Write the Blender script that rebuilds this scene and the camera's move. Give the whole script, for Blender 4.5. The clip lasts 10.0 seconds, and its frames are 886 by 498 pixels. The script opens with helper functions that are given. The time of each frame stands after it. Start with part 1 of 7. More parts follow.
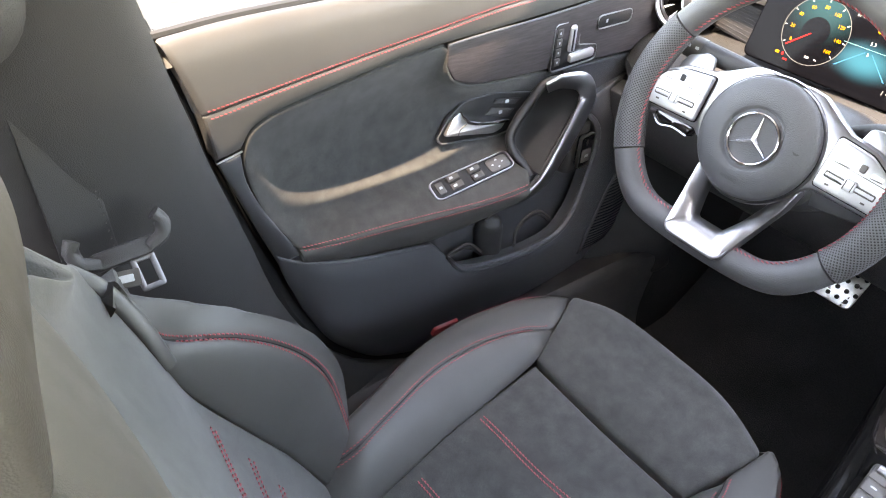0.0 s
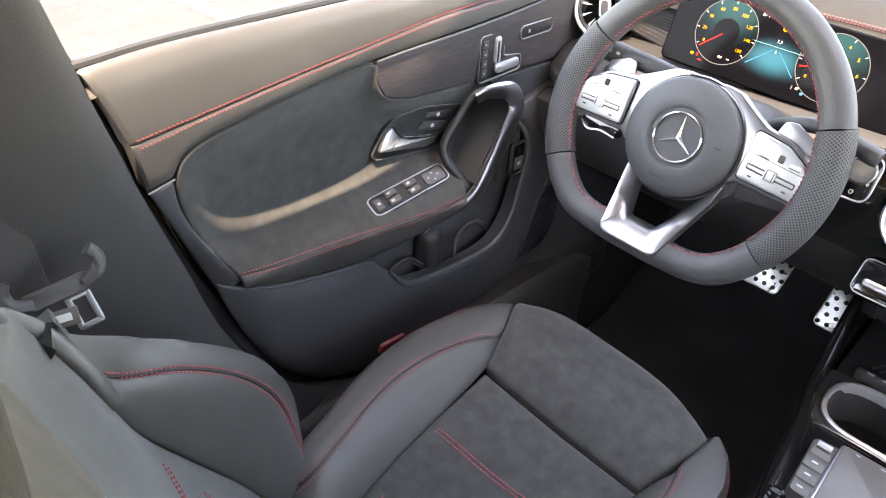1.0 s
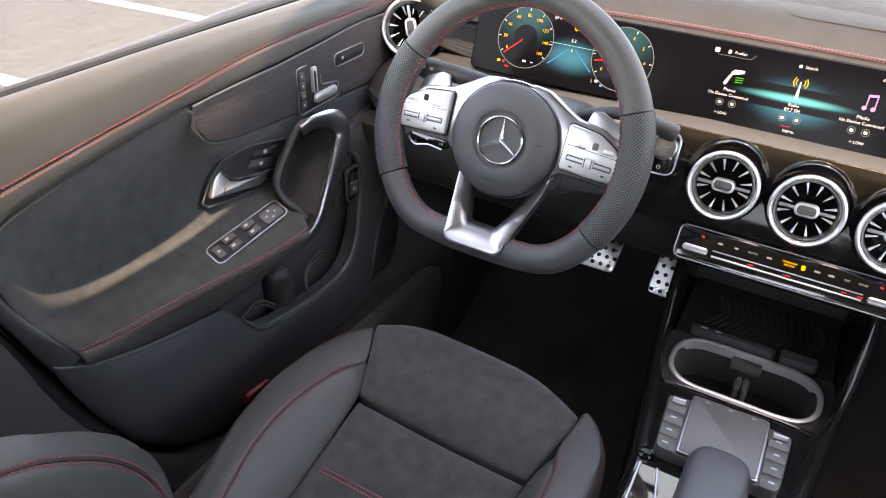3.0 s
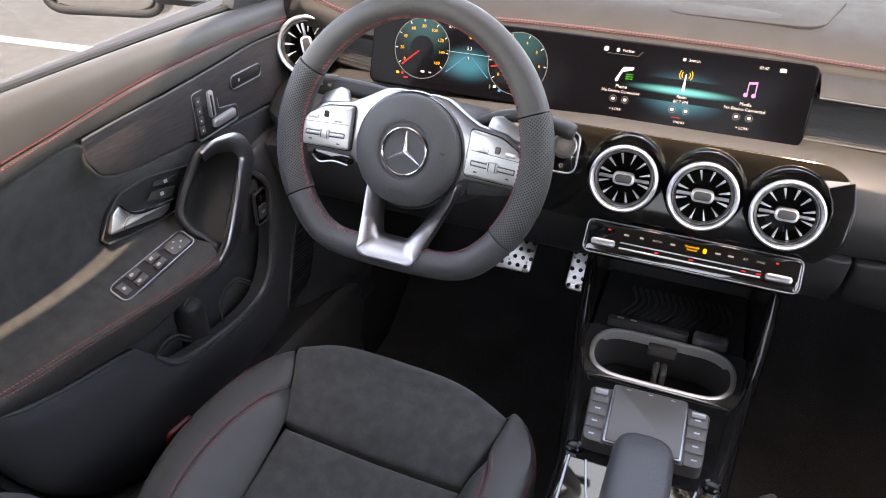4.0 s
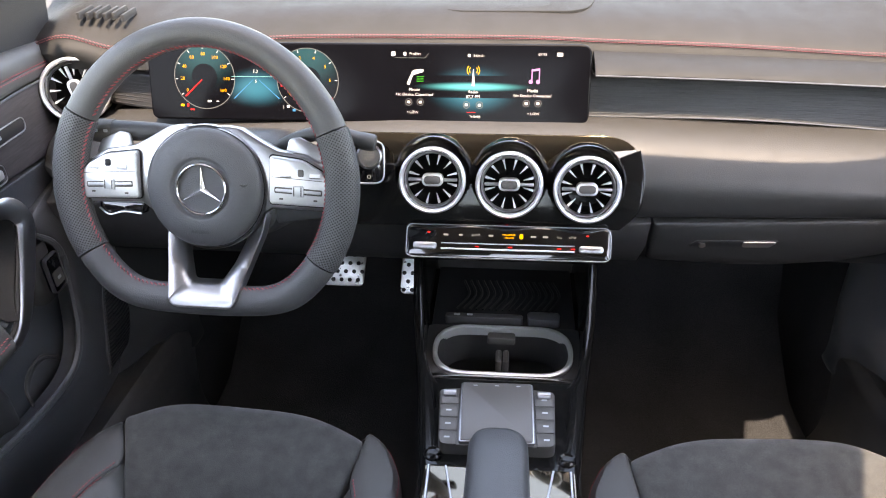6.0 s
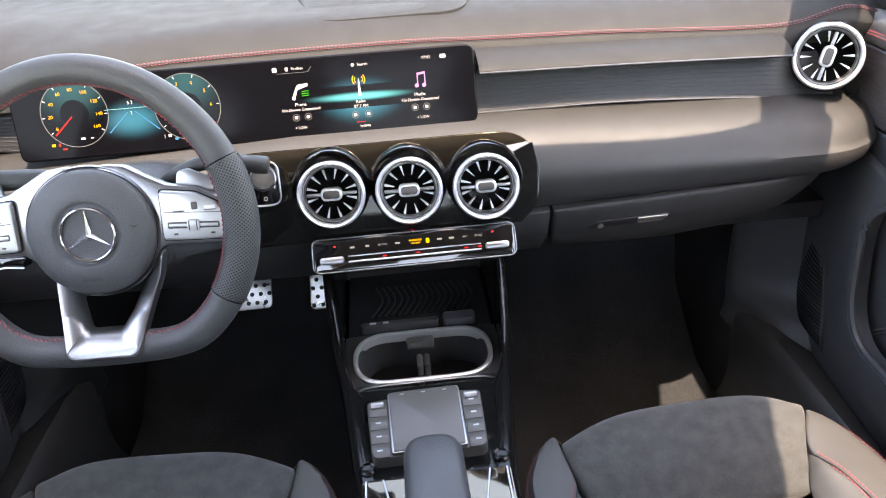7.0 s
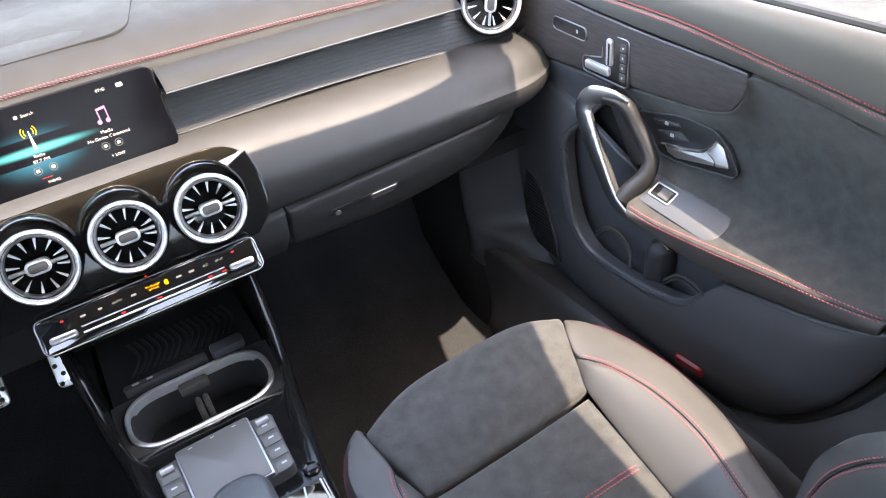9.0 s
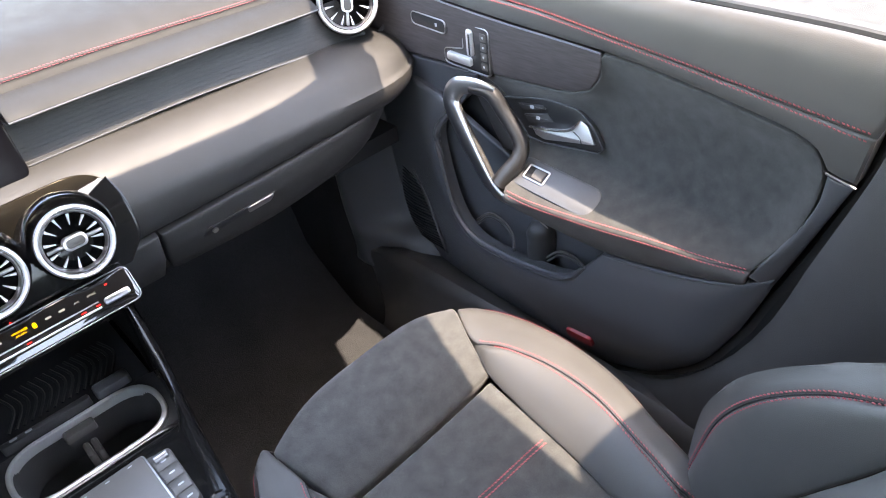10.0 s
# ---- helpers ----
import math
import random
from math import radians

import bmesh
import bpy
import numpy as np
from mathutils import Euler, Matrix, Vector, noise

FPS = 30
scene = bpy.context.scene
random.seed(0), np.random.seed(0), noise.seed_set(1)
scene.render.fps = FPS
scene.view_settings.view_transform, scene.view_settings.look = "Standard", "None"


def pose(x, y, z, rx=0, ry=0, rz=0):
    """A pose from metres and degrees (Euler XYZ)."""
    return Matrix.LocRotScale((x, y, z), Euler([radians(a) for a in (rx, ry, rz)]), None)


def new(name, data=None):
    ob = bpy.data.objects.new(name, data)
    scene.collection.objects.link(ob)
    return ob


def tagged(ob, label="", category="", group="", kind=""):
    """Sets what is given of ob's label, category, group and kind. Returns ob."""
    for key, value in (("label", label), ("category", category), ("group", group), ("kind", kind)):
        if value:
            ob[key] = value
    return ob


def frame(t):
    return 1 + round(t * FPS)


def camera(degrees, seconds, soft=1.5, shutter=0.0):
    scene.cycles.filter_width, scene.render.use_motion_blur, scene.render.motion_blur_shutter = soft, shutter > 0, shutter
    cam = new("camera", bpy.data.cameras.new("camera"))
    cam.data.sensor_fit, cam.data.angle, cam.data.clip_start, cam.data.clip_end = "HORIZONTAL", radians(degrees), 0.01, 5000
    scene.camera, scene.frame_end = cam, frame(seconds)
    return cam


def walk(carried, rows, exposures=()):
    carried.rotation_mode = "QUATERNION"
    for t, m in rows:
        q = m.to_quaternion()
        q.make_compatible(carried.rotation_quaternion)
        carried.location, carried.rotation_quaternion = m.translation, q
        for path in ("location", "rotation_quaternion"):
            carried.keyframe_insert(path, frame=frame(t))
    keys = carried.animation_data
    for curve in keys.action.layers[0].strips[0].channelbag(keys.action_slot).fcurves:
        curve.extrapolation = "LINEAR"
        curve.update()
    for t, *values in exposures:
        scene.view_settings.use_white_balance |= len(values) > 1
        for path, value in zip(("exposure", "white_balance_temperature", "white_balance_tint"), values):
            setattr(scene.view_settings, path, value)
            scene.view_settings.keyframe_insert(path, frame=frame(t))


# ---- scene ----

PATH = [
    (0, pose(-0.0251, -1.0364, 1.0948, 51.419, -3.212, 51.055)),
    (0.5, pose(-0.0273, -1.0412, 1.0952, 51.906, -3.291, 48.237)),
    (1, pose(-0.0284, -1.0452, 1.0951, 52.920, -3.066, 44.554)),
    (1.5, pose(-0.0321, -1.0484, 1.0943, 53.667, -3.019, 40.943)),
    (2, pose(-0.0314, -1.0501, 1.0936, 54.420, -2.662, 36.955)),
    (2.5, pose(-0.0313, -1.0512, 1.0946, 55.000, -2.259, 32.953)),
    (4, pose(-0.0170, -1.0452, 1.0933, 56.737, -0.897, 21.198)),
    (4.5, pose(-0.0123, -1.0370, 1.0922, 57.170, -0.259, 17.288)),
    (5, pose(-0.0011, -1.0283, 1.0926, 57.300, 0.256, 13.419)),
    (5.5, pose(0.0004, -1.0235, 1.0921, 57.309, 0.580, 9.384)),
    (7, pose(-0.0088, -1.0076, 1.1040, 56.565, 3.147, -5.467)),
    (7.5, pose(-0.0060, -1.0059, 1.1075, 55.888, 4.441, -11.707)),
    (8, pose(-0.0010, -0.9989, 1.1095, 54.876, 5.349, -18.754)),
    (8.5, pose(0.0016, -0.9885, 1.1161, 53.640, 5.830, -24.899)),
    (9, pose(0.0105, -0.9898, 1.1173, 52.599, 6.491, -30.952)),
    (9.5, pose(0.0107, -0.9915, 1.1182, 51.743, 6.509, -36.236)),
    (10, pose(0.0103, -0.9892, 1.1169, 51.183, 6.510, -42.315)),
]
cam = camera(62.3, 10.0, soft=1.05)
walk(cam, PATH, exposures=[(0, 4.88, 10200, 19), (1, 4.64, 10350, 21), (2.5, 4.12, 10300, 22), (4.5, 3.78, 10200, 23), (5.5, 4.12, 9750, 20), (7.5, 4.20, 9150, 19), (8.5, 4.34, 8900, 18), (10, 4.56, 8700, 18)])

# ---- light: a high sun behind the car, and the open sky ----
SUN_WAY = Vector((-0.16, 0.34, -1.0)).normalized()
world = bpy.data.worlds.new("sky")
scene.world = world
world.use_nodes = True
wn = world.node_tree
sky = wn.nodes.new("ShaderNodeTexSky")
sky.sky_type = "NISHITA"
sky.sun_disc = False
sky.sun_elevation = math.asin(-SUN_WAY.z)
sky.sun_rotation = math.atan2(-SUN_WAY.x, -SUN_WAY.y)
wn.links.new(sky.outputs[0], wn.nodes["Background"].inputs[0])
wn.nodes["Background"].inputs[1].default_value = 0.15
sun_data = bpy.data.lights.new("sun", "SUN")
sun_data.energy, sun_data.angle, sun_data.color = 1.0, radians(0.6), (1.0, 0.985, 0.962)
sun = new("sun", sun_data)
sun.rotation_euler = SUN_WAY.to_track_quat("-Z", "Y").to_euler()


# ---- materials ----
def material(name, colour, rough=0.5, metal=0.0, grain=0.0, grain_size=400.0, blotch=0.0, blotch_size=12.0,
             bump=0.0, bump_kind="noise", coat=0.0, sheen=0.0, spec=0.5, emit=None, strength=0.0, stretch=None, rough_var=0.0):
    m = bpy.data.materials.new(name)
    m.use_nodes = True
    t = m.node_tree
    b = t.nodes["Principled BSDF"]
    b.inputs["Roughness"].default_value = rough
    b.inputs["Metallic"].default_value = metal
    b.inputs["Coat Weight"].default_value = coat
    b.inputs["Coat Roughness"].default_value = 0.04
    b.inputs["Sheen Weight"].default_value = sheen
    b.inputs["Specular IOR Level"].default_value = spec
    col = (*colour, 1)
    b.inputs["Base Color"].default_value = col
    if emit:
        b.inputs["Emission Color"].default_value = (*emit, 1)
        b.inputs["Emission Strength"].default_value = strength
    co = t.nodes.new("ShaderNodeTexCoord").outputs["Object"]
    if stretch:
        mp = t.nodes.new("ShaderNodeMapping")
        mp.inputs["Scale"].default_value = stretch
        t.links.new(co, mp.inputs[0])
        co = mp.outputs[0]

    def tex(size, detail=3.0):
        n = t.nodes.new("ShaderNodeTexNoise")
        n.inputs["Scale"].default_value = size
        n.inputs["Detail"].default_value = detail
        t.links.new(co, n.inputs["Vector"])
        return n.outputs["Fac"]

    last = None
    for amount, size in ((blotch, blotch_size), (grain, grain_size)):
        if amount:
            mr = t.nodes.new("ShaderNodeMapRange")
            mr.inputs["From Min"].default_value, mr.inputs["From Max"].default_value = 0.25, 0.75
            mr.inputs["To Min"].default_value, mr.inputs["To Max"].default_value = 1 - amount, 1 + amount
            t.links.new(tex(size), mr.inputs["Value"])
            mix = t.nodes.new("ShaderNodeVectorMath")
            mix.operation = "MULTIPLY"
            if last is None:
                mix.inputs[0].default_value = colour
            else:
                t.links.new(last, mix.inputs[0])
            t.links.new(mr.outputs[0], mix.inputs[1])
            last = mix.outputs[0]
    if last is not None:
        t.links.new(last, b.inputs["Base Color"])
    if rough_var:
        mr = t.nodes.new("ShaderNodeMapRange")
        mr.inputs["From Min"].default_value, mr.inputs["From Max"].default_value = 0.3, 0.7
        mr.inputs["To Min"].default_value, mr.inputs["To Max"].default_value = rough - rough_var, rough + rough_var
        t.links.new(tex(30, 4), mr.inputs["Value"])
        t.links.new(mr.outputs[0], b.inputs["Roughness"])
    if bump:
        bp = t.nodes.new("ShaderNodeBump")
        bp.inputs["Strength"].default_value = bump
        bp.inputs["Distance"].default_value = 0.001
        if bump_kind == "cells":
            v = t.nodes.new("ShaderNodeTexVoronoi")
            v.inputs["Scale"].default_value = grain_size
            t.links.new(co, v.inputs["Vector"])
            t.links.new(v.outputs["Distance"], bp.inputs["Height"])
        else:
            t.links.new(tex(grain_size), bp.inputs["Height"])
        t.links.new(bp.outputs[0], b.inputs["Normal"])
    return m


LEATHER = material("black_leather", (0.0535, 0.0518, 0.0495), 0.46, grain=0.08, grain_size=1400, blotch=0.10, blotch_size=9, bump=0.14, bump_kind="cells", rough_var=0.05)
DASH_PAD = material("soft_dash_skin", (0.0225, 0.0222, 0.022), 0.58, grain=0.10, grain_size=1100, blotch=0.06, blotch_size=7, bump=0.22, bump_kind="cells", rough_var=0.05)
SUEDE = material("dark_suede", (0.0465, 0.0470, 0.0455), 0.95, grain=0.32, grain_size=900, blotch=0.24, blotch_size=55, bump=0.25, sheen=0.19, spec=0.2)
PLASTIC = material("dark_grained_plastic", (0.038, 0.0375, 0.038), 0.48, grain=0.10, grain_size=900, blotch=0.08, blotch_size=6, bump=0.3, bump_kind="cells", rough_var=0.05)
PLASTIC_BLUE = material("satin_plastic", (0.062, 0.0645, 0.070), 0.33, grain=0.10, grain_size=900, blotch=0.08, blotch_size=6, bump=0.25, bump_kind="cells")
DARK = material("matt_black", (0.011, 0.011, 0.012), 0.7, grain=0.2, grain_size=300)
VOID = material("vent_inside_black", (0.004, 0.004, 0.004), 0.9, spec=0.1, grain=0.2)
GLOSS = material("gloss_black", (0.006, 0.006, 0.007), 0.06, coat=1.0, blotch=0.1, rough_var=0.02)
# black lacquer given a raised warm tint, so beige reflections sit in its colour
LACQUER = material("warm_reflecting_lacquer", (0.155, 0.135, 0.108), 0.05, 0.95, blotch=0.05, rough_var=0.015)
CONSOLE = material("piano_black_console", (0.007, 0.007, 0.007), 0.10, spec=0.28, blotch=0.1, rough_var=0.02)
HANDLE = material("black_handle_skin", (0.017, 0.017, 0.018), 0.38, grain=0.1, grain_size=1200, bump=0.1, rough_var=0.04)
CUP_SILVER = material("satin_cup_rim", (0.74, 0.74, 0.73), 0.32, 0.7, rough_var=0.04)
CARPET = material("black_carpet", (0.028, 0.0283, 0.0295), 1.0, grain=0.6, grain_size=500, blotch=0.25, blotch_size=8, bump=1.0, spec=0.1)
CHROME = material("chrome", (0.80, 0.80, 0.81), 0.12, 1.0, rough_var=0.03)
SATIN = material("satin_silver", (0.46, 0.46, 0.47), 0.32, 1.0, grain=0.05, grain_size=900, rough_var=0.04)
SILVER_RING = material("satin_chrome_ring", (0.82, 0.82, 0.82), 0.36, 0.85, rough_var=0.04)
DARK_SATIN = material("dark_satin_metal", (0.36, 0.36, 0.37), 0.33, 0.95, grain=0.05, grain_size=900, rough_var=0.05)
SPOKE = material("brushed_spoke_metal", (0.37, 0.37, 0.38), 0.30, 0.95, grain=0.04, grain_size=900)
SILVER_PAINT = material("silver_button_paint", (0.50, 0.51, 0.51), 0.34, 0.65, grain=0.03)
# copy of the dash skin, darkened to put the dash top's shade into its colour
DASH_TOP = material("shaded_dash_top_skin", (0.0145, 0.0143, 0.0141), 0.66, spec=0.25, grain=0.10, grain_size=1100, blotch=0.06, blotch_size=7, bump=0.2, bump_kind="cells", rough_var=0.05)
WOOD = material("open_pore_dark_wood", (0.044, 0.037, 0.038), 0.58, grain=0.35, grain_size=40, blotch=0.15, blotch_size=3, bump=0.35, stretch=(2, 0.9, 9))
TRIM_GRAIN = material("dark_ribbed_trim", (0.030, 0.030, 0.031), 0.62, grain=0.18, grain_size=30, bump=0.4, stretch=(0.8, 8, 30))
ICON = material("pale_icon_print", (0.42, 0.43, 0.44), 0.6, grain=0.05)
LEVER = material("bright_lever_metal", (0.48, 0.48, 0.49), 0.40, 0.95, rough_var=0.05)
RED = material("red_thread", (0.32, 0.062, 0.072), 0.7, grain=0.2, grain_size=2000)
RED_PIPE = material("dusty_red_thread", (0.17, 0.034, 0.042), 0.6, grain=0.2, grain_size=1000)
STALE_STEEL = material("dull_steel", (0.20, 0.20, 0.205), 0.4, 0.8, rough_var=0.05)
REFLECTOR = material("red_reflector", (0.26, 0.008, 0.012), 0.42, grain=0.3, grain_size=500)
RUBBER = material("black_rubber", (0.012, 0.012, 0.012), 0.6, grain=0.2, grain_size=400)
GREY_KEY = material("dark_grey_keys", (0.070, 0.065, 0.060), 0.45, grain=0.08, grain_size=900, rough_var=0.04)
PAD_GREY = material("touchpad_grey", (0.082, 0.075, 0.069), 0.40, grain=0.06, grain_size=1200, rough_var=0.03)
BLADE = material("vent_blade_silver", (0.74, 0.74, 0.74), 0.42, 0.35, rough_var=0.04)
STEEL = material("brushed_steel", (0.66, 0.66, 0.64), 0.30, 1.0, grain=0.08, grain_size=200, rough_var=0.05)
BADGE = material("polished_badge", (0.75, 0.76, 0.78), 0.16, 1.0, rough_var=0.02)
CONCRETE = material("pale_concrete", (0.0325, 0.0305, 0.0275), 0.9, grain=0.28, grain_size=14, blotch=0.16, blotch_size=1.6, bump=0.3)
PAINT_WHITE = material("white_road_paint", (0.10, 0.10, 0.097), 0.6, grain=0.06, grain_size=30, blotch=0.05)
BODY_SILVER = material("pale_silver_car_paint", (0.62, 0.62, 0.60), 0.25, 0.2, coat=0.8, blotch=0.03)
HEADLINER = material("beige_headliner", (0.66, 0.57, 0.46), 0.95, grain=0.15, grain_size=300, bump=0.3)
BEIGE_WALL = material("beige_render_wall", (0.55, 0.48, 0.40), 0.9, grain=0.1, grain_size=20, blotch=0.1, blotch_size=0.5)


def glow(name, colour, strength):
    return material(name, (0.003, 0.003, 0.004), 0.12, spec=0.05, emit=colour, strength=strength * 0.25)


SCREEN = material("screen_glass", (0.003, 0.003, 0.004), 0.12, spec=0.05, blotch=0.05)
UI_WHITE, UI_AMBER, UI_RED = glow("ui_white", (0.9, 0.93, 1.0), 0.55), glow("ui_amber", (1.0, 0.52, 0.02), 0.55), glow("ui_red", (1.0, 0.03, 0.03), 0.5)
UI_GREEN, UI_PINK, UI_BLUE = glow("ui_green", (0.02, 0.6, 0.05), 0.35), glow("ui_pink", (0.75, 0.35, 0.85), 0.5), glow("ui_blue", (0.05, 0.35, 0.75), 0.4)
UI_GREY, UI_CYAN = glow("ui_grey", (0.5, 0.55, 0.6), 0.22), glow("ui_cyan", (0.3, 0.75, 0.85), 0.4)


def ui_gradient(name, colour, strength, axis, spread, centre=(0.5, 0.5, 0.5)):
    """A display's own soft coloured light, fading from the middle of its mesh."""
    m = glow(name, colour, strength)
    t = m.node_tree
    b = t.nodes["Principled BSDF"]
    co = t.nodes.new("ShaderNodeTexCoord").outputs["Generated"]
    sub = t.nodes.new("ShaderNodeVectorMath")
    sub.operation = "SUBTRACT"
    sub.inputs[1].default_value = centre
    t.links.new(co, sub.inputs[0])
    sc = t.nodes.new("ShaderNodeVectorMath")
    sc.operation = "MULTIPLY"
    sc.inputs[1].default_value = axis
    t.links.new(sub.outputs[0], sc.inputs[0])
    ln = t.nodes.new("ShaderNodeVectorMath")
    ln.operation = "LENGTH"
    t.links.new(sc.outputs[0], ln.inputs[0])
    mr = t.nodes.new("ShaderNodeMapRange")
    mr.interpolation_type = "SMOOTHERSTEP"
    mr.inputs["From Min"].default_value, mr.inputs["From Max"].default_value = 0.0, spread
    mr.inputs["To Min"].default_value, mr.inputs["To Max"].default_value = strength * 0.25, 0.0
    t.links.new(ln.outputs["Value"], mr.inputs["Value"])
    t.links.new(mr.outputs[0], b.inputs["Emission Strength"])
    return m


UI_TEAL = ui_gradient("ui_teal_band", (0.05, 0.42, 0.50), 0.75, (1.0, 0.2, 2.0), 0.52)
UI_TEAL_SOFT = ui_gradient("ui_teal_haze", (0.02, 0.19, 0.30), 0.50, (1.0, 0.2, 1.0), 0.46)
UI_DIAL = ui_gradient("ui_dial_teal", (0.03, 0.17, 0.21), 0.26, (0.9, 0.2, 1.0), 0.80, (0.5, 0.5, 1.0))


def window_glass(name):
    m = bpy.data.materials.new(name)
    m.use_nodes = True
    t = m.node_tree
    out = t.nodes["Material Output"]
    tr = t.nodes.new("ShaderNodeBsdfTransparent")
    tr.inputs[0].default_value = (0.96, 0.98, 0.97, 1)
    gl = t.nodes.new("ShaderNodeBsdfGlossy")
    gl.inputs["Roughness"].default_value = 0.02
    lw = t.nodes.new("ShaderNodeLayerWeight")
    lw.inputs["Blend"].default_value = 0.5
    pw = t.nodes.new("ShaderNodeMath")
    pw.operation = "POWER"
    pw.inputs[1].default_value = 4.0
    t.links.new(lw.outputs["Facing"], pw.inputs[0])
    fr = t.nodes.new("ShaderNodeMapRange")
    fr.inputs["To Min"].default_value, fr.inputs["To Max"].default_value = 0.03, 0.45
    t.links.new(pw.outputs[0], fr.inputs["Value"])
    mx = t.nodes.new("ShaderNodeMixShader")
    t.links.new(fr.outputs[0], mx.inputs[0])
    t.links.new(tr.outputs[0], mx.inputs[1])
    t.links.new(gl.outputs[0], mx.inputs[2])
    t.links.new(mx.outputs[0], out.inputs[0])
    return m


GLASS = window_glass("window_glass")


# ---- tools for shapes ----
def thing(name, label, category, group="", kind="", at=(0, 0, 0)):
    ob = new(name)
    ob.empty_display_size = 0.05
    ob.location = at
    return tagged(ob, label, category, group, kind)


def part(name, bm, mat, parent=None, label="", smooth=True):
    """Links a bmesh, given in the world's metres, as one mesh object under a thing or a part."""
    me = bpy.data.meshes.new(name)
    bmesh.ops.recalc_face_normals(bm, faces=bm.faces[:])
    bm.to_mesh(me)
    bm.free()
    return link(name, me, mat, parent, label, smooth)


def link(name, me, mat, parent=None, label="", smooth=True):
    me.materials.append(mat)
    if smooth:
        me.polygons.foreach_set("use_smooth", [True] * len(me.polygons))
        me.set_sharp_from_angle(angle=radians(40))
    ob = new(name, me)
    if parent is not None:
        ob.parent = parent
        base = parent
        off = Vector((0, 0, 0))
        while base is not None:
            off += base.location
            base = base.parent
        me.transform(Matrix.Translation(-off))
    if label:
        ob["label"] = label
    return ob


def cr(pts, ts, even=False):
    """Points of a smooth curve through pts at the fractions ts of its length."""
    p = np.asarray(pts, float)
    if len(p) == 1:
        return np.repeat(p, len(ts), 0)
    if len(p) == 2:
        return p[0] + (p[1] - p[0]) * np.asarray(ts)[:, None]
    e = np.vstack([2 * p[0] - p[1], p, 2 * p[-1] - p[-2]])
    k = np.concatenate([[0], np.cumsum(np.linalg.norm(np.diff(p, axis=0), axis=1) ** 0.7)])
    k = np.linspace(0, 1, len(p)) if even else k / k[-1]
    out = []
    for t in ts:
        i = int(np.clip(np.searchsorted(k, t, side="right") - 1, 0, len(p) - 2))
        u = (t - k[i]) / max(k[i + 1] - k[i], 1e-9)
        a, b, c, d = e[i], e[i + 1], e[i + 2], e[i + 3]
        out.append(0.5 * (2 * b + (c - a) * u + (2 * a - 5 * b + 4 * c - d) * u * u + (3 * b - a - 3 * c + d) * u ** 3))
    return np.array(out)


def spaced(n, fine=0.012):
    f = [0, fine * 0.35, fine, fine * 2.2]
    return np.array(f + list(np.linspace(fine * 4, 1 - fine * 4, n)) + [1 - q for q in f[::-1]])


def grid_mesh(bm, P, close_u=False, close_v=False, flip=False):
    nv, nu = P.shape[:2]
    vs = [[bm.verts.new(P[j, i]) for i in range(nu)] for j in range(nv)]
    for j in range(nv if close_v else nv - 1):
        for i in range(nu if close_u else nu - 1):
            a, b = vs[j][i], vs[j][(i + 1) % nu]
            c, d = vs[(j + 1) % nv][(i + 1) % nu], vs[(j + 1) % nv][i]
            bm.faces.new((a, b, c, d))
    return vs


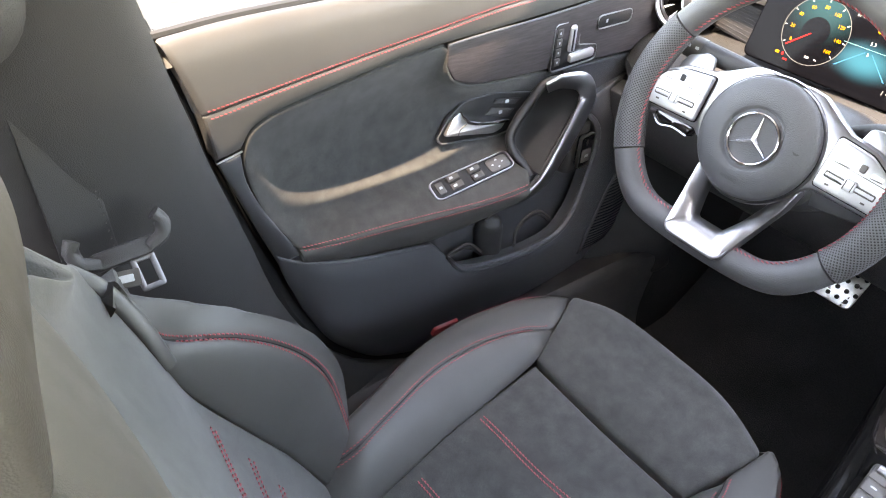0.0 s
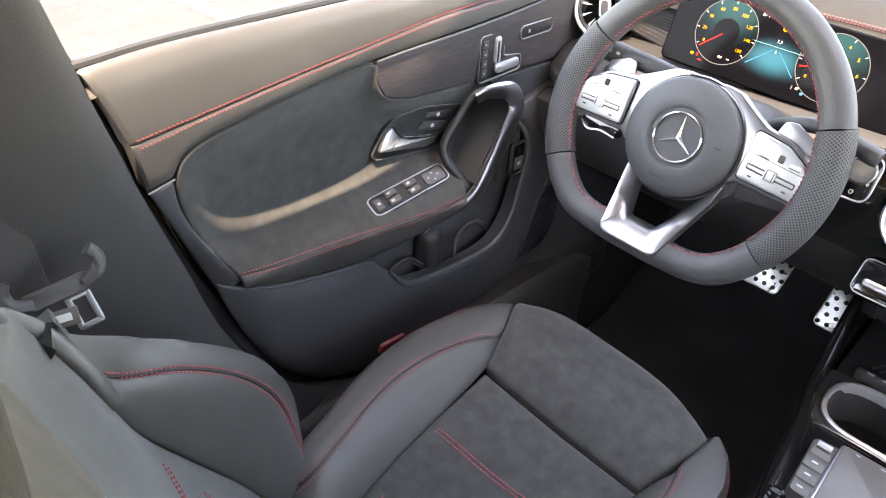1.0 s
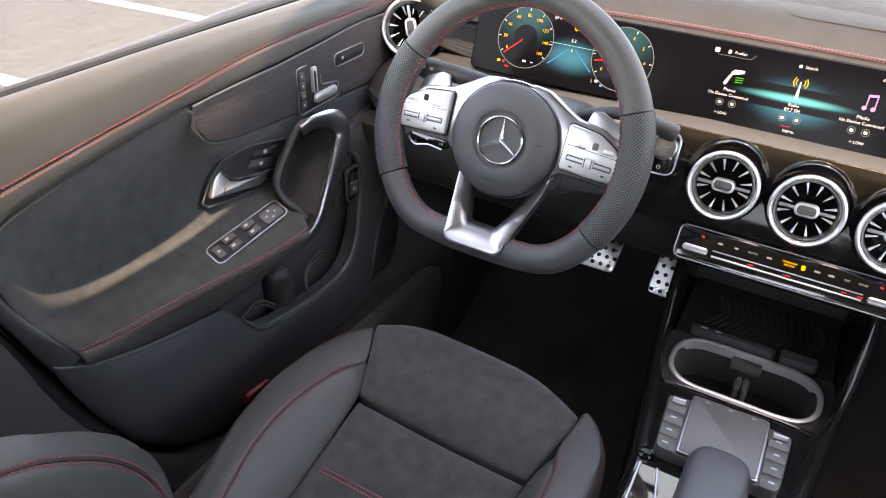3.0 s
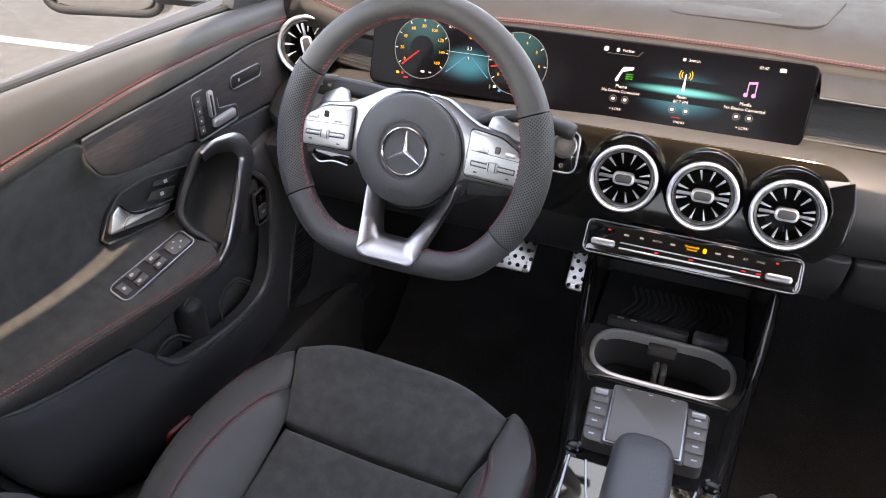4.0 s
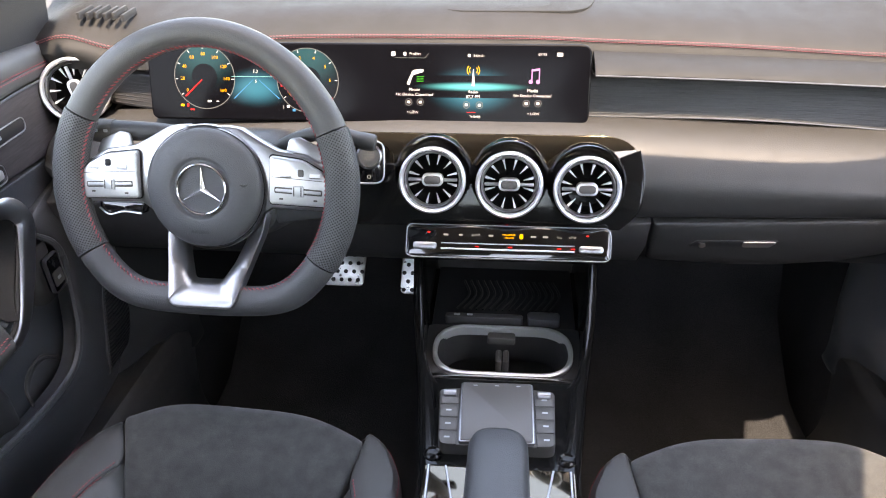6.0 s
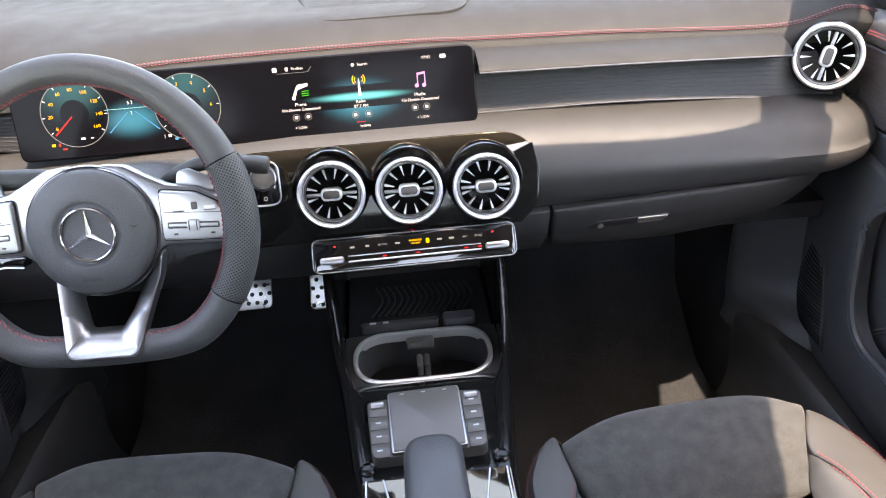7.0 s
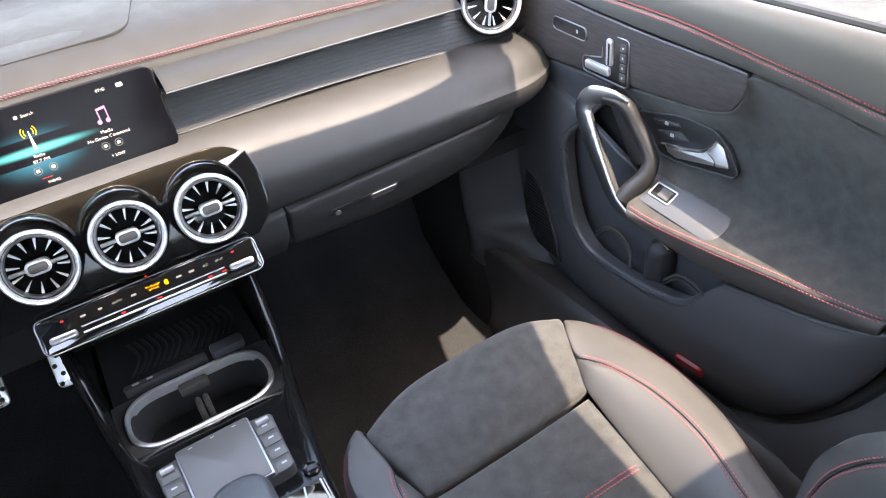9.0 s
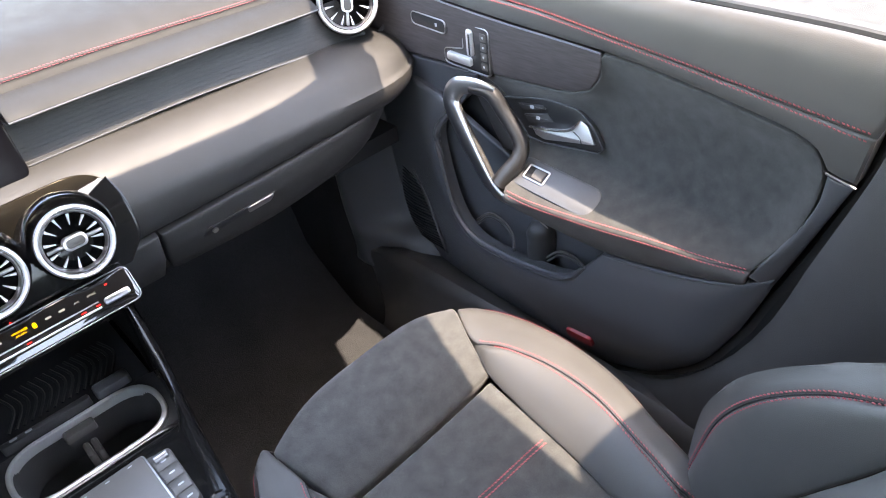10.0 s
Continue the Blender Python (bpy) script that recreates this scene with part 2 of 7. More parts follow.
class Patch:
    """A padded panel over a surface lofted through curves: rounded edges, an even bulge and a skirt that gives it thickness."""

    def __init__(self, curves, facing, nu=24, nv=12, bulge=0.0, edge=0.004, round_at=0.010, thick=0.012, power=4, even=False):
        us, vs = spaced(nu), spaced(nv)
        rows = np.array([cr(c, us, even) for c in curves])
        P = np.stack([cr(rows[:, i], vs) for i in range(len(us))], 1)
        du, dv = np.gradient(P, axis=1), np.gradient(P, axis=0)
        N = np.cross(du, dv)
        N /= np.linalg.norm(N, axis=2)[..., None] + 1e-12
        f = np.asarray(facing, float)
        if (N.reshape(-1, 3) @ f).mean() < 0:
            N = -N
        lu = np.concatenate([np.zeros((P.shape[0], 1)), np.cumsum(np.linalg.norm(np.diff(P, axis=1), axis=2), 1)], 1)
        lv = np.concatenate([np.zeros((1, P.shape[1])), np.cumsum(np.linalg.norm(np.diff(P, axis=0), axis=2), 0)], 0)
        d = np.minimum(np.minimum(lu, lu[:, -1:] - lu), np.minimum(lv, lv[-1:] - lv))
        k = np.clip(1 - d / round_at, 0, 1)
        drop = edge * (1 - np.sqrt(1 - k * k * 0.999))
        pu, pv = 1 - np.abs(2 * us - 1) ** power, 1 - np.abs(2 * vs - 1) ** power
        self.P = P + N * (bulge * pv[:, None] * pu[None, :] - drop)[..., None]
        self.N, self.us, self.vs, self.thick = N, us, vs, thick

    def at(self, u, v, lift=0.0):
        i = int(np.clip(np.searchsorted(self.us, u) - 1, 0, len(self.us) - 2))
        j = int(np.clip(np.searchsorted(self.vs, v) - 1, 0, len(self.vs) - 2))
        a = (u - self.us[i]) / (self.us[i + 1] - self.us[i])
        b = (v - self.vs[j]) / (self.vs[j + 1] - self.vs[j])

        def mix(A):
            return (A[j, i] * (1 - a) + A[j, i + 1] * a) * (1 - b) + (A[j + 1, i] * (1 - a) + A[j + 1, i + 1] * a) * b

        n = mix(self.N)
        n /= np.linalg.norm(n)
        return mix(self.P) + n * lift, n

    def near(self, x, y, z):
        """The place and normal of the surface nearest to a point."""
        d = ((self.P - np.array([x, y, z])) ** 2).sum(2)
        j, i = np.unravel_index(np.argmin(d), d.shape)
        return Vector(self.P[j, i]), Vector(self.N[j, i])

    def line(self, uv, n, lift=0.0005):
        q = cr([(*p, 0) for p in uv], np.linspace(0, 1, n))
        got = [self.at(a, b, lift) for a, b, _ in q]
        return np.array([g[0] for g in got]), np.array([g[1] for g in got])

    def mesh(self, hole=None):
        bm = bmesh.new()
        vs = grid_mesh(bm, self.P)
        ring = [(0, i) for i in range(len(self.us))] + [(j, len(self.us) - 1) for j in range(1, len(self.vs))]
        ring += [(len(self.vs) - 1, i) for i in range(len(self.us) - 2, -1, -1)] + [(j, 0) for j in range(len(self.vs) - 2, 0, -1)]
        back = [bm.verts.new(self.P[j, i] - self.N[j, i] * self.thick) for j, i in ring]
        for k in range(len(ring)):
            a, b = ring[k], ring[(k + 1) % len(ring)]
            bm.faces.new((vs[a[0]][a[1]], vs[b[0]][b[1]], back[(k + 1) % len(ring)], back[k]))
        return bm


def frames_along(pts, up):
    p = np.asarray(pts, float)
    t = np.gradient(p, axis=0)
    t /= np.linalg.norm(t, axis=1)[:, None] + 1e-12
    u = np.broadcast_to(np.asarray(up, float), p.shape)
    s = np.cross(t, u)
    s /= np.linalg.norm(s, axis=1)[:, None] + 1e-12
    return p, t, s, np.cross(s, t)


def tube(pts, radius, sides=8, n=None, closed=False, up=(0, 0, 1), flat=1.0, bm=None, taper=None):
    """A round bar along a smooth line; flat squeezes it along up."""
    bm = bm or bmesh.new()
    if n:
        pts = cr(pts, np.linspace(0, 1, n))
    p, t, s, u = frames_along(pts, up)
    if closed:
        t = np.roll(p, -1, 0) - np.roll(p, 1, 0)
        t /= np.linalg.norm(t, axis=1)[:, None]
        s = np.cross(t, np.broadcast_to(np.asarray(up, float), p.shape))
        s /= np.linalg.norm(s, axis=1)[:, None]
        u = np.cross(s, t)
    r = np.full(len(p), radius) if taper is None else radius * np.asarray(taper)
    a = np.linspace(0, 2 * np.pi, sides, endpoint=False)
    P = p[:, None] + r[:, None, None] * (np.cos(a)[None, :, None] * s[:, None] + flat * np.sin(a)[None, :, None] * u[:, None])
    vs = grid_mesh(bm, P, close_u=True, close_v=closed)
    if not closed:
        bm.faces.new(vs[0][::-1]), bm.faces.new(vs[-1])
    return bm


def stitches(name, pts, normals, parent, mat=None, pitch=0.0050, length=0.0035, width=0.0013, slant=0.0004):
    """One row of thread along a line: a small raised bar for each stitch."""
    p = np.asarray(pts)
    L = np.concatenate([[0], np.cumsum(np.linalg.norm(np.diff(p, axis=0), axis=1))])
    vs, fs = [], []
    for k in range(int(L[-1] / pitch)):
        s0, s1 = k * pitch, k * pitch + length
        a = np.array([np.interp(s0, L, p[:, c]) for c in range(3)])
        b = np.array([np.interp(s1, L, p[:, c]) for c in range(3)])
        n = np.array([np.interp(s0, L, np.asarray(normals)[:, c]) for c in range(3)])
        t = (b - a) / (np.linalg.norm(b - a) + 1e-9)
        w = np.cross(n, t)
        w /= np.linalg.norm(w) + 1e-9
        o = len(vs)
        h = width / 2
        mid = (a + b) / 2 + n * width * 0.75
        vs += [a - w * h + w * slant, a + w * h + w * slant, mid + w * h, mid - w * h, b - w * h - w * slant, b + w * h - w * slant]
        fs += [(o, o + 1, o + 2, o + 3), (o + 3, o + 2, o + 5, o + 4), (o, o + 3, o + 4), (o + 1, o + 5, o + 2)]
    me = bpy.data.meshes.new(name)
    me.from_pydata([tuple(v) for v in vs], [], fs)
    return link(name, me, mat or RED, parent, smooth=False)


def double_stitch(patch_a, uv_a, patch_b, uv_b, parent, n=60):
    for pt, uv in ((patch_a, uv_a), (patch_b, uv_b)):
        if pt is not None:
            P, N = pt.line(uv, n)
            stitches("stitching", P, N, parent)


def outline(shape, n=10):
    """A closed rounded outline: (x, y, radius) corners, turning either way."""
    pts = []
    m = len(shape)
    for i in range(m):
        p0, p1, p2 = (np.array(shape[(i + k) % m][:2], float) for k in (-1, 0, 1))
        r = shape[i][2] if len(shape[i]) > 2 else 0
        a, b = p0 - p1, p2 - p1
        la, lb = np.linalg.norm(a), np.linalg.norm(b)
        a, b = a / la, b / lb
        if r <= 0:
            pts.append(p1)
            continue
        half = math.acos(float(np.clip(a @ b, -1, 1))) / 2
        d = min(r / math.tan(half), la * 0.49, lb * 0.49)
        for k in range(n + 1):
            t = k / n
            pts.append((1 - t) ** 2 * (p1 + a * d) + 2 * t * (1 - t) * p1 + t * t * (p1 + b * d))
    return np.array(pts)


def rect(w, h, r):
    return outline([(-w / 2, -h / 2, r), (w / 2, -h / 2, r), (w / 2, h / 2, r), (-w / 2, h / 2, r)], 5)


def plate(pts, depth, m, bevel=0.0, bm=None, crown=0.0):
    """A flat piece with the closed outline pts (in its own x, y), its face at local z = 0 and its back at -depth, with a rounded rim."""
    bm = bm or bmesh.new()
    p = np.asarray(pts, float)
    c = p.mean(0)
    t = np.roll(p, -1, 0) - np.roll(p, 1, 0)
    n = np.stack([t[:, 1], -t[:, 0]], 1)
    n /= np.linalg.norm(n, axis=1)[:, None] + 1e-12
    area = 0.5 * np.sum(p[:, 0] * np.roll(p[:, 1], -1) - np.roll(p[:, 0], -1) * p[:, 1])
    if area < 0:
        n = -n
    loops = [(0, -depth)]
    if bevel:
        loops += [(0, -bevel), (-bevel * 0.3, -bevel * 0.3), (-bevel, 0)]
    else:
        loops += [(0, 0)]
    rings = []
    for off, z in loops:
        rings.append([bm.verts.new(m @ Vector((*(q + nn * off), z))) for q, nn in zip(p, n)])
    for a, b in zip(rings, rings[1:]):
        for i in range(len(p)):
            j = (i + 1) % len(p)
            bm.faces.new((a[i], a[j], b[j], b[i]))
    bm.faces.new(rings[0][::-1])
    if crown:
        mid = bm.verts.new(m @ Vector((*c, crown)))
        for i in range(len(p)):
            bm.faces.new((rings[-1][i], rings[-1][(i + 1) % len(p)], mid))
    else:
        bm.faces.new(rings[-1])
    return bm


def frame_ring(outer, width, depth, m, bm=None, lift=0.0):
    """A flat closed band round an outline, raised like a trim ring."""
    bm = bm or bmesh.new()
    p = np.asarray(outer, float)
    t = np.roll(p, -1, 0) - np.roll(p, 1, 0)
    n = np.stack([t[:, 1], -t[:, 0]], 1)
    n /= np.linalg.norm(n, axis=1)[:, None] + 1e-12
    area = 0.5 * np.sum(p[:, 0] * np.roll(p[:, 1], -1) - np.roll(p[:, 0], -1) * p[:, 1])
    if area < 0:
        n = -n
    prof = [(0, -depth), (0, lift - width * 0.2), (-width * 0.25, lift), (-width * 0.75, lift), (-width, lift - width * 0.2), (-width, -depth)]
    P = np.array([[tuple(m @ Vector((*(q + nn * o), z))) for q, nn in zip(p, n)] for o, z in prof])
    grid_mesh(bm, P, close_u=True, close_v=True)
    return bm


def facing(origin, normal, right):
    """A frame whose x runs along right, y up on the face, and z out of the face along normal."""
    z = Vector(normal).normalized()
    x = Vector(right)
    x = (x - z * x.dot(z)).normalized()
    y = z.cross(x)
    m = Matrix((x, y, z)).transposed().to_4x4()
    m.translation = Vector(origin)
    return m


def lathe(profile, m, n=40, bm=None):
    """Turns (radius, height) points about local z."""
    bm = bm or bmesh.new()
    P = np.array([[tuple(m @ Vector((r * math.cos(a), r * math.sin(a), z))) for a in np.linspace(0, 2 * np.pi, n, endpoint=False)] for r, z in profile])
    grid_mesh(bm, P, close_u=True)
    return bm


def box(cx, cy, cz, w, d, h, bevel=0.0, bm=None, m=None):
    bm = bm or bmesh.new()
    base = (m or Matrix()) @ Matrix.Translation((cx, cy, cz))
    plate(rect(w, d, min(bevel * 1.5 + 1e-4, w / 2.1, d / 2.1)), h, base @ Matrix.Translation((0, 0, h / 2)), bevel, bm)
    return bm


def slab(corners, thick, bm=None):
    """A flat or gently curved sheet through a grid of corners, made thick along its normal."""
    bm = bm or bmesh.new()
    P = np.asarray(corners, float)
    N = np.cross(np.gradient(P, axis=1), np.gradient(P, axis=0))
    N /= np.linalg.norm(N, axis=2)[..., None] + 1e-12
    A, B = P, P + N * thick
    va, vb = grid_mesh(bm, A), grid_mesh(bm, B)
    nv, nu = P.shape[:2]
    ring = [(0, i) for i in range(nu)] + [(j, nu - 1) for j in range(1, nv)] + [(nv - 1, i) for i in range(nu - 2, -1, -1)] + [(j, 0) for j in range(nv - 2, 0, -1)]
    for k in range(len(ring)):
        (a, b), (c, d) = ring[k], ring[(k + 1) % len(ring)]
        bm.faces.new((va[a][b], va[c][d], vb[c][d], vb[a][b]))
    return bm


def lettering(body, size, m, mat, parent, name="lettering", align="CENTER"):
    cu = bpy.data.curves.new(name, "FONT")
    cu.body, cu.size, cu.align_x, cu.align_y = body, size, align, "CENTER"
    cu.resolution_u = 2
    tmp = bpy.data.objects.new(name, cu)
    scene.collection.objects.link(tmp)
    me = bpy.data.meshes.new_from_object(tmp.evaluated_get(bpy.context.evaluated_depsgraph_get()))
    bpy.data.objects.remove(tmp)
    me.transform(m)
    return link(name, me, mat, parent, smooth=False)


# ---- ground outside, and the closing shell of the car ----
bm = bmesh.new()
plate(outline([(-300, -300, 0), (300, -300, 0), (300, 300, 0), (-300, 300, 0)]), 0.5, Matrix.Translation((0, 0, -0.42)), 0, bm)
ground = tagged(part("ground", bm, CONCRETE, smooth=False), "pale sunlit concrete parking ground", "ground", kind="structure")
LINES = ((-5.6, 0.92, 5.0, 4.4), (-5.6, 2.22, 5.0, 5.0), (-5.6, -0.40, 5.0, 4.4), (5.8, 0.92, 5.0, -4.4), (5.8, 2.22, 5.0, -4.4))
for x, y, length, turn in LINES:
    m = Matrix.Translation((x, y, -0.416)) @ pose(0, 0, 0, 0, 0, turn)
    tagged(part("parking_line", plate(rect(length, 0.11, 0.01), 0.003, m), PAINT_WHITE, smooth=False), "white painted parking line on pale concrete", "road marking", "parking lines", "structure")

bm = bmesh.new()
ys = [-2.3, -1.0, -0.1, 0.12, 0.30, 0.47]
zs = [0.0, 0.0, 0.0, 0.015, 0.10, 0.30]
P = np.array([[(x, y, z) for x in np.linspace(-0.71, 0.71, 9)] for y, z in zip(ys, zs)])
slab(P, -0.03, bm)
tagged(part("floor", bm, CARPET), "black carpeted car floor", "floor", kind="structure")
bm = box(0, 0.50, 0.40, 1.5, 0.03, 0.86)
tagged(part("wall_front", bm, CARPET, smooth=False), "black carpeted bulkhead behind the pedals", "wall", kind="structure")
tagged(part("wall_rear", box(0, -2.32, 0.50, 1.5, 0.03, 1.08), PLASTIC, smooth=False), "plain dark rear panel of the cabin", "wall", kind="structure")

# unseen roof; its edges are set by where the sun patches fall
HEAD_Y = -0.31
bm = bmesh.new()
P = np.array([[(x, -1.58 + f * (HEAD_Y + 0.14 * (abs(x) / 0.57) ** 7 + 1.58), 0) for x in np.linspace(-0.585, 0.53, 29)] for f in np.linspace(0, 1, 18)])
P[:, :, 0] *= 1 + 0.19 * np.clip((P[:, :, 1] + 0.72) / 0.42, 0, 1) * (P[:, :, 0] > 0)
P[:, :, 2] = 1.245 - 0.06 * ((P[:, :, 1] + 1.2) / 0.9) ** 2 * (P[:, :, 1] > -1.2) - 0.07 * (np.abs(P[:, :, 0]) / 0.57) ** 3
slab(P, 0.04, bm)
tagged(part("ceiling", bm, HEADLINER), "pale beige fabric car headliner", "ceiling", kind="structure")
for side, nm in ((-1, "left"), (1, "right")):
    rows = []
    for y in np.linspace(-2.3, 0.06, 27):
        xi = float(np.interp(y, [-1.0, -0.45, -0.32, -0.16, -0.03, 0.06], [0.655, 0.648, 0.632, 0.614, 0.606, 0.606]))
        zt = float(np.interp(y, [-1.0, -0.45, -0.32, -0.16, -0.03, 0.06], [0.190, 0.200, 0.213, 0.226, 0.226, 0.20]))
        rows.append([(side * x, y, z) for x, z in ((xi - 0.020, -0.01), (xi - 0.008, zt * 0.5), (xi, zt - 0.028), (xi + 0.005, zt - 0.008), (xi + 0.016, zt), (xi + 0.034, zt - 0.004), (0.690, zt - 0.020), (0.700, zt - 0.10))])
    tagged(part("door_sill", slab(np.array(rows), 0.006 * side * -1), PLASTIC), "dark plastic sill trim along the floor", "sill", "sills", "structure")
    # windscreen pillar
    bm = bmesh.new()
    tube([(side * 0.748, 0.37, 0.78), (side * 0.728, 0.20, 0.885), (side * 0.672, -0.05, 1.025), (side * 0.635, -0.20, 1.10), (side * 0.610, -0.29, 1.14)], 0.056, 10, 26, bm=bm, up=(side, 0, 0.5), flat=0.45)
    tagged(part("windscreen_pillar", bm, PLASTIC), "dark trimmed windscreen pillar", "pillar", "pillars", "structure")
    # unseen rails, each side bent on its own to trim the sunlight inside
    line = [(0.645, -0.24, 1.09), (0.612, -0.42, 1.155), (0.556, -0.56, 1.185), (0.514, -0.70, 1.20), (0.505, -1.2, 1.215), (0.510, -2.2, 1.15)]
    if side < 0:
        line = [(0.632, -0.22, 1.09), (0.602, -0.40, 1.16), (0.575, -0.62, 1.195), (0.575, -1.2, 1.205), (0.560, -2.2, 1.15)]
    bm = tube([(side * x, y, z) for x, y, z in line], 0.028, 8, 24, up=(side, 0, 0.3))
    tagged(part("roof_rail", bm, HEADLINER), "pale roof rail over the side window", "roof rail", "roof rails", "structure")
    # rear quarter, behind the camera
    P = np.array([[(side * 0.72, y, z) for y in (-2.3, -1.02)] for z in (0.0, 0.4, 0.80)])
    tagged(part("wall_side", slab(P, 0.03), PLASTIC), "plain dark rear side panel", "wall", "rear side panels", "structure")
P = np.array([[(x, y, z) for x in np.linspace(-0.70, 0.70, 9)] for y, z in ((0.44, 0.80), (0.2, 0.925), (-0.1, 1.075), (HEAD_Y, 1.175))])
P[:, :, 0] *= np.array([1, 0.96, 0.88, 0.79])[:, None]
ws = part("windscreen", slab(P, 0.005), GLASS)
ws.visible_shadow = False
tagged(ws, "clear windscreen glass over the dashboard", "windscreen", kind="structure")

P = np.array([[(x, y, z) for x in np.linspace(-0.60, 0.60, 7)] for y, z in ((-2.30, 1.04), (-1.95, 1.15), (-1.59, 1.225))])
ws = part("window_rear", slab(P, 0.005), GLASS)
ws.visible_shadow = False
tagged(ws, "clear rear window glass behind the cabin", "window", kind="structure")

# ---- dashboard ----
dash = thing("dashboard", "black leather dashboard with red stitching and ribbed trim", "dashboard")
XS = [-0.735, -0.71, -0.645, -0.58, -0.5, -0.3, 0, 0.12, 0.3, 0.5, 0.58, 0.645, 0.71, 0.735]
CZ = [0.750, 0.768, 0.788, 0.768, 0.772, 0.786, 0.787, 0.783, 0.777, 0.766, 0.768, 0.788, 0.768, 0.750]
BULGE = [0, 0.3, 1, 0.15, 0, 0, 0, 0, 0, 0, 0.15, 1, 0.3, 0]
fine = np.linspace(0, 1, 90)


def dash_section(x, cz, b):
    return [(x, 0.44, 0.795), (x, 0.30, 0.806), (x, 0.16, 0.812), (x, 0.06, cz + 0.026), (x, 0.015, cz + 0.010), (x, -0.012 * b, cz), (x, -0.010 - 0.02 * b, cz - 0.012),
            (x, -0.016 - 0.01 * b, cz - 0.028), (x, -0.018, 0.742), (x, 0.01, 0.735), (x, 0.44, 0.70)]


secs = np.array([dash_section(*q) for q in zip(XS, CZ, BULGE)])
P = np.stack([cr(secs[:, k], fine) for k in range(secs.shape[1])], 1)
Q = np.stack([cr(P[i, :9], np.linspace(0, 1, 34)) for i in range(len(P))], 0)
Q_TOP = Q[:, :20]
Q = np.concatenate([Q, P[:, 9:]], 1)
bm = bmesh.new()
vs = grid_mesh(bm, Q, close_u=True)
bm.faces.new(vs[0]), bm.faces.new(vs[-1][::-1])
part("upper_pad", bm, DASH_TOP, dash, "soft grained upper dash pad")
crest = P[:, 5] + np.array([0, -0.0015, 0.0015])
nrm = np.tile([0, -0.6, 0.8], (len(crest), 1))
for off in (0.0022, -0.0022):
    stitches("stitching", crest + np.array([0, off * 0.8, off * 0.6]) + nrm * 0.0004, nrm, dash, width=0.0009, mat=RED_PIPE)
part("seam_cord", tube(crest, 0.0012, 6), DARK, dash)

# overhanging lip of the upper pad on the passenger's side
LIP = (((-0.008, 0.773), (-0.008, 0.767), (-0.008, 0.758)), ((-0.036, 0.7695), (-0.036, 0.764), (-0.034, 0.7545)), ((-0.057, 0.7620), (-0.057, 0.757), (-0.055, 0.7470)),
       ((-0.0625, 0.7560), (-0.0625, 0.751), (-0.0605, 0.7410)), ((-0.052, 0.7510), (-0.052, 0.746), (-0.050, 0.7360)), ((-0.014, 0.7450), (-0.014, 0.740), (-0.014, 0.7300)))
pt = Patch([[(x, y, z) for x, (y, z) in zip((0.112, 0.32, 0.552), row)] for row in LIP], (0, -0.5, 1), 30, 22, 0, 0.0005, 0.002, 0.004)
part("pad_lip", pt.mesh(), DASH_TOP, dash, "soft grained lip of the dash pad")
# trim strip and its bright line, on both sides of the screen
for x0, x1 in ((0.10, 0.64), (-0.64, -0.49)):
    if x0 > 0:
        pt = Patch([[(x0, -0.018, 0.744), (0.35, -0.018, 0.738), (x1, -0.016, 0.728)], [(x0, -0.034, 0.718), (0.35, -0.033, 0.712), (x1, -0.028, 0.698)], [(x0, -0.048, 0.6935), (0.35, -0.047, 0.689), (x1, -0.039, 0.666)]], (0, -1, 0), 30, 6, 0, 0.002, 0.004, 0.02)
    else:
        pt = Patch([[(x0, -0.012, 0.738), (x1, -0.010, 0.728)], [(x0, -0.004, 0.715), (x1, -0.004, 0.705)], [(x0, -0.006, 0.690), (x1, -0.006, 0.668)]], (0, -1, 0), 30, 6, 0, 0.002, 0.004, 0.02)
    part("trim_strip", pt.mesh(), TRIM_GRAIN, dash, "dark ribbed trim strip")
    if x0 > 0:
        part("bright_line", tube([(x0 + 0.012, -0.0635, 0.7565), (0.32, -0.0635, 0.7515), (0.550, -0.0615, 0.7425)], 0.0014, 8, 24, flat=0.9), PLASTIC_BLUE, dash, "satin trim line")
        part("bright_line", tube([(x0 + 0.01, -0.050, 0.6945), (0.35, -0.048, 0.690), (0.63, -0.040, 0.667)], 0.0013, 6, 24), PLASTIC_BLUE, dash, "thin satin trim line")
    for k in range(9):
        f = 0.08 + k * 0.105
        part("rib", tube([pt.at(u, f, 0.0004)[0] for u in (0.01, 0.25, 0.5, 0.75, 0.99)], 0.00045, 5, 12), TRIM_GRAIN, dash)

# padded shelf that rolls over the passenger's side
secs = []
for x in np.linspace(-0.70, 0.70, 57):
    a = abs(x)
    k = 1.0 if a < 0.56 else max(1 - ((a - 0.56) / 0.142) ** 2.5, 0.01) ** 0.45
    top = 0.693 - 0.022 * max(0, (a - 0.15) / 0.5)
    low = 0.582 + 0.012 * max(0, (a - 0.15) / 0.5)
    base = [(0.03, top + 0.001), (-0.05, top), (-0.088, top - 0.006), (-0.116, top - 0.020), (-0.136, top - 0.043), (-0.144, 0.5 * (top + low) - 0.008), (-0.142, low + 0.014), (-0.134, low), (-0.11, low - 0.006), (0.03, low - 0.006)]
    secs.append([(x, -0.03 + (y + 0.03) * k, 0.635 + (z - 0.635) * k) for y, z in base])
P = np.array(secs)
Q = np.stack([np.concatenate([cr(P[i, :9], np.linspace(0, 1, 28)), P[i, 9:]]) for i in range(len(P))])
bm = bmesh.new()
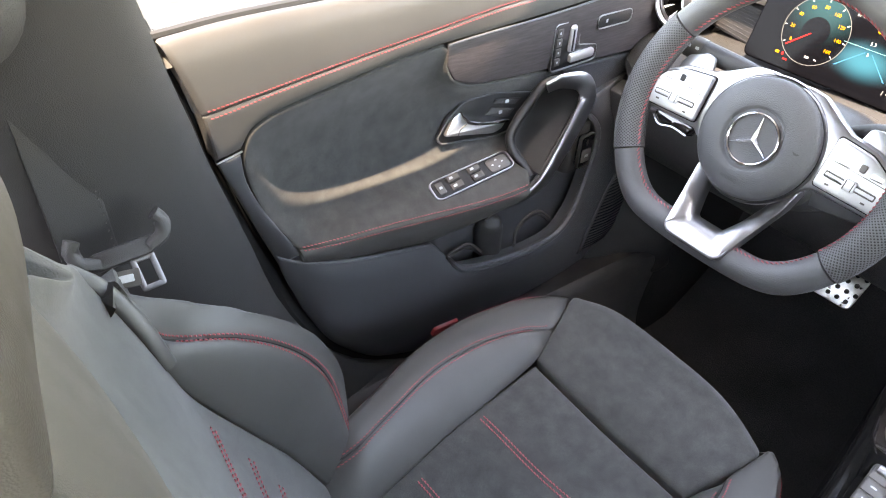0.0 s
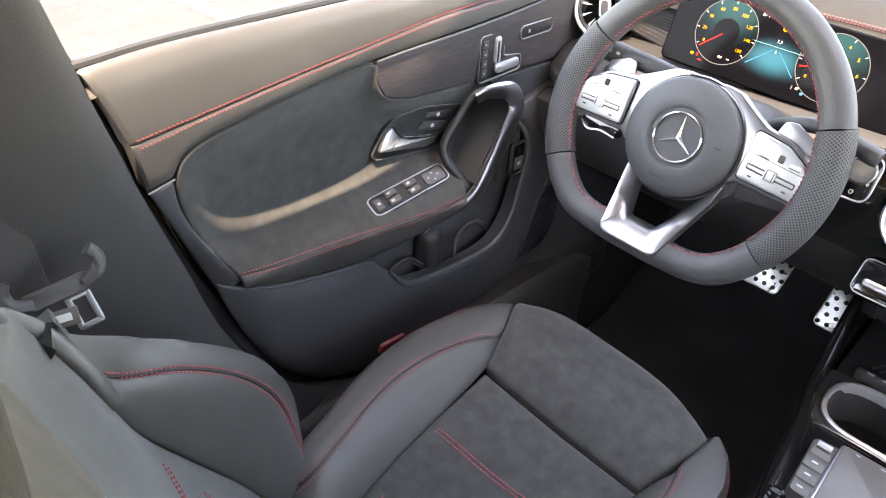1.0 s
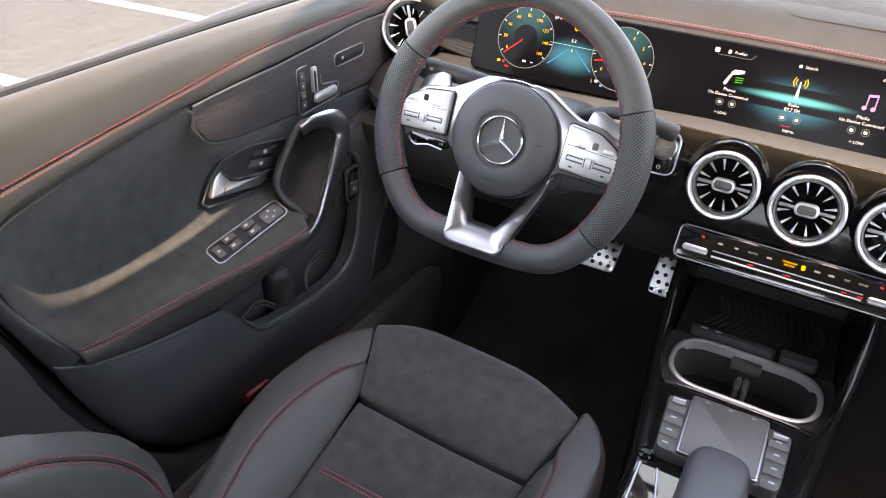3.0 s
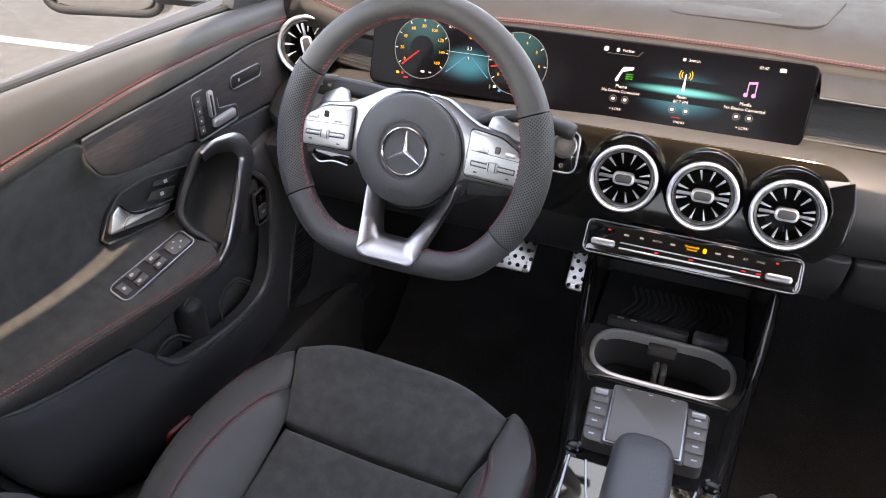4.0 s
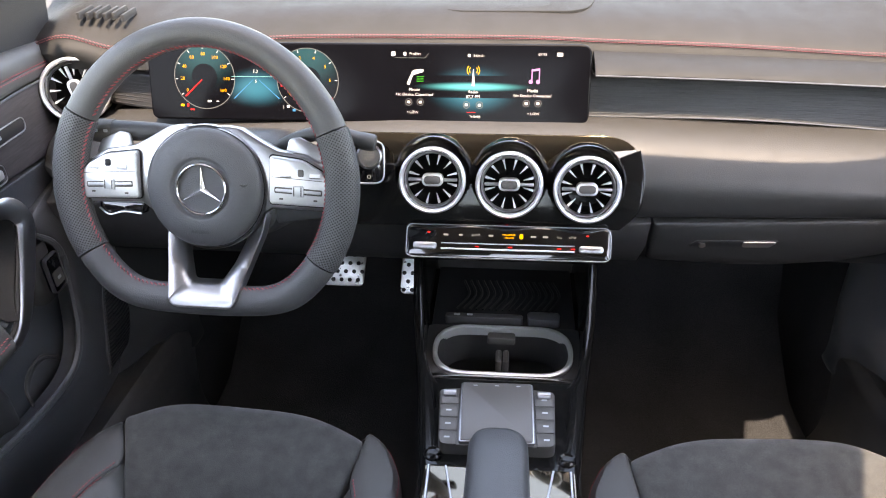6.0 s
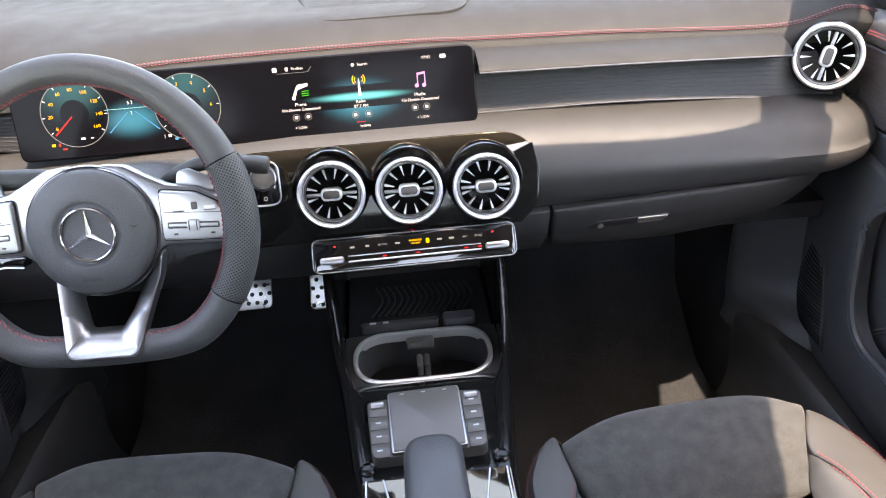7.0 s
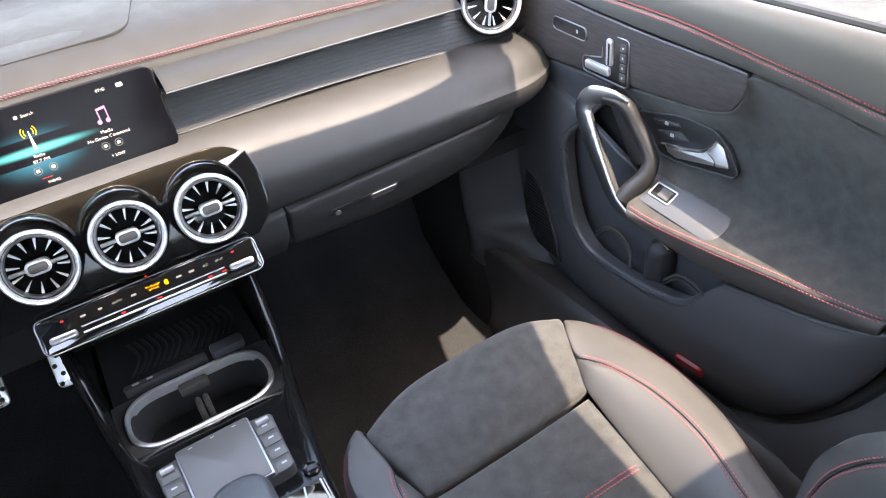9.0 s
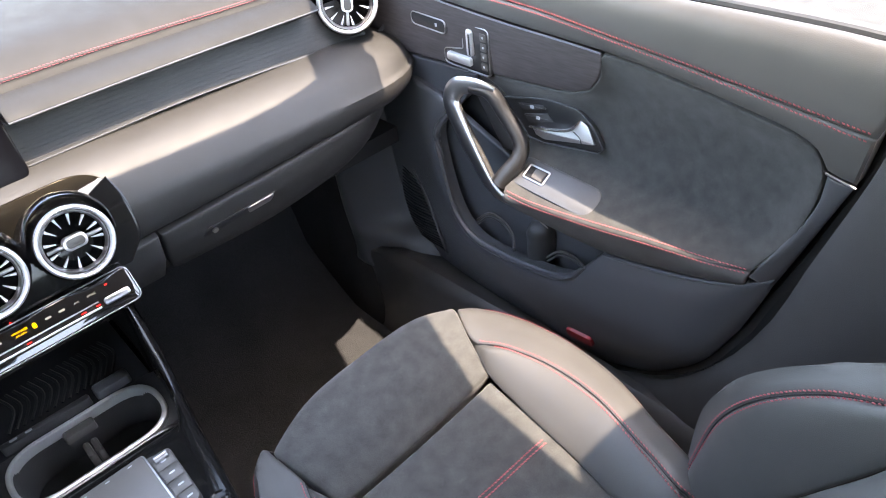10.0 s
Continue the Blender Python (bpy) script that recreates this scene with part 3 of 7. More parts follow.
vs = grid_mesh(bm, Q, close_u=True)
bm.faces.new(vs[0]), bm.faces.new(vs[-1][::-1])
part("shelf_pad", bm, DASH_PAD, dash, "padded dash shelf with a fine grain")

# knee panel and glovebox
pt = Patch([[(-0.68, -0.128, 0.578), (-0.13, -0.140, 0.577)], [(-0.68, -0.115, 0.53), (-0.13, -0.125, 0.53)], [(-0.68, -0.06, 0.46), (-0.13, -0.07, 0.46)], [(-0.68, 0.06, 0.42), (-0.13, 0.06, 0.42)]], (0, -1, -0.5), 24, 12, 0, 0.003, 0.006, 0.03)
part("knee_panel", pt.mesh(), PLASTIC, dash, "dark plastic knee panel")
pt = Patch([[(0.13, -0.140, 0.574), (0.197, -0.139, 0.575)], [(0.13, -0.125, 0.53), (0.197, -0.125, 0.53)], [(0.13, -0.08, 0.475), (0.197, -0.08, 0.475)]], (0, -1, -0.3), 10, 10, 0, 0.003, 0.006, 0.03)
part("knee_panel", pt.mesh(), PLASTIC, dash)
GB = Patch([[(0.201, -0.139, 0.575), (0.40, -0.138, 0.583), (0.56, -0.130, 0.590), (0.655, -0.075, 0.602)], [(0.201, -0.130, 0.540), (0.40, -0.130, 0.545), (0.56, -0.118, 0.556), (0.645, -0.065, 0.578)],
            [(0.204, -0.108, 0.500), (0.40, -0.106, 0.500), (0.55, -0.092, 0.518), (0.632, -0.045, 0.560)], [(0.22, -0.06, 0.470), (0.40, -0.06, 0.468), (0.53, -0.04, 0.490), (0.61, -0.01, 0.545)]], (0, -1, -0.3), 26, 14, 0.002, 0.004, 0.008, 0.02)
glove = part("glovebox_door", GB.mesh(), DASH_PAD, dash, "dark grained glovebox door")
o, n = GB.at(0.22, 0.27, 0.001)
m = facing(o, n, (1, 0, 0.04))
part("latch_recess", plate(outline([(-0.062, -0.006, 0.004), (0.05, -0.006, 0.004), (0.062, 0.007, 0.004), (-0.05, 0.007, 0.004)], 4), 0.004, m, 0.001), DARK, glove)
part("latch", plate(outline([(0.012, -0.005, 0.003), (0.048, -0.005, 0.003), (0.058, 0.006, 0.003), (0.012, 0.006, 0.003)], 4), 0.004, m @ Matrix.Translation((0, 0, 0.002)), 0.001), DARK_SATIN, glove, "satin glovebox latch tab")
part("lock_barrel", lathe([(0.0045, 0), (0.0045, 0.002), (0.003, 0.0025), (0.0, 0.0018)], m @ Matrix.Translation((-0.042, 0, 0.001)), 14), STEEL, glove, "small steel lock")
# added dark boxes that block off the hollow under and inside the dash
part("under_dash_block", box(0, 0.19, 0.46, 1.36, 0.42, 0.03), DARK, dash)
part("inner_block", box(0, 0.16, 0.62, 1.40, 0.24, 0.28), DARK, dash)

# speaker grille and demister slots on top of the dash
m = facing((0.0, 0.13, 0.8142), (0, -0.02, 1), (1, 0, 0))
part("speaker_grille", plate(outline([(-0.15, 0.09, 0.03), (-0.105, -0.085, 0.05), (0.105, -0.085, 0.05), (0.15, 0.09, 0.03)]), 0.006, m, 0.0015), DASH_TOP, dash, "grey perforated centre speaker cover")
for k in range(6):
    x, y = -0.630 + 0.011 * k, 0.034 + 0.004 * k
    near = Q_TOP.reshape(-1, 3)
    z = near[np.argmin((near[:, 0] - x) ** 2 + (near[:, 1] - y) ** 2)][2]
    part("demister_slot", box(x, y, z - 0.0035, 0.005, 0.045, 0.010, 0.001), DARK, dash)

# gloss panel behind the middle vents
GP = facing((0, -0.143, 0.634), (0, -0.913, 0.408), (1, 0, 0))
part("vent_panel", plate(outline([(-0.215, -0.060, 0.012), (0.180, -0.060, 0.058), (0.180, 0.066, 0.060), (-0.215, 0.066, 0.012)], 12), 0.05, GP, 0.003), LACQUER, dash, "gloss black panel round the vents")
# added layer: the panel's dark lower reflection put into a darker material
pt = Patch([[tuple(GP @ Vector((x, y + (0.024 if y > 0.02 and x > 0.15 else 0.012 if 0.02 > y > 0 and x > 0.15 else 0), z))) for x in (-0.214, -0.1, 0.0, 0.1, w)] for y, z, w in ((0.024, 0.0012, 0.1720), (0.010, 0.0042, 0.1790), (-0.012, 0.0052, 0.1785), (-0.036, 0.0040, 0.172), (-0.0585, 0.0012, 0.150))], (0, -1, 0), 24, 14, 0, 0.0006, 0.002, 0.003)
part("vent_panel_dark_layer", pt.mesh(), CONSOLE, dash, "added gloss black layer for the dark reflection low on the vent panel")


def vent(m, name_label):
    """A round turbine vent: gloss hood, chrome rings, twelve blades and an oval boss."""
    body = part("air_vent", lathe([(0.0475, -0.045), (0.0470, -0.012), (0.0450, -0.004), (0.0430, 0.000), (0.040, 0.000), (0.0365, -0.010), (0.0355, -0.036), (0.0, -0.038)], m, 44), GLOSS, dash, name_label)
    part("outer_ring", lathe([(0.0378, -0.004), (0.0382, 0.003), (0.0392, 0.0060), (0.0408, 0.0070), (0.0427, 0.0058), (0.0438, 0.001), (0.0436, -0.006)], m, 48), SILVER_RING, body, "bright silver ring")
    part("inner_ring", lathe([(0.0336, -0.012), (0.0342, -0.003), (0.0352, -0.0012), (0.0364, -0.0035), (0.0372, -0.004)], m, 40), SATIN, body)
    part("duct", lathe([(0.0345, -0.008), (0.0335, -0.026), (0.020, -0.030), (0.0, -0.030)], m, 32), VOID, body)
    for k in range(12):
        a = math.radians(15 + 30 * k)
        mm = m @ Matrix.Rotation(a, 4, "Z")
        bm = bmesh.new()
        plate(outline([(0.0195, -0.0002, 0), (0.0328, -0.0016, 0), (0.0328, 0.0016, 0), (0.0195, 0.0002, 0)]), 0.005, mm @ Matrix.Translation((0, 0, -0.006)) @ Matrix.Rotation(0.12, 4, "Y"), 0, bm)
        part("blade", bm, BLADE, body, smooth=False)
    for s in (-1, 1):
        part("bridge", plate(rect(0.020, 0.0042, 0.001), 0.004, m @ Matrix.Translation((s * 0.022, 0, -0.0035)), 0.0008), SATIN, body)
    part("boss_rim", plate(rect(0.0275, 0.0165, 0.0078), 0.012, m @ Matrix.Translation((0, 0, 0.0)), 0.0015), SILVER_RING, body)
    part("boss", plate(rect(0.0215, 0.0105, 0.0050), 0.004, m @ Matrix.Translation((0, 0, 0.0012)), 0.0008), GREY_KEY, body)
    return body


for x, z in ((-0.0975, 0.6545), (0.002, 0.6500), (0.102, 0.6455)):
    vent(facing((x, -0.176, z), (0, -0.94, 0.34), (1, 0, 0)), "round turbine air vent with chrome ring")
    part("vent_hood", lathe([(0.0455, -0.045), (0.0515, -0.018), (0.0505, -0.006), (0.0475, -0.001)], facing((x, -0.168, z + 0.0055), (0, -0.94, 0.34), (1, 0, 0)), 40), GLOSS, dash)
vent(facing((0.6085, -0.0505, 0.732), (-0.42, -0.86, 0.28), (0.86, -0.42, 0)) @ Matrix.Rotation(radians(80), 4, "Z") @ Matrix.Scale(1.065, 4), "round side air vent with chrome ring")
vent(facing((-0.637, -0.036, 0.717), (0.42, -0.86, 0.28), (0.86, 0.42, 0)) @ Matrix.Rotation(radians(-80), 4, "Z") @ Matrix.Scale(1.10, 4), "round side air vent with chrome ring")
for s in (-1, 1):
    part("vent_housing", lathe([(0.064, -0.10), (0.064, -0.02), (0.060, -0.004), (0.054, 0.0)], facing((s * 0.645, -0.012, 0.708), (-s * 0.42, -0.86, 0.28), (1, 0, 0)), 36), DASH_PAD, dash)

# start button
m = facing((-0.180, -0.170, 0.675), (0.1, -0.93, 0.36), (1, 0, 0))
sb = part("start_switch", plate(rect(0.040, 0.056, 0.014), 0.02, m, 0.003), GLOSS, dash, "gloss start stop switch with silver rim")
part("rim", frame_ring(rect(0.041, 0.057, 0.0145), 0.0022, 0.002, m, lift=0.001), SATIN, sb)
part("button_ring", lathe([(0.0142, 0), (0.0150, 0.0025), (0.0165, 0.002), (0.017, 0)], m @ Matrix.Translation((0, 0.008, 0)), 28), SATIN, sb)
part("button", lathe([(0.0142, 0), (0.014, 0.0018), (0.0, 0.0012)], m @ Matrix.Translation((0, 0.008, 0)), 24), GREY_KEY, sb)
for k, w in enumerate(("START", "ENGINE", "STOP")):
    lettering(w, 0.0042, m @ Matrix.Translation((0, 0.0125 - 0.0045 * k, 0.0024)), UI_GREY, sb)
part("stop_mark", frame_ring(rect(0.005, 0.005, 0.0024), 0.0008, 0.0004, m @ Matrix.Translation((0, -0.0185, 0.0006))), UI_GREY, sb)

# climate bar
CB = facing((0.002, -0.194, 0.5735), (0, -0.76, 0.65), (1, 0, 0))
cl = part("climate_bar", plate(rect(0.270, 0.044, 0.010), 0.03, CB, 0.003), GLOSS, dash, "gloss climate control bar with chrome toggles")
part("bar_rim", frame_ring(rect(0.2715, 0.0455, 0.0105), 0.0013, 0.003, CB, lift=0.0006), DARK_SATIN, cl)
part("rail", tube([CB @ Vector((-0.088, -0.0105, 0.002)), CB @ Vector((0.088, -0.0105, 0.002))], 0.0014, 8, 6), SATIN, cl)
part("rail", tube([CB @ Vector((-0.088, -0.0030, 0.002)), CB @ Vector((0.088, -0.0030, 0.002))], 0.0010, 6, 6), SATIN, cl)
for s in (-1, 1):
    part("toggle", plate(rect(0.032, 0.0095, 0.0045), 0.006, CB @ Matrix.Translation((s * 0.1095, -0.007, 0.005)), 0.0028), SATIN, cl, "knurled chrome toggle")
    part("dot", plate(rect(0.0036, 0.0018, 0.0008), 0.0006, CB @ Matrix.Translation((s * 0.105, 0.0115, 0.0006))), UI_RED, cl)
for x in np.arange(-0.07, 0.08, 0.02):
    part("key", plate(rect(0.0185, 0.006, 0.001), 0.002, CB @ Matrix.Translation((x, -0.0068, 0.0012)), 0.0005), GLOSS, cl)
for x, w, mat in ((-0.082, 0.009, UI_GREY), (-0.062, 0.007, UI_GREY), (-0.022, 0.009, UI_GREY), (0.034, 0.010, UI_GREY), (0.050, 0.010, UI_GREY)):
    part("key_mark", plate(rect(w * 0.7, 0.0024, 0.0008), 0.0006, CB @ Matrix.Translation((x, 0.0085, 0.0006))), mat, cl)
for x, w in ((-0.042, "AUTO"), (0.068, "A/C"), (0.086, "SYNC")):
    lettering(w, 0.0042, CB @ Matrix.Translation((x, 0.0085, 0.0007)), UI_GREY, cl)
lettering("PASSENGER", 0.0034, CB @ Matrix.Translation((0.002, 0.0100, 0.0007)), UI_AMBER, cl)
lettering("AIR BAG", 0.0034, CB @ Matrix.Translation((0.002, 0.0062, 0.0007)), UI_AMBER, cl)
part("airbag_lamp", plate(rect(0.0045, 0.0065, 0.002), 0.0006, CB @ Matrix.Translation((0.018, 0.0082, 0.0007))), UI_AMBER, cl)
for x in (-0.040, 0.004, 0.068, 0.086):
    part("red_lamp", plate(rect(0.0058, 0.0016, 0.0007), 0.0006, CB @ Matrix.Translation((x, -0.0068, 0.0020))), UI_RED, cl)
part("hazard_lamp", plate(outline([(-0.004, -0.002), (0.004, -0.002), (0, 0.004)]), 0.0006, GP @ Matrix.Translation((0.001, -0.0575, 0.004))), UI_RED, dash)

# ---- display ----
SN = Vector((0, -0.952, 0.306))
disp = thing("display_screen", "wide black glass dashboard display, switched on", "display")
SC = facing((-0.203, -0.0528, 0.7385), SN, (1, 0, 0))
part("screen_glass", plate(outline([(-0.309, -0.053, 0.012), (0.311, -0.053, 0.016), (0.311, 0.054, 0.016), (-0.309, 0.054, 0.010)], 8), 0.014, SC, 0.0025), SCREEN, disp, smooth=False)


def ui(name, pts, x, y, mat, parent=None, lift=0.0005):
    return part(name, plate(pts, 0.0003, SC @ Matrix.Translation((x, y, lift))), mat, parent or disp, smooth=False)


def ring(r0, r1, a0, a1, n=40):
    a = np.radians(np.linspace(a0, a1, n))
    return np.concatenate([np.stack([r1 * np.cos(a), r1 * np.sin(a)], 1), np.stack([r0 * np.cos(a[::-1]), r0 * np.sin(a[::-1])], 1)])


def dial(x, y, r, marks, needle, redline):
    face = ui("dial", ring(0, r, 0, 360, 48)[:48], x, y, UI_DIAL, lift=0.0004)
    ui("dial_ring", ring(r - 0.0009, r, -90, 269, 80), x, y, UI_GREY, face, 0.0008)
    ui("dial_centre", ring(0, r * 0.42, 0, 360, 32)[:32], x, y, SCREEN, face, 0.0008)
    n = len(marks)
    for k, w in enumerate(marks):
        a = 215 - 250 * k / (n - 1)
        c, s = math.cos(radians(a)), math.sin(radians(a))
        lettering(w, 0.0066, SC @ Matrix.Translation((x + c * r * 0.72, y + s * r * 0.72, 0.0009)), UI_AMBER, face)
        ui("tick", [(r * 0.88 * c - 0.0005 * s, r * 0.88 * s + 0.0005 * c), (r * 0.88 * c + 0.0005 * s, r * 0.88 * s - 0.0005 * c), (r * 0.96 * c + 0.0005 * s, r * 0.96 * s - 0.0005 * c), (r * 0.96 * c - 0.0005 * s, r * 0.96 * s + 0.0005 * c)], x, y, UI_RED if k >= redline else UI_WHITE, face, 0.0009)
    c, s = math.cos(radians(needle)), math.sin(radians(needle))
    ui("needle", [(r * 0.12 * c - 0.0007 * s, r * 0.12 * s + 0.0007 * c), (r * 0.12 * c + 0.0007 * s, r * 0.12 * s - 0.0007 * c), (r * 0.9 * c + 0.001 * s, r * 0.9 * s - 0.001 * c), (r * 0.9 * c - 0.001 * s, r * 0.9 * s + 0.001 * c)], x, y, UI_RED, face, 0.0012)


ui("teal_haze", rect(0.125, 0.070, 0.002), -0.153, -0.008, UI_TEAL_SOFT, lift=0.0003)
dial(-0.227, 0.006, 0.0440, [str(k * 20) for k in range(9)], 222, 99)
dial(-0.079, 0.003, 0.0440, [str(k) for k in range(8)], 192, 7)
lettering("0", 0.0155, SC @ Matrix.Translation((-0.153, 0.033, 0.0008)), UI_AMBER, disp)
lettering("mph", 0.0045, SC @ Matrix.Translation((-0.142, 0.0300, 0.0008)), UI_AMBER, disp)
lettering("87°F", 0.0058, SC @ Matrix.Translation((-0.183, 0.0415, 0.0008)), UI_WHITE, disp)
lettering("5.3", 0.0062, SC @ Matrix.Translation((-0.153, 0.0145, 0.0008)), UI_WHITE, disp)
lettering("5", 0.0055, SC @ Matrix.Translation((-0.153, 0.001, 0.0008)), UI_WHITE, disp)
for s in (-1, 1):
    ui("lane_line", [(s * 0.004, 0.0), (s * 0.005, 0.0), (s * 0.034, -0.026), (s * 0.032, -0.026)], -0.153, 0.003, UI_BLUE, lift=0.0006)
ui("horizon_line", rect(0.07, 0.0007, 0.0002), -0.153, 0.0075, UI_CYAN, lift=0.0006)
for x, y, w, h, mat in ((-0.262, -0.033, 0.007, 0.005, UI_AMBER), (-0.254, -0.033, 0.004, 0.006, UI_RED), (-0.248, -0.039, 0.009, 0.003, UI_RED), (-0.222, -0.027, 0.008, 0.004, UI_WHITE), (-0.210, -0.027, 0.006, 0.002, UI_WHITE),
                        (-0.120, -0.033, 0.006, 0.005, UI_WHITE), (-0.112, -0.038, 0.006, 0.005, UI_BLUE), (-0.127, -0.034, 0.002, 0.008, UI_GREY)):
    ui("tell_tale", rect(w * 0.7, h * 0.7, 0.0008), x + (0.012 if x > -0.2 else 0.0), y, mat, lift=0.0010)
ui("teal_band", rect(0.17, 0.030, 0.001), 0.152, -0.003, UI_TEAL, lift=0.0003)
ui("teal_haze", rect(0.16, 0.085, 0.002), 0.152, -0.008, UI_TEAL_SOFT, lift=0.0002)
ui("handset", outline([(-0.011, -0.010, 0.002), (-0.007, -0.012, 0.002), (-0.002, 0.002, 0.004), (0.012, 0.006, 0.002), (0.013, 0.010, 0.002), (-0.002, 0.009, 0.006)], 5), 0.071, 0.010, UI_WHITE, lift=0.001)
for k in range(3):
    ui("signal", outline([(0, 0.0), (0.010, 0.0005), (0.010, 0.0015), (0, 0.0012)]), 0.074, 0.009 - 0.003 * k, UI_GREEN, lift=0.0012)
ui("mast", outline([(-0.0022, -0.012), (0.0022, -0.012), (0.0006, 0.010), (-0.0006, 0.010)]), 0.152, 0.010, UI_WHITE, lift=0.001)
for s in (0, 180):
    for r in (0.006, 0.009):
        ui("radio_wave", ring(r - 0.0012, r, s - 42, s + 42, 10), 0.152, 0.019, UI_AMBER, lift=0.001)
for dx in (-0.0045, 0.0055):
    ui("note_stem", rect(0.0014, 0.016, 0.0003), 0.236 + dx, 0.013, UI_PINK, lift=0.001)
    ui("note_head", ring(0, 0.0028, 0, 360, 14)[:14], 0.2345 + dx, 0.0045, UI_PINK, lift=0.001)
ui("note_beam", outline([(-0.005, 0.0), (0.0062, 0.0015), (0.0062, 0.0045), (-0.005, 0.003)]), 0.236, 0.018, UI_PINK, lift=0.001)
for w, x, y, s in (("Phone", 0.071, -0.0075, 0.0062), ("No Device Connected", 0.071, -0.0142, 0.0056), ("Radio", 0.152, -0.0100, 0.0056), ("87.7 FM", 0.152, -0.0165, 0.0060), ("Media", 0.233, -0.0075, 0.0062), ("No Device Connected", 0.233, -0.0142, 0.0056),
                   ("+ LOW", 0.068, -0.0385, 0.0052), ("+ LOW", 0.235, -0.0385, 0.0052), ("Search", 0.159, 0.0385, 0.0054), ("Profiles", 0.072, 0.0400, 0.0052), ("07:42", 0.245, 0.0405, 0.0052), ("THEMES", 0.155, -0.0435, 0.0042)):
    lettering(w, s, SC @ Matrix.Translation((x, y, 0.0010)), UI_WHITE, disp)
for x in (0.063, 0.079, 0.143, 0.161, 0.225, 0.241):
    y = -0.0245 if x not in (0.143, 0.161) else -0.0275
    ui("icon_ring", ring(0.0042, 0.0049, 0, 359, 24), x, y, UI_GREY, lift=0.0010)
    ui("icon", rect(0.0042, 0.0036, 0.001), x, y, UI_WHITE, lift=0.0010)
for x, y, w, h in ((0.042, 0.040, 0.006, 0.006), (0.058, 0.040, 0.004, 0.005), (0.146, 0.0385, 0.004, 0.004), (0.268, 0.0405, 0.008, 0.005)):
    ui("icon", rect(w, h, 0.0015), x, y, UI_WHITE, lift=0.0010)
ui("tab_line", outline([(-0.020, 0.0), (0.022, 0.0), (0.027, 0.0065), (0.0264, 0.0068), (0.0216, 0.0005), (-0.020, 0.0005)]), 0.064, 0.0345, UI_GREY, lift=0.0009)
ui("page_bar", rect(0.012, 0.0007, 0.0002), 0.150, -0.0375, UI_RED, lift=0.0009)

# ---- steering wheel ----
WC, WTURN = Vector((-0.350, -0.290, 0.702)), radians(-1.0)
WM = facing(WC, (0, -0.927, 0.375), (1, 0, 0)) @ Matrix.Rotation(WTURN, 4, "Z")
wheel = thing("steering_wheel", "black leather flat-bottomed steering wheel with silver spokes", "steering wheel")


def perforated():
    m = material("perforated_leather", (0.045, 0.045, 0.047), 0.5, grain=0.1, grain_size=700)
    t = m.node_tree
    v = t.nodes.new("ShaderNodeTexVoronoi")
    v.voronoi_dimensions = "2D"
    v.inputs["Scale"].default_value = 1.0
    v.inputs["Randomness"].default_value = 0.0
    t.links.new(t.nodes.new("ShaderNodeTexCoord").outputs["UV"], v.inputs["Vector"])
    mr = t.nodes.new("ShaderNodeMapRange")
    mr.inputs["From Min"].default_value, mr.inputs["From Max"].default_value = 0.26, 0.36
    t.links.new(v.outputs["Distance"], mr.inputs["Value"])
    bp = t.nodes.new("ShaderNodeBump")
    bp.inputs["Strength"].default_value, bp.inputs["Distance"].default_value = 0.9, 0.0012
    t.links.new(mr.outputs[0], bp.inputs["Height"])
    t.links.new(bp.outputs[0], t.nodes["Principled BSDF"].inputs["Normal"])
    mix = t.nodes.new("ShaderNodeMix")
    mix.data_type = "RGBA"
    mix.inputs["A"].default_value, mix.inputs["B"].default_value = (0.004, 0.004, 0.004, 1), (0.072, 0.072, 0.074, 1)
    t.links.new(mr.outputs[0], mix.inputs["Factor"])
    t.links.new(mix.outputs["Result"], t.nodes["Principled BSDF"].inputs["Base Color"])
    return m


PERF = perforated()
EMBOSS = material("embossed_print", (0.020, 0.020, 0.021), 0.5)
HUB_SKIN = material("matt_hub_skin", (0.062, 0.062, 0.065), 0.50, grain=0.12, grain_size=900, blotch=0.08, blotch_size=30, bump=0.35, bump_kind="cells", rough_var=0.05)
RIM_LEATHER = material("smooth_rim_leather", (0.057, 0.057, 0.059), 0.45, grain=0.1, grain_size=800, blotch=0.06, bump=0.25, bump_kind="cells", rough_var=0.05)


def rim_point(a):
    """The middle line of the rim: nearly round, a little taller on top, flattened at the bottom."""
    up = max(0.0, math.sin(a)) ** 2
    x, y = 0.1625 * math.cos(a), 0.1625 * math.sin(a) * (1 + 0.045 * up)
    if y < -0.01:
        y = -((-y) ** -16 + 0.1385 ** -16) ** (-1 / 16)
    return Vector((x, y, 0))


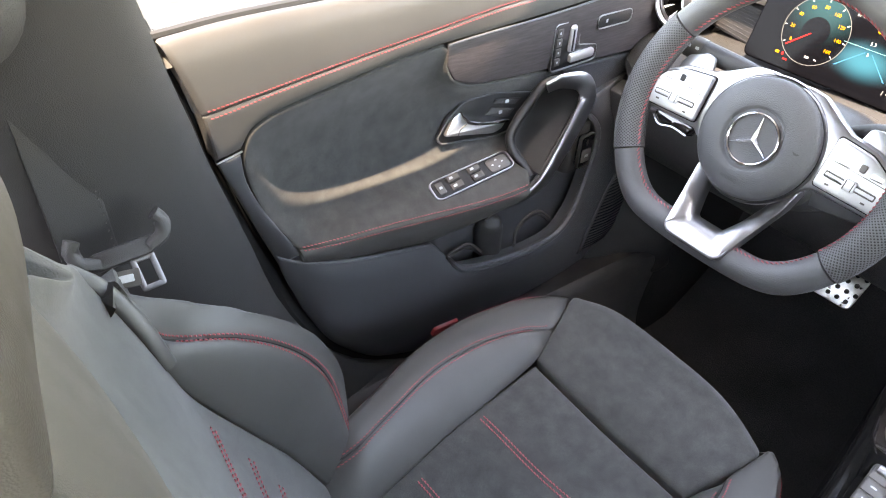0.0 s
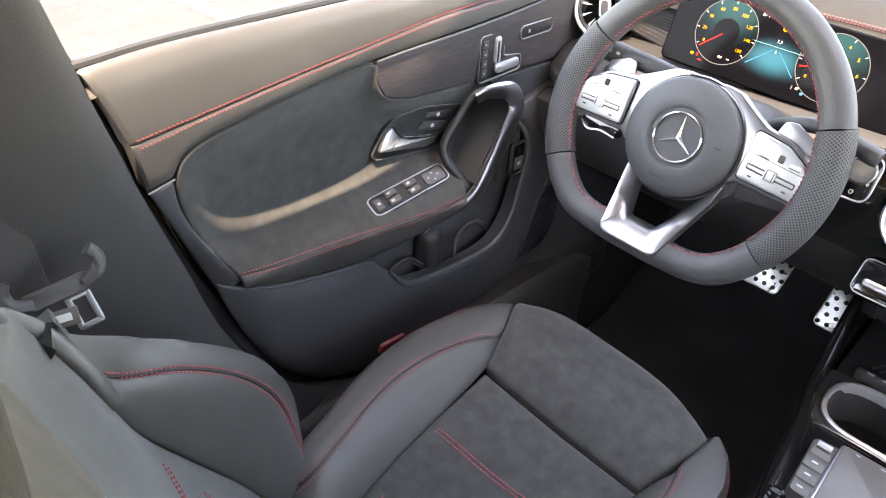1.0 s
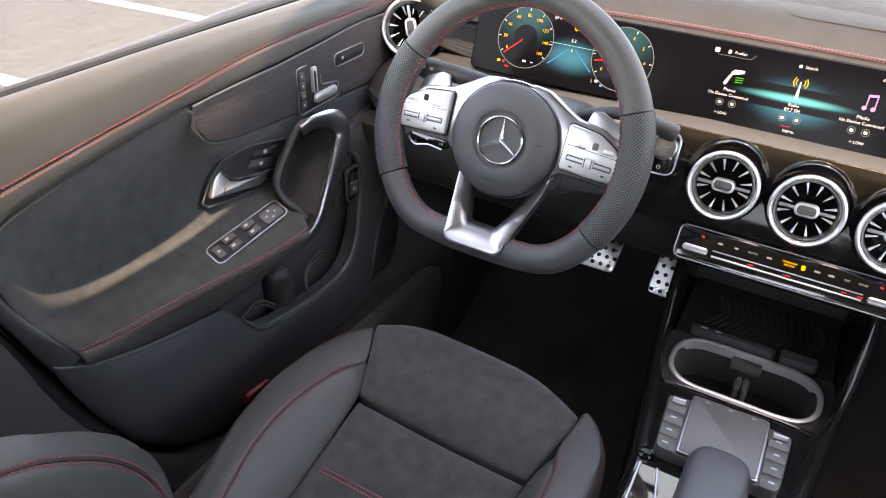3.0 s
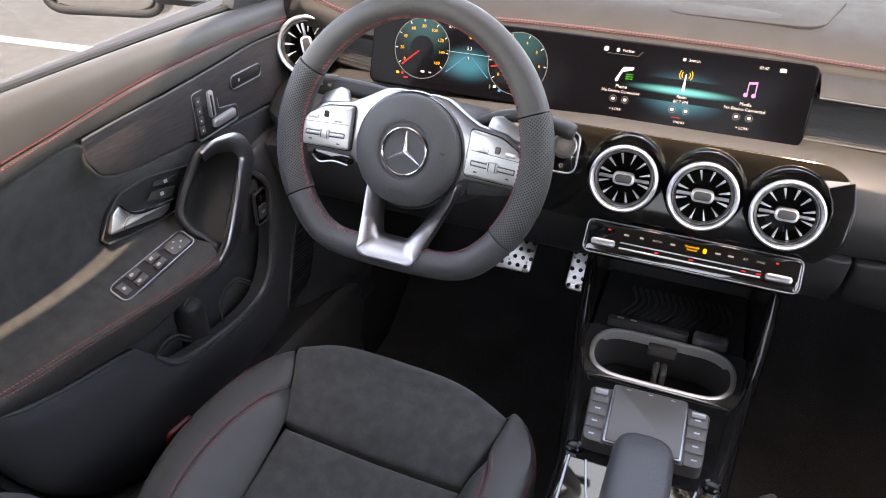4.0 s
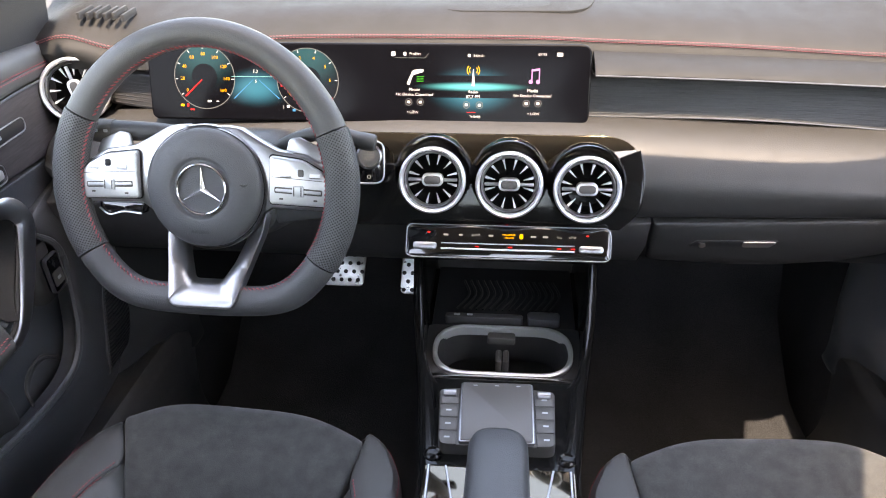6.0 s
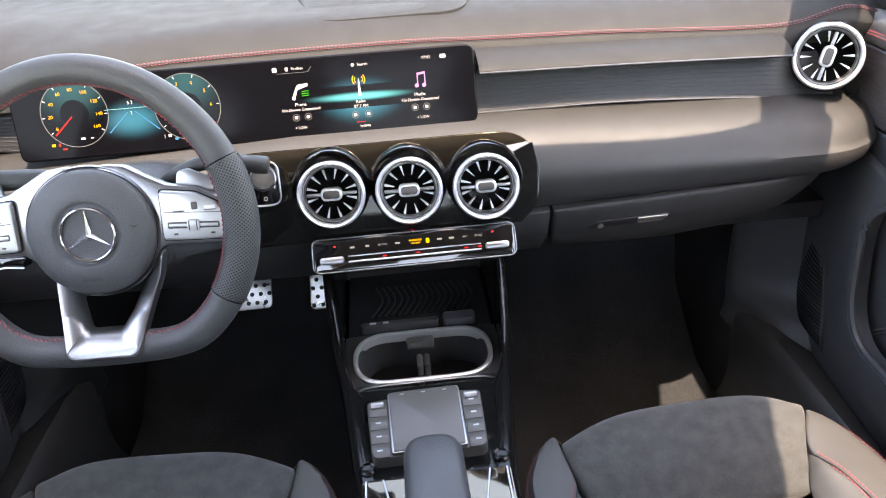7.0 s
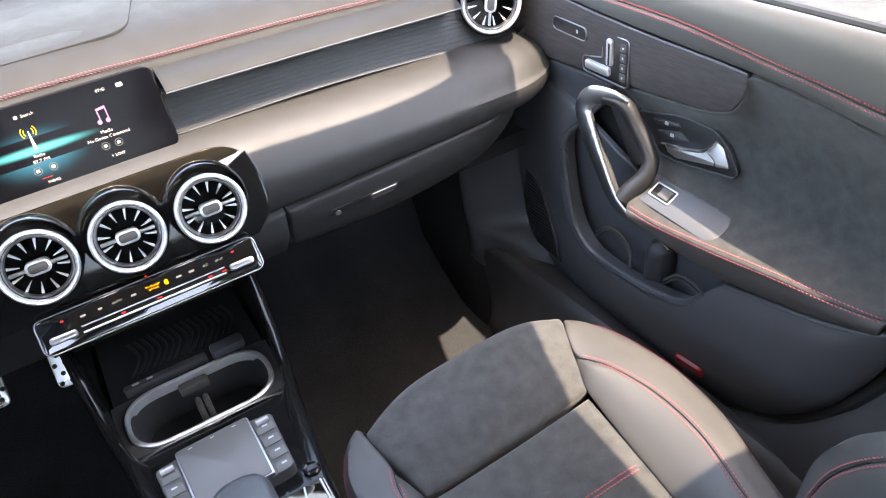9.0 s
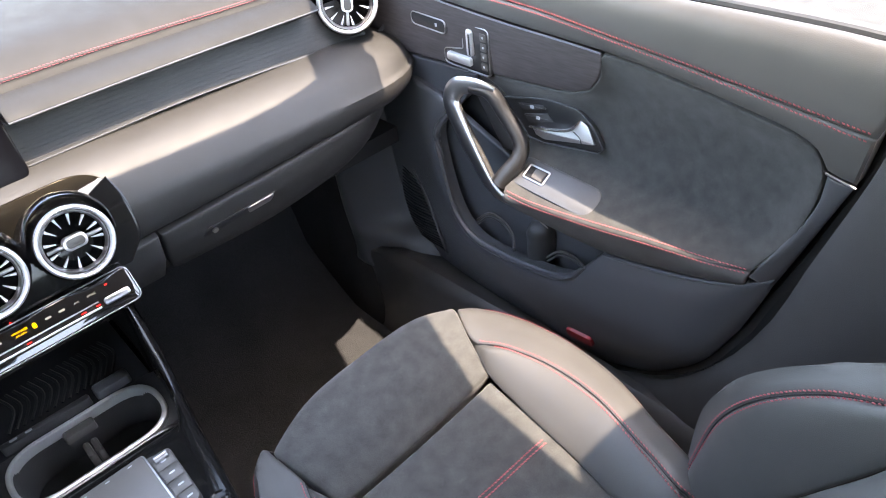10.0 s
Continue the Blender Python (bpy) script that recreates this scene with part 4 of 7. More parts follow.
def rim_piece(a0, a1, mat, label, n=40, fat=1.0):
    bm = bmesh.new()
    rows = []
    for a in np.radians(np.linspace(a0, a1, n)):
        c = rim_point(a)
        out = Vector((math.cos(a), math.sin(a), 0))
        slim = fat * (1 - 0.14 * max(0.0, math.sin(a)) ** 2)
        rows.append([tuple(WM @ (c + out * (0.0190 * slim * math.cos(q)) + Vector((0, 0, 0.0165 * slim * math.sin(q))))) for q in np.linspace(0, 2 * np.pi, 18, endpoint=False)])
    vs = grid_mesh(bm, np.array(rows), close_u=True)
    bm.faces.new(vs[0]), bm.faces.new(vs[-1][::-1])
    uv = bm.loops.layers.uv.new("grip")
    where = {v: (i, j) for i, row in enumerate(vs) for j, v in enumerate(row)}
    step = radians(a1 - a0) * 0.175 / (n - 1) / 0.0042
    for f in bm.faces:
        js = [where[l.vert][1] for l in f.loops]
        for l in f.loops:
            i, j = where[l.vert]
            j = j + 18 if j == 0 and max(js) == 17 else j
            u, w = i * step, j * 0.108 * fat / 18 / 0.0042
            l[uv].uv = (u + w, u - w)
    part("rim", bm, mat, wheel, label)
    pts, nn = [], []
    for a in np.radians(np.linspace(a0, a1, n)):
        out = Vector((math.cos(a), math.sin(a), 0))
        d = (-out * 0.80 + Vector((0, 0, 0.6))).normalized()
        slim = fat * (1 - 0.14 * max(0.0, math.sin(a)) ** 2)
        pts.append(tuple(WM @ (rim_point(a) - out * 0.0190 * slim * 0.90 + Vector((0, 0, 0.0165 * slim * 0.44)))))
        nn.append(tuple(WM.to_3x3() @ d))
    stitches("stitching", pts, nn, wheel, pitch=0.0052, length=0.0044, width=0.0016, slant=0.0014)


rim_piece(23.6, 152, RIM_LEATHER, "smooth leather upper rim", 56)
rim_piece(152.6, 211, PERF, "perforated leather grip", 30, 1.07)
rim_piece(211.6, 327.4, RIM_LEATHER, "smooth leather lower rim", 60)
rim_piece(-32, 23, PERF, "perforated leather grip", 30, 1.07)
HUB = WM @ Matrix.Translation((0.0015, -0.0040, 0.004))
part("airbag_cover", lathe([(0.0672, -0.030), (0.0690, -0.004), (0.0682, 0.001), (0.0650, 0.0055), (0.057, 0.0092), (0.047, 0.0118), (0.0375, 0.0130), (0.0352, 0.0122), (0.0330, 0.0098), (0.0, 0.0095)], HUB, 64), HUB_SKIN, wheel, "domed matt black hub cover")
part("cover_seam", lathe([(0.0690, -0.0060), (0.0699, -0.0045), (0.0690, -0.0030)], HUB, 64), DARK, wheel)
EM = HUB @ Matrix.Translation((0.0005, -0.0005, 0.0118))
part("badge_ring", lathe([(0.0268, -0.003), (0.0272, 0.0012), (0.0284, 0.0022), (0.0297, 0.0012), (0.0302, -0.003)], EM, 52), BADGE, wheel, "chrome badge ring")
for k in range(3):
    a = radians(90 + 120 * k)
    tip = Vector((0.0275 * math.cos(a), 0.0275 * math.sin(a), 0.0006))
    l, r = (Vector((0.0042 * math.cos(a + q * radians(60)), 0.0042 * math.sin(a + q * radians(60)), -0.0016)) for q in (1, -1))
    bm = bmesh.new()
    c, vl, vr, vt = (bm.verts.new(EM @ q) for q in (Vector((0, 0, 0.0036)), l, r, tip))
    bm.faces.new((c, vl, vt)), bm.faces.new((c, vt, vr))
    part("badge_arm", bm, BADGE, wheel, "chrome badge arm", smooth=False)
lettering("AIRBAG", 0.0062, HUB @ Matrix.Translation((-0.002, -0.0500, 0.0118)) @ Matrix.Rotation(0.24, 4, "X"), EMBOSS, wheel, "embossed_word")
part("embossed_mark", plate(outline([(-0.005, 0.0012), (0.0, 0.0002), (0.005, 0.0012), (0.0015, -0.0020), (-0.0015, -0.0020)]), 0.0004, HUB @ Matrix.Translation((0.0500, 0.006, 0.0114)) @ Matrix.Rotation(0.25, 4, "Y")), EMBOSS, wheel)
# spokes
part("bezel", lathe([(0.068, -0.032), (0.0722, -0.020), (0.0735, -0.010), (0.0722, -0.0062), (0.0690, -0.0085)], HUB, 56), SPOKE, wheel, "satin silver hub bezel")
for s in (-1, 1):
    m = WM @ Matrix.Translation((0, 0, -0.003))
    part("spoke", plate(outline([(s * 0.010, 0.0700, 0.01), (s * 0.042, 0.0660, 0.02), (s * 0.070, 0.0500, 0.02), (s * 0.085, 0.0425, 0.01), (s * 0.119, 0.0370, 0.03), (s * 0.144, 0.0220, 0.02), (s * 0.1585, -0.001, 0.02), (s * 0.152, -0.0265, 0.008), (s * 0.078, -0.0255, 0.004), (s * 0.066, -0.034, 0.01), (s * 0.040, -0.034, 0.01)], 7), 0.016, m, 0.004), SPOKE, wheel, "satin silver spoke")
    m = WM @ Matrix.Translation((s * 0.112, 0.006, 0.0055))
    edge = [(-s * 0.0345, -0.0250, 0.005), (s * 0.0360, -0.0270, 0.008), (s * 0.0415, -0.007, 0.012), (s * 0.0265, 0.0135, 0.02), (s * 0.004, 0.0260, 0.03), (-s * 0.0340, 0.0305, 0.005)]
    pad = part("button_pad", plate(outline(edge, 8), 0.012, m, 0.003), SILVER_PAINT, wheel, "silver button pad with rocker")
    part("pad_gap", frame_ring(outline([(q[0] * 1.045, q[1] * 1.055, q[2]) for q in edge], 8), 0.0012, 0.004, m @ Matrix.Translation((0, 0, -0.006))), DARK, pad)
    part("seam", plate(outline([(-s * 0.031, 0.0060), (s * 0.036, 0.0020), (s * 0.036, 0.0028), (-s * 0.031, 0.0068)]), 0.0005, m @ Matrix.Translation((0, 0, 0.0002))), GREY_KEY, pad)
    part("slider_slot", plate(rect(0.056, 0.0072, 0.002), 0.002, m @ Matrix.Translation((0, -0.0095, 0.0004)) @ Matrix.Rotation(-s * 0.04, 4, "Z"), 0.0005), GREY_KEY, pad)
    part("slider", plate(rect(0.053, 0.0036, 0.001), 0.003, m @ Matrix.Translation((0, -0.0095, 0.0014)) @ Matrix.Rotation(-s * 0.04, 4, "Z"), 0.0006), SILVER_PAINT, pad)
    part("roller", plate(rect(0.0130, 0.0125, 0.002), 0.005, m @ Matrix.Translation((0, -0.0095, 0.0034)), 0.0012), SILVER_PAINT, pad)
    part("roller_groove", plate(rect(0.0012, 0.0105, 0.0003), 0.001, m @ Matrix.Translation((-0.0042, -0.0095, 0.0037))), GREY_KEY, pad)
    part("roller_groove", plate(rect(0.0012, 0.0105, 0.0003), 0.001, m @ Matrix.Translation((0.0042, -0.0095, 0.0037))), GREY_KEY, pad)
    part("touch_button", plate(rect(0.0068, 0.0085, 0.002), 0.002, m @ Matrix.Translation((0.001 + s * 0.002, 0.0135 - s * 0.002, 0.0010)), 0.0005), DARK if s < 0 else GREY_KEY, pad)
    for dx in (-0.0165, 0.0175):
        part("rocker", plate(rect(0.0125, 0.0044, 0.001), 0.002, m @ Matrix.Translation((dx + s * 0.002, 0.0100 - s * 0.001, 0.0010)), 0.0004), BLADE, pad)
        part("rocker_shadow", plate(rect(0.0125, 0.0009, 0.0003), 0.001, m @ Matrix.Translation((dx + s * 0.002, 0.0072 - s * 0.001, 0.0006))), GREY_KEY, pad)
    part("key_mark", plate(rect(0.0045, 0.0020, 0.0008), 0.0006, m @ Matrix.Translation((-0.020, -0.0185, 0.0005))), GREY_KEY, pad)
    part("key_mark", plate(rect(0.0045, 0.0020, 0.0008), 0.0006, m @ Matrix.Translation((0.020, -0.0195, 0.0005))), GREY_KEY, pad)
    part("paddle", plate(outline([(s * 0.090, 0.030, 0.003), (s * 0.138, 0.030, 0.004), (s * 0.130, 0.047, 0.006), (s * 0.108, 0.057, 0.006), (s * 0.096, 0.055, 0.006)], 5), 0.004, WM @ Matrix.Translation((0, 0, -0.014)), 0.0012), DARK_SATIN, wheel, "silver shift paddle")
lm = WM @ Matrix.Translation((0, 0, -0.010))
lk = part("lower_key", plate(outline([(-0.136, -0.033, 0.006), (-0.122, -0.042, 0.006), (-0.104, -0.038, 0.006), (-0.082, -0.040, 0.004), (-0.078, -0.026, 0.004), (-0.134, -0.024, 0.004)], 5), 0.014, lm, 0.003), GLOSS, wheel, "gloss black key under the button pad")
part("key_edge", tube([lm @ Vector(q) for q in ((-0.135, -0.034, 0.0), (-0.122, -0.0415, 0.001), (-0.104, -0.0375, 0.001), (-0.083, -0.0395, 0.0))], 0.0012, 6, 20), SATIN, lk)
part("lower_key", plate(outline([(0.082, -0.044, 0.004), (0.140, -0.036, 0.006), (0.138, -0.022, 0.005), (0.078, -0.022, 0.004)], 5), 0.014, lm, 0.003), DARK, wheel)
out = outline([(-0.062, -0.036, 0.006), (0.062, -0.036, 0.006), (0.059, -0.064, 0.03), (0.050, -0.098, 0.03), (0.0385, -0.1440, 0.013), (-0.0385, -0.1440, 0.013), (-0.050, -0.098, 0.03), (-0.059, -0.064, 0.03)], 9)
inn = outline([(-0.041, -0.056, 0.006), (0.041, -0.056, 0.006), (0.036, -0.074, 0.02), (0.028, -0.096, 0.02), (0.018, -0.1145, 0.008), (-0.018, -0.1145, 0.008), (-0.028, -0.096, 0.02), (-0.036, -0.074, 0.02)], 9)
prof = [(1, -0.016), (1, -0.001), (0.95, 0.0025), (0.85, 0.0032), (0.30, -0.001), (0.10, -0.004), (0, -0.008), (0, -0.020)]
P = np.array([[tuple(WM @ Vector((*(i + (o - i) * f), z + float(np.interp((i + (o - i) * f)[1], [-0.145, -0.128, -0.112, -0.100, -0.05], [0.0190, 0.0185, 0.008, -0.004, -0.036]))))) for o, i in zip(out, inn)] for f, z in prof])
bm = bmesh.new()
grid_mesh(bm, P, close_u=True, close_v=True)
part("lower_spoke", bm, SPOKE, wheel, "satin silver lower spoke")
part("inner_boss", lathe([(0.060, -0.006), (0.058, -0.07), (0.0, -0.07)], WM, 30), DARK, wheel)
# column and stalks
col = thing("steering_column", "dark plastic steering column shroud with stalks", "steering column")
m = WM @ Matrix.Translation((0, -0.005, -0.05))
bm = bmesh.new()
plate(rect(0.15, 0.13, 0.04), 0.17, m, 0.02, bm)
part("shroud", bm, PLASTIC, col)
bm = tube([WM @ Vector(q) for q in ((-0.02, 0.045, -0.065), (-0.055, 0.055, -0.040), (-0.10, 0.057, -0.032), (-0.148, 0.056, -0.032))], 0.0120, 12, 16, taper=np.linspace(0.8, 1.08, 16))
st = part("indicator_stalk", bm, PLASTIC, col, "dark indicator stalk")
part("stalk_end", tube([WM @ Vector((-0.122, 0.0565, -0.032)), WM @ Vector((-0.150, 0.056, -0.032))], 0.0140, 14, 6, taper=[0.96, 1.0, 1.0, 1.0, 1.0, 0.9]), GREY_KEY, st, "grey ribbed stalk end")
for dx in (-0.127, -0.139):
    part("key_mark", plate(rect(0.005, 0.0035, 0.001), 0.0005, WM @ Matrix.Translation((dx, 0.0565, -0.0176))), ICON, st)
part("selector_stalk", tube([WM @ Vector(q) for q in ((0.05, 0.030, -0.060), (0.10, 0.055, -0.036), (0.14, 0.062, -0.030), (0.184, 0.054, -0.030))], 0.0095, 12, 18, taper=np.linspace(0.8, 1.0, 18)), PLASTIC, col, "dark selector stalk")
part("stalk_end", tube([WM @ Vector((0.176, 0.0555, -0.030)), WM @ Vector((0.194, 0.0525, -0.030))], 0.0105, 14, 6, taper=[0.95, 1, 1, 1, 1, 0.85]), PLASTIC, col, "grey stalk end button")
part("light_knob", lathe([(0.024, -0.02), (0.024, 0.0), (0.020, 0.004), (0.0, 0.004)], facing((-0.575, -0.150, 0.615), (0.1, -0.95, 0.3), (1, 0, 0)), 28), PLASTIC, dash, "dark rotary light switch")

# ---- centre console ----
con = thing("centre_console", "gloss black centre console with cup holder and touchpad", "centre console")
SEC = [(0.10, 0.134, 0.50, 0.121, 0.37), (-0.10, 0.134, 0.525, 0.121, 0.37), (-0.128, 0.133, 0.515, 0.120, 0.37), (-0.132, 0.133, 0.513, 0.120, 0.30), (-0.17, 0.131, 0.475, 0.117, 0.30), (-0.20, 0.128, 0.445, 0.113, 0.30),
       (-0.242, 0.121, 0.425, 0.108, 0.30), (-0.246, 0.120, 0.424, 0.107, 0.384), (-0.275, 0.115, 0.420, 0.100, 0.405), (-0.30, 0.112, 0.419, 0.090, 0.417), (-0.45, 0.094, 0.421, 0.070, 0.419), (-0.95, 0.094, 0.435, 0.070, 0.433)]
rows = []
for y, w, zt, wi, zf in SEC:
    half = [(w, 0.0), (w, zt - 0.012), (w - 0.003, zt - 0.004), (w - 0.010, zt), (wi + 0.004, zt), (wi, zt - min(0.004, (zt - zf) * 0.4)), (wi - 0.006, zf)]
    rows.append([(-x, y, z) for x, z in half] + [(x, y, z) for x, z in half[::-1]])
bm = bmesh.new()
vs = grid_mesh(bm, np.array(rows), close_u=True)
bm.faces.new(vs[0]), bm.faces.new(vs[-1][::-1])
part("body", bm, CONSOLE, con, "gloss black console body")
# tray mat with slanting grooves
tray = part("tray_mat", box(0, -0.045, 0.3725, 0.222, 0.16, 0.006, 0.002), DARK, con, "black ribbed rubber tray mat")
for k in range(15):
    x = -0.075 + 0.0105 * k
    part("rib", tube([(x, -0.085, 0.3765), (x + 0.018, -0.045, 0.3765), (x + 0.008, -0.005, 0.3765)], 0.0024, 5, 9, flat=0.6), HANDLE, tray)
part("tray_lip", box(-0.030, -0.116, 0.382, 0.12, 0.012, 0.016, 0.003), PLASTIC, con)
part("tray_flap", box(0.062, -0.112, 0.383, 0.050, 0.022, 0.014, 0.004), PLASTIC_BLUE, con, "small dark flap")
part("tray_back", box(0.0, 0.045, 0.43, 0.235, 0.02, 0.12, 0.006), PLASTIC, con)
part("back_clip", box(0.055, 0.030, 0.455, 0.032, 0.012, 0.006, 0.002), PLASTIC_BLUE, con)
for x, w in ((-0.072, 0.010), (-0.052, 0.009)):
    part("socket_mark", plate(rect(w, 0.004, 0.0015), 0.0008, Matrix.Translation((x, -0.116, 0.3906))), ICON, con)
# cup holder
stad = outline([(-0.103, -0.056, 0.056), (0.103, -0.056, 0.056), (0.103, 0.056, 0.056), (-0.103, 0.056, 0.056)], 14)
cm = Matrix.Translation((0, -0.187, 0.380))
cup = part("cup_holder", frame_ring(stad, 0.0072, 0.012, cm, lift=0.004), CUP_SILVER, con, "oval cup holder with satin silver rim")
inn = stad * 0.93
out = np.array([q * min(0.1015 / max(abs(q[0]), 1e-6), 0.0575 / max(abs(q[1]), 1e-6)) for q in stad])
out = np.where(np.abs(out) > np.abs(stad), out, stad)
P = np.array([[tuple(cm @ Vector((*q, z))) for q in ring_] for ring_, z in ((out * np.array([1.13, 1.02]), -0.002), (inn, -0.002), (inn * 0.985, -0.035), (inn * 0.97, -0.072))])
bm = bmesh.new()
vs = grid_mesh(bm, P, close_u=True)
bm.faces.new(vs[-1])
part("well", bm, PLASTIC, cup, "dark moulded cup well")
part("well_floor", plate(stad * 0.88, 0.004, cm @ Matrix.Translation((0, 0, -0.062)), 0.001), RUBBER, cup)
part("cup_latch", box(-0.002, -0.151, 0.374, 0.042, 0.016, 0.012, 0.003), GREY_KEY, cup)
for s in (-1, 1):
    part("cup_finger", box(s * 0.0055, -0.183, 0.352, 0.009, 0.030, 0.030, 0.003), GREY_KEY, cup)
part("cup_rest", box(0.0, -0.228, 0.355, 0.055, 0.016, 0.03, 0.004), PLASTIC, cup)
# touchpad unit
TM = facing((-0.005, -0.372, 0.4370), (0, -0.03, 1.0), (1, 0.02, 0)) @ Matrix.Diagonal((1.04, 0.80, 1, 1))
tp = part("touchpad_unit", plate(outline([(-0.066, -0.062, 0.012), (0.066, -0.062, 0.012), (0.070, 0.052, 0.008), (0.042, 0.056, 0.004), (-0.042, 0.056, 0.004), (-0.070, 0.052, 0.008)], 6), 0.03, TM, 0.003), GREY_KEY, con, "dark grey touchpad unit with side keys")
part("pad_frame", plate(outline([(-0.043, -0.060, 0.004), (0.043, -0.060, 0.004), (0.044, 0.062, 0.006), (-0.044, 0.062, 0.006)], 4), 0.02, TM @ Matrix.Translation((0, 0, 0.0045)), 0.002), SATIN, tp, "thin silver pad frame")
part("touchpad", plate(outline([(-0.041, -0.058, 0.003), (0.041, -0.058, 0.003), (0.0425, 0.0605, 0.006), (-0.0425, 0.0605, 0.006)], 4), 0.02, TM @ Matrix.Translation((0, 0, 0.0060)), 0.002), PAD_GREY, tp, "smooth grey touchpad")
for s in (-1, 1):
    for k in range(4):
        y = 0.030 - 0.0265 * k
        part("key", plate(outline([(s * 0.0452, y - 0.0129, 0.001), (s * (0.0668 - 0.0006 * k), y - 0.0129, 0.002 if k < 3 else 0.010), (s * (0.0674 - 0.0006 * k), y + 0.0129, 0.002), (s * 0.0452, y + 0.0129, 0.001)], 3), 0.004, TM @ Matrix.Translation((0, 0, 0.0022)), 0.0010), GREY_KEY, tp)
        if k or s > 0:
            part("key_mark", plate(rect(0.0065, 0.0028, 0.0008), 0.0005, TM @ Matrix.Translation((s * 0.0565, y, 0.0026))), ICON, tp)
    part("roller", tube([TM @ Vector((s * 0.0565 - 0.0075, 0.038, 0.003)), TM @ Vector((s * 0.0565 + 0.0075, 0.038, 0.003))], 0.0052, 12, 5, up=(0, 0, 1)), DARK_SATIN, tp, "knurled silver roller")
for x in (-0.026, 0.0, 0.026):
    part("pad_mark", plate(rect(0.005, 0.0016, 0.0006), 0.0004, TM @ Matrix.Translation((x, 0.053, 0.0064))), ICON, tp)
# wrist rest and the gloss lid behind it
rows = []
for k, (z, w, l, r) in enumerate(((0.425, 0.060, 0.135, 0.018), (0.465, 0.066, 0.150, 0.022), (0.490, 0.068, 0.156, 0.024), (0.502, 0.062, 0.148, 0.026), (0.507, 0.050, 0.132, 0.022), (0.508, 0.020, 0.06, 0.008))):
    q = outline([(-w / 2, -l / 2, r), (w / 2, -l / 2, r), (w / 2 * 0.94, l / 2, r), (-w / 2 * 0.94, l / 2, r)], 7)
    rows.append([(x - 0.002, y - 0.526, z + 0.03 * (y / 0.15) * -0.25) for x, y in q])
bm = bmesh.new()
vs = grid_mesh(bm, np.array(rows), close_u=True)
bm.faces.new(vs[-1]), bm.faces.new(vs[0][::-1])
part("wrist_rest", bm, RIM_LEATHER, con, "rounded matt black wrist rest")
part("rear_lid", plate(rect(0.168, 0.40, 0.004), 0.008, pose(0, -0.66, 0.438, 2.0), 0.002), LACQUER, con, "gloss black storage lid")
for s in (-1, 1):
    part("lid_trim", tube([(s * 0.079, -0.462, 0.4455), (s * 0.078, -0.62, 0.4402), (s * 0.077, -0.85, 0.4320)], 0.0016, 6, 12, flat=0.6), DARK_SATIN, con, "satin metal strip")
    part("lid_trim", tube([(s * 0.060, -0.462, 0.4452), (s * 0.052, -0.50, 0.4438), (s * 0.040, -0.56, 0.4418), (s * 0.042, -0.70, 0.4368)], 0.0013, 6, 14), DARK_SATIN, con)
    part("rosette", lathe([(0.011, 0.0), (0.010, 0.002), (0.008, 0.0005), (0.006, 0.002), (0.0, 0.001)], Matrix.Translation((s * 0.079, -0.425, 0.4205)), 20), CONSOLE, con)

# ---- pedals ----
for nm, x, y, z, w, h, tilt, lab in (("brake_pedal", -0.318, 0.165, 0.278, 0.088, 0.074, 52, "steel brake pedal with black rubber studs"), ("accelerator_pedal", -0.176, 0.170, 0.285, 0.056, 0.115, 55, "long steel accelerator pedal with rubber studs")):
    pd = thing(nm, lab, "pedal", "pedals")
    m = pose(x, y, z, 90 - tilt + 15, 0, 0)
    part("plate", plate(outline([(-w / 2, -h / 2, 0.012), (w / 2 * 0.9, -h / 2, 0.012), (w / 2, h / 2, 0.010), (-w / 2 * 0.86, h / 2, 0.010)], 5), 0.006, m, 0.002), STEEL, pd)
    nx, ny = int(w / 0.016), int(h / 0.016)
    for i in range(nx):
        for j in range(ny):
            px = (i - (nx - 1) / 2) * 0.0165 + (0.004 if j % 2 else -0.004)
            py = (j - (ny - 1) / 2) * 0.0165
            part("stud", lathe([(0.0044, 0), (0.0038, 0.0022), (0.0, 0.0026)], m @ Matrix.Translation((px, py, 0)), 9), RUBBER, pd)
    part("arm", tube([m @ Vector((0, 0, -0.006)), m @ Vector((0, 0.04, -0.05)), (x + 0.01, 0.33, z + 0.22), (x + 0.01, 0.40, z + 0.25)], 0.008, 8, 12), DARK, pd)

# ---- seats ----


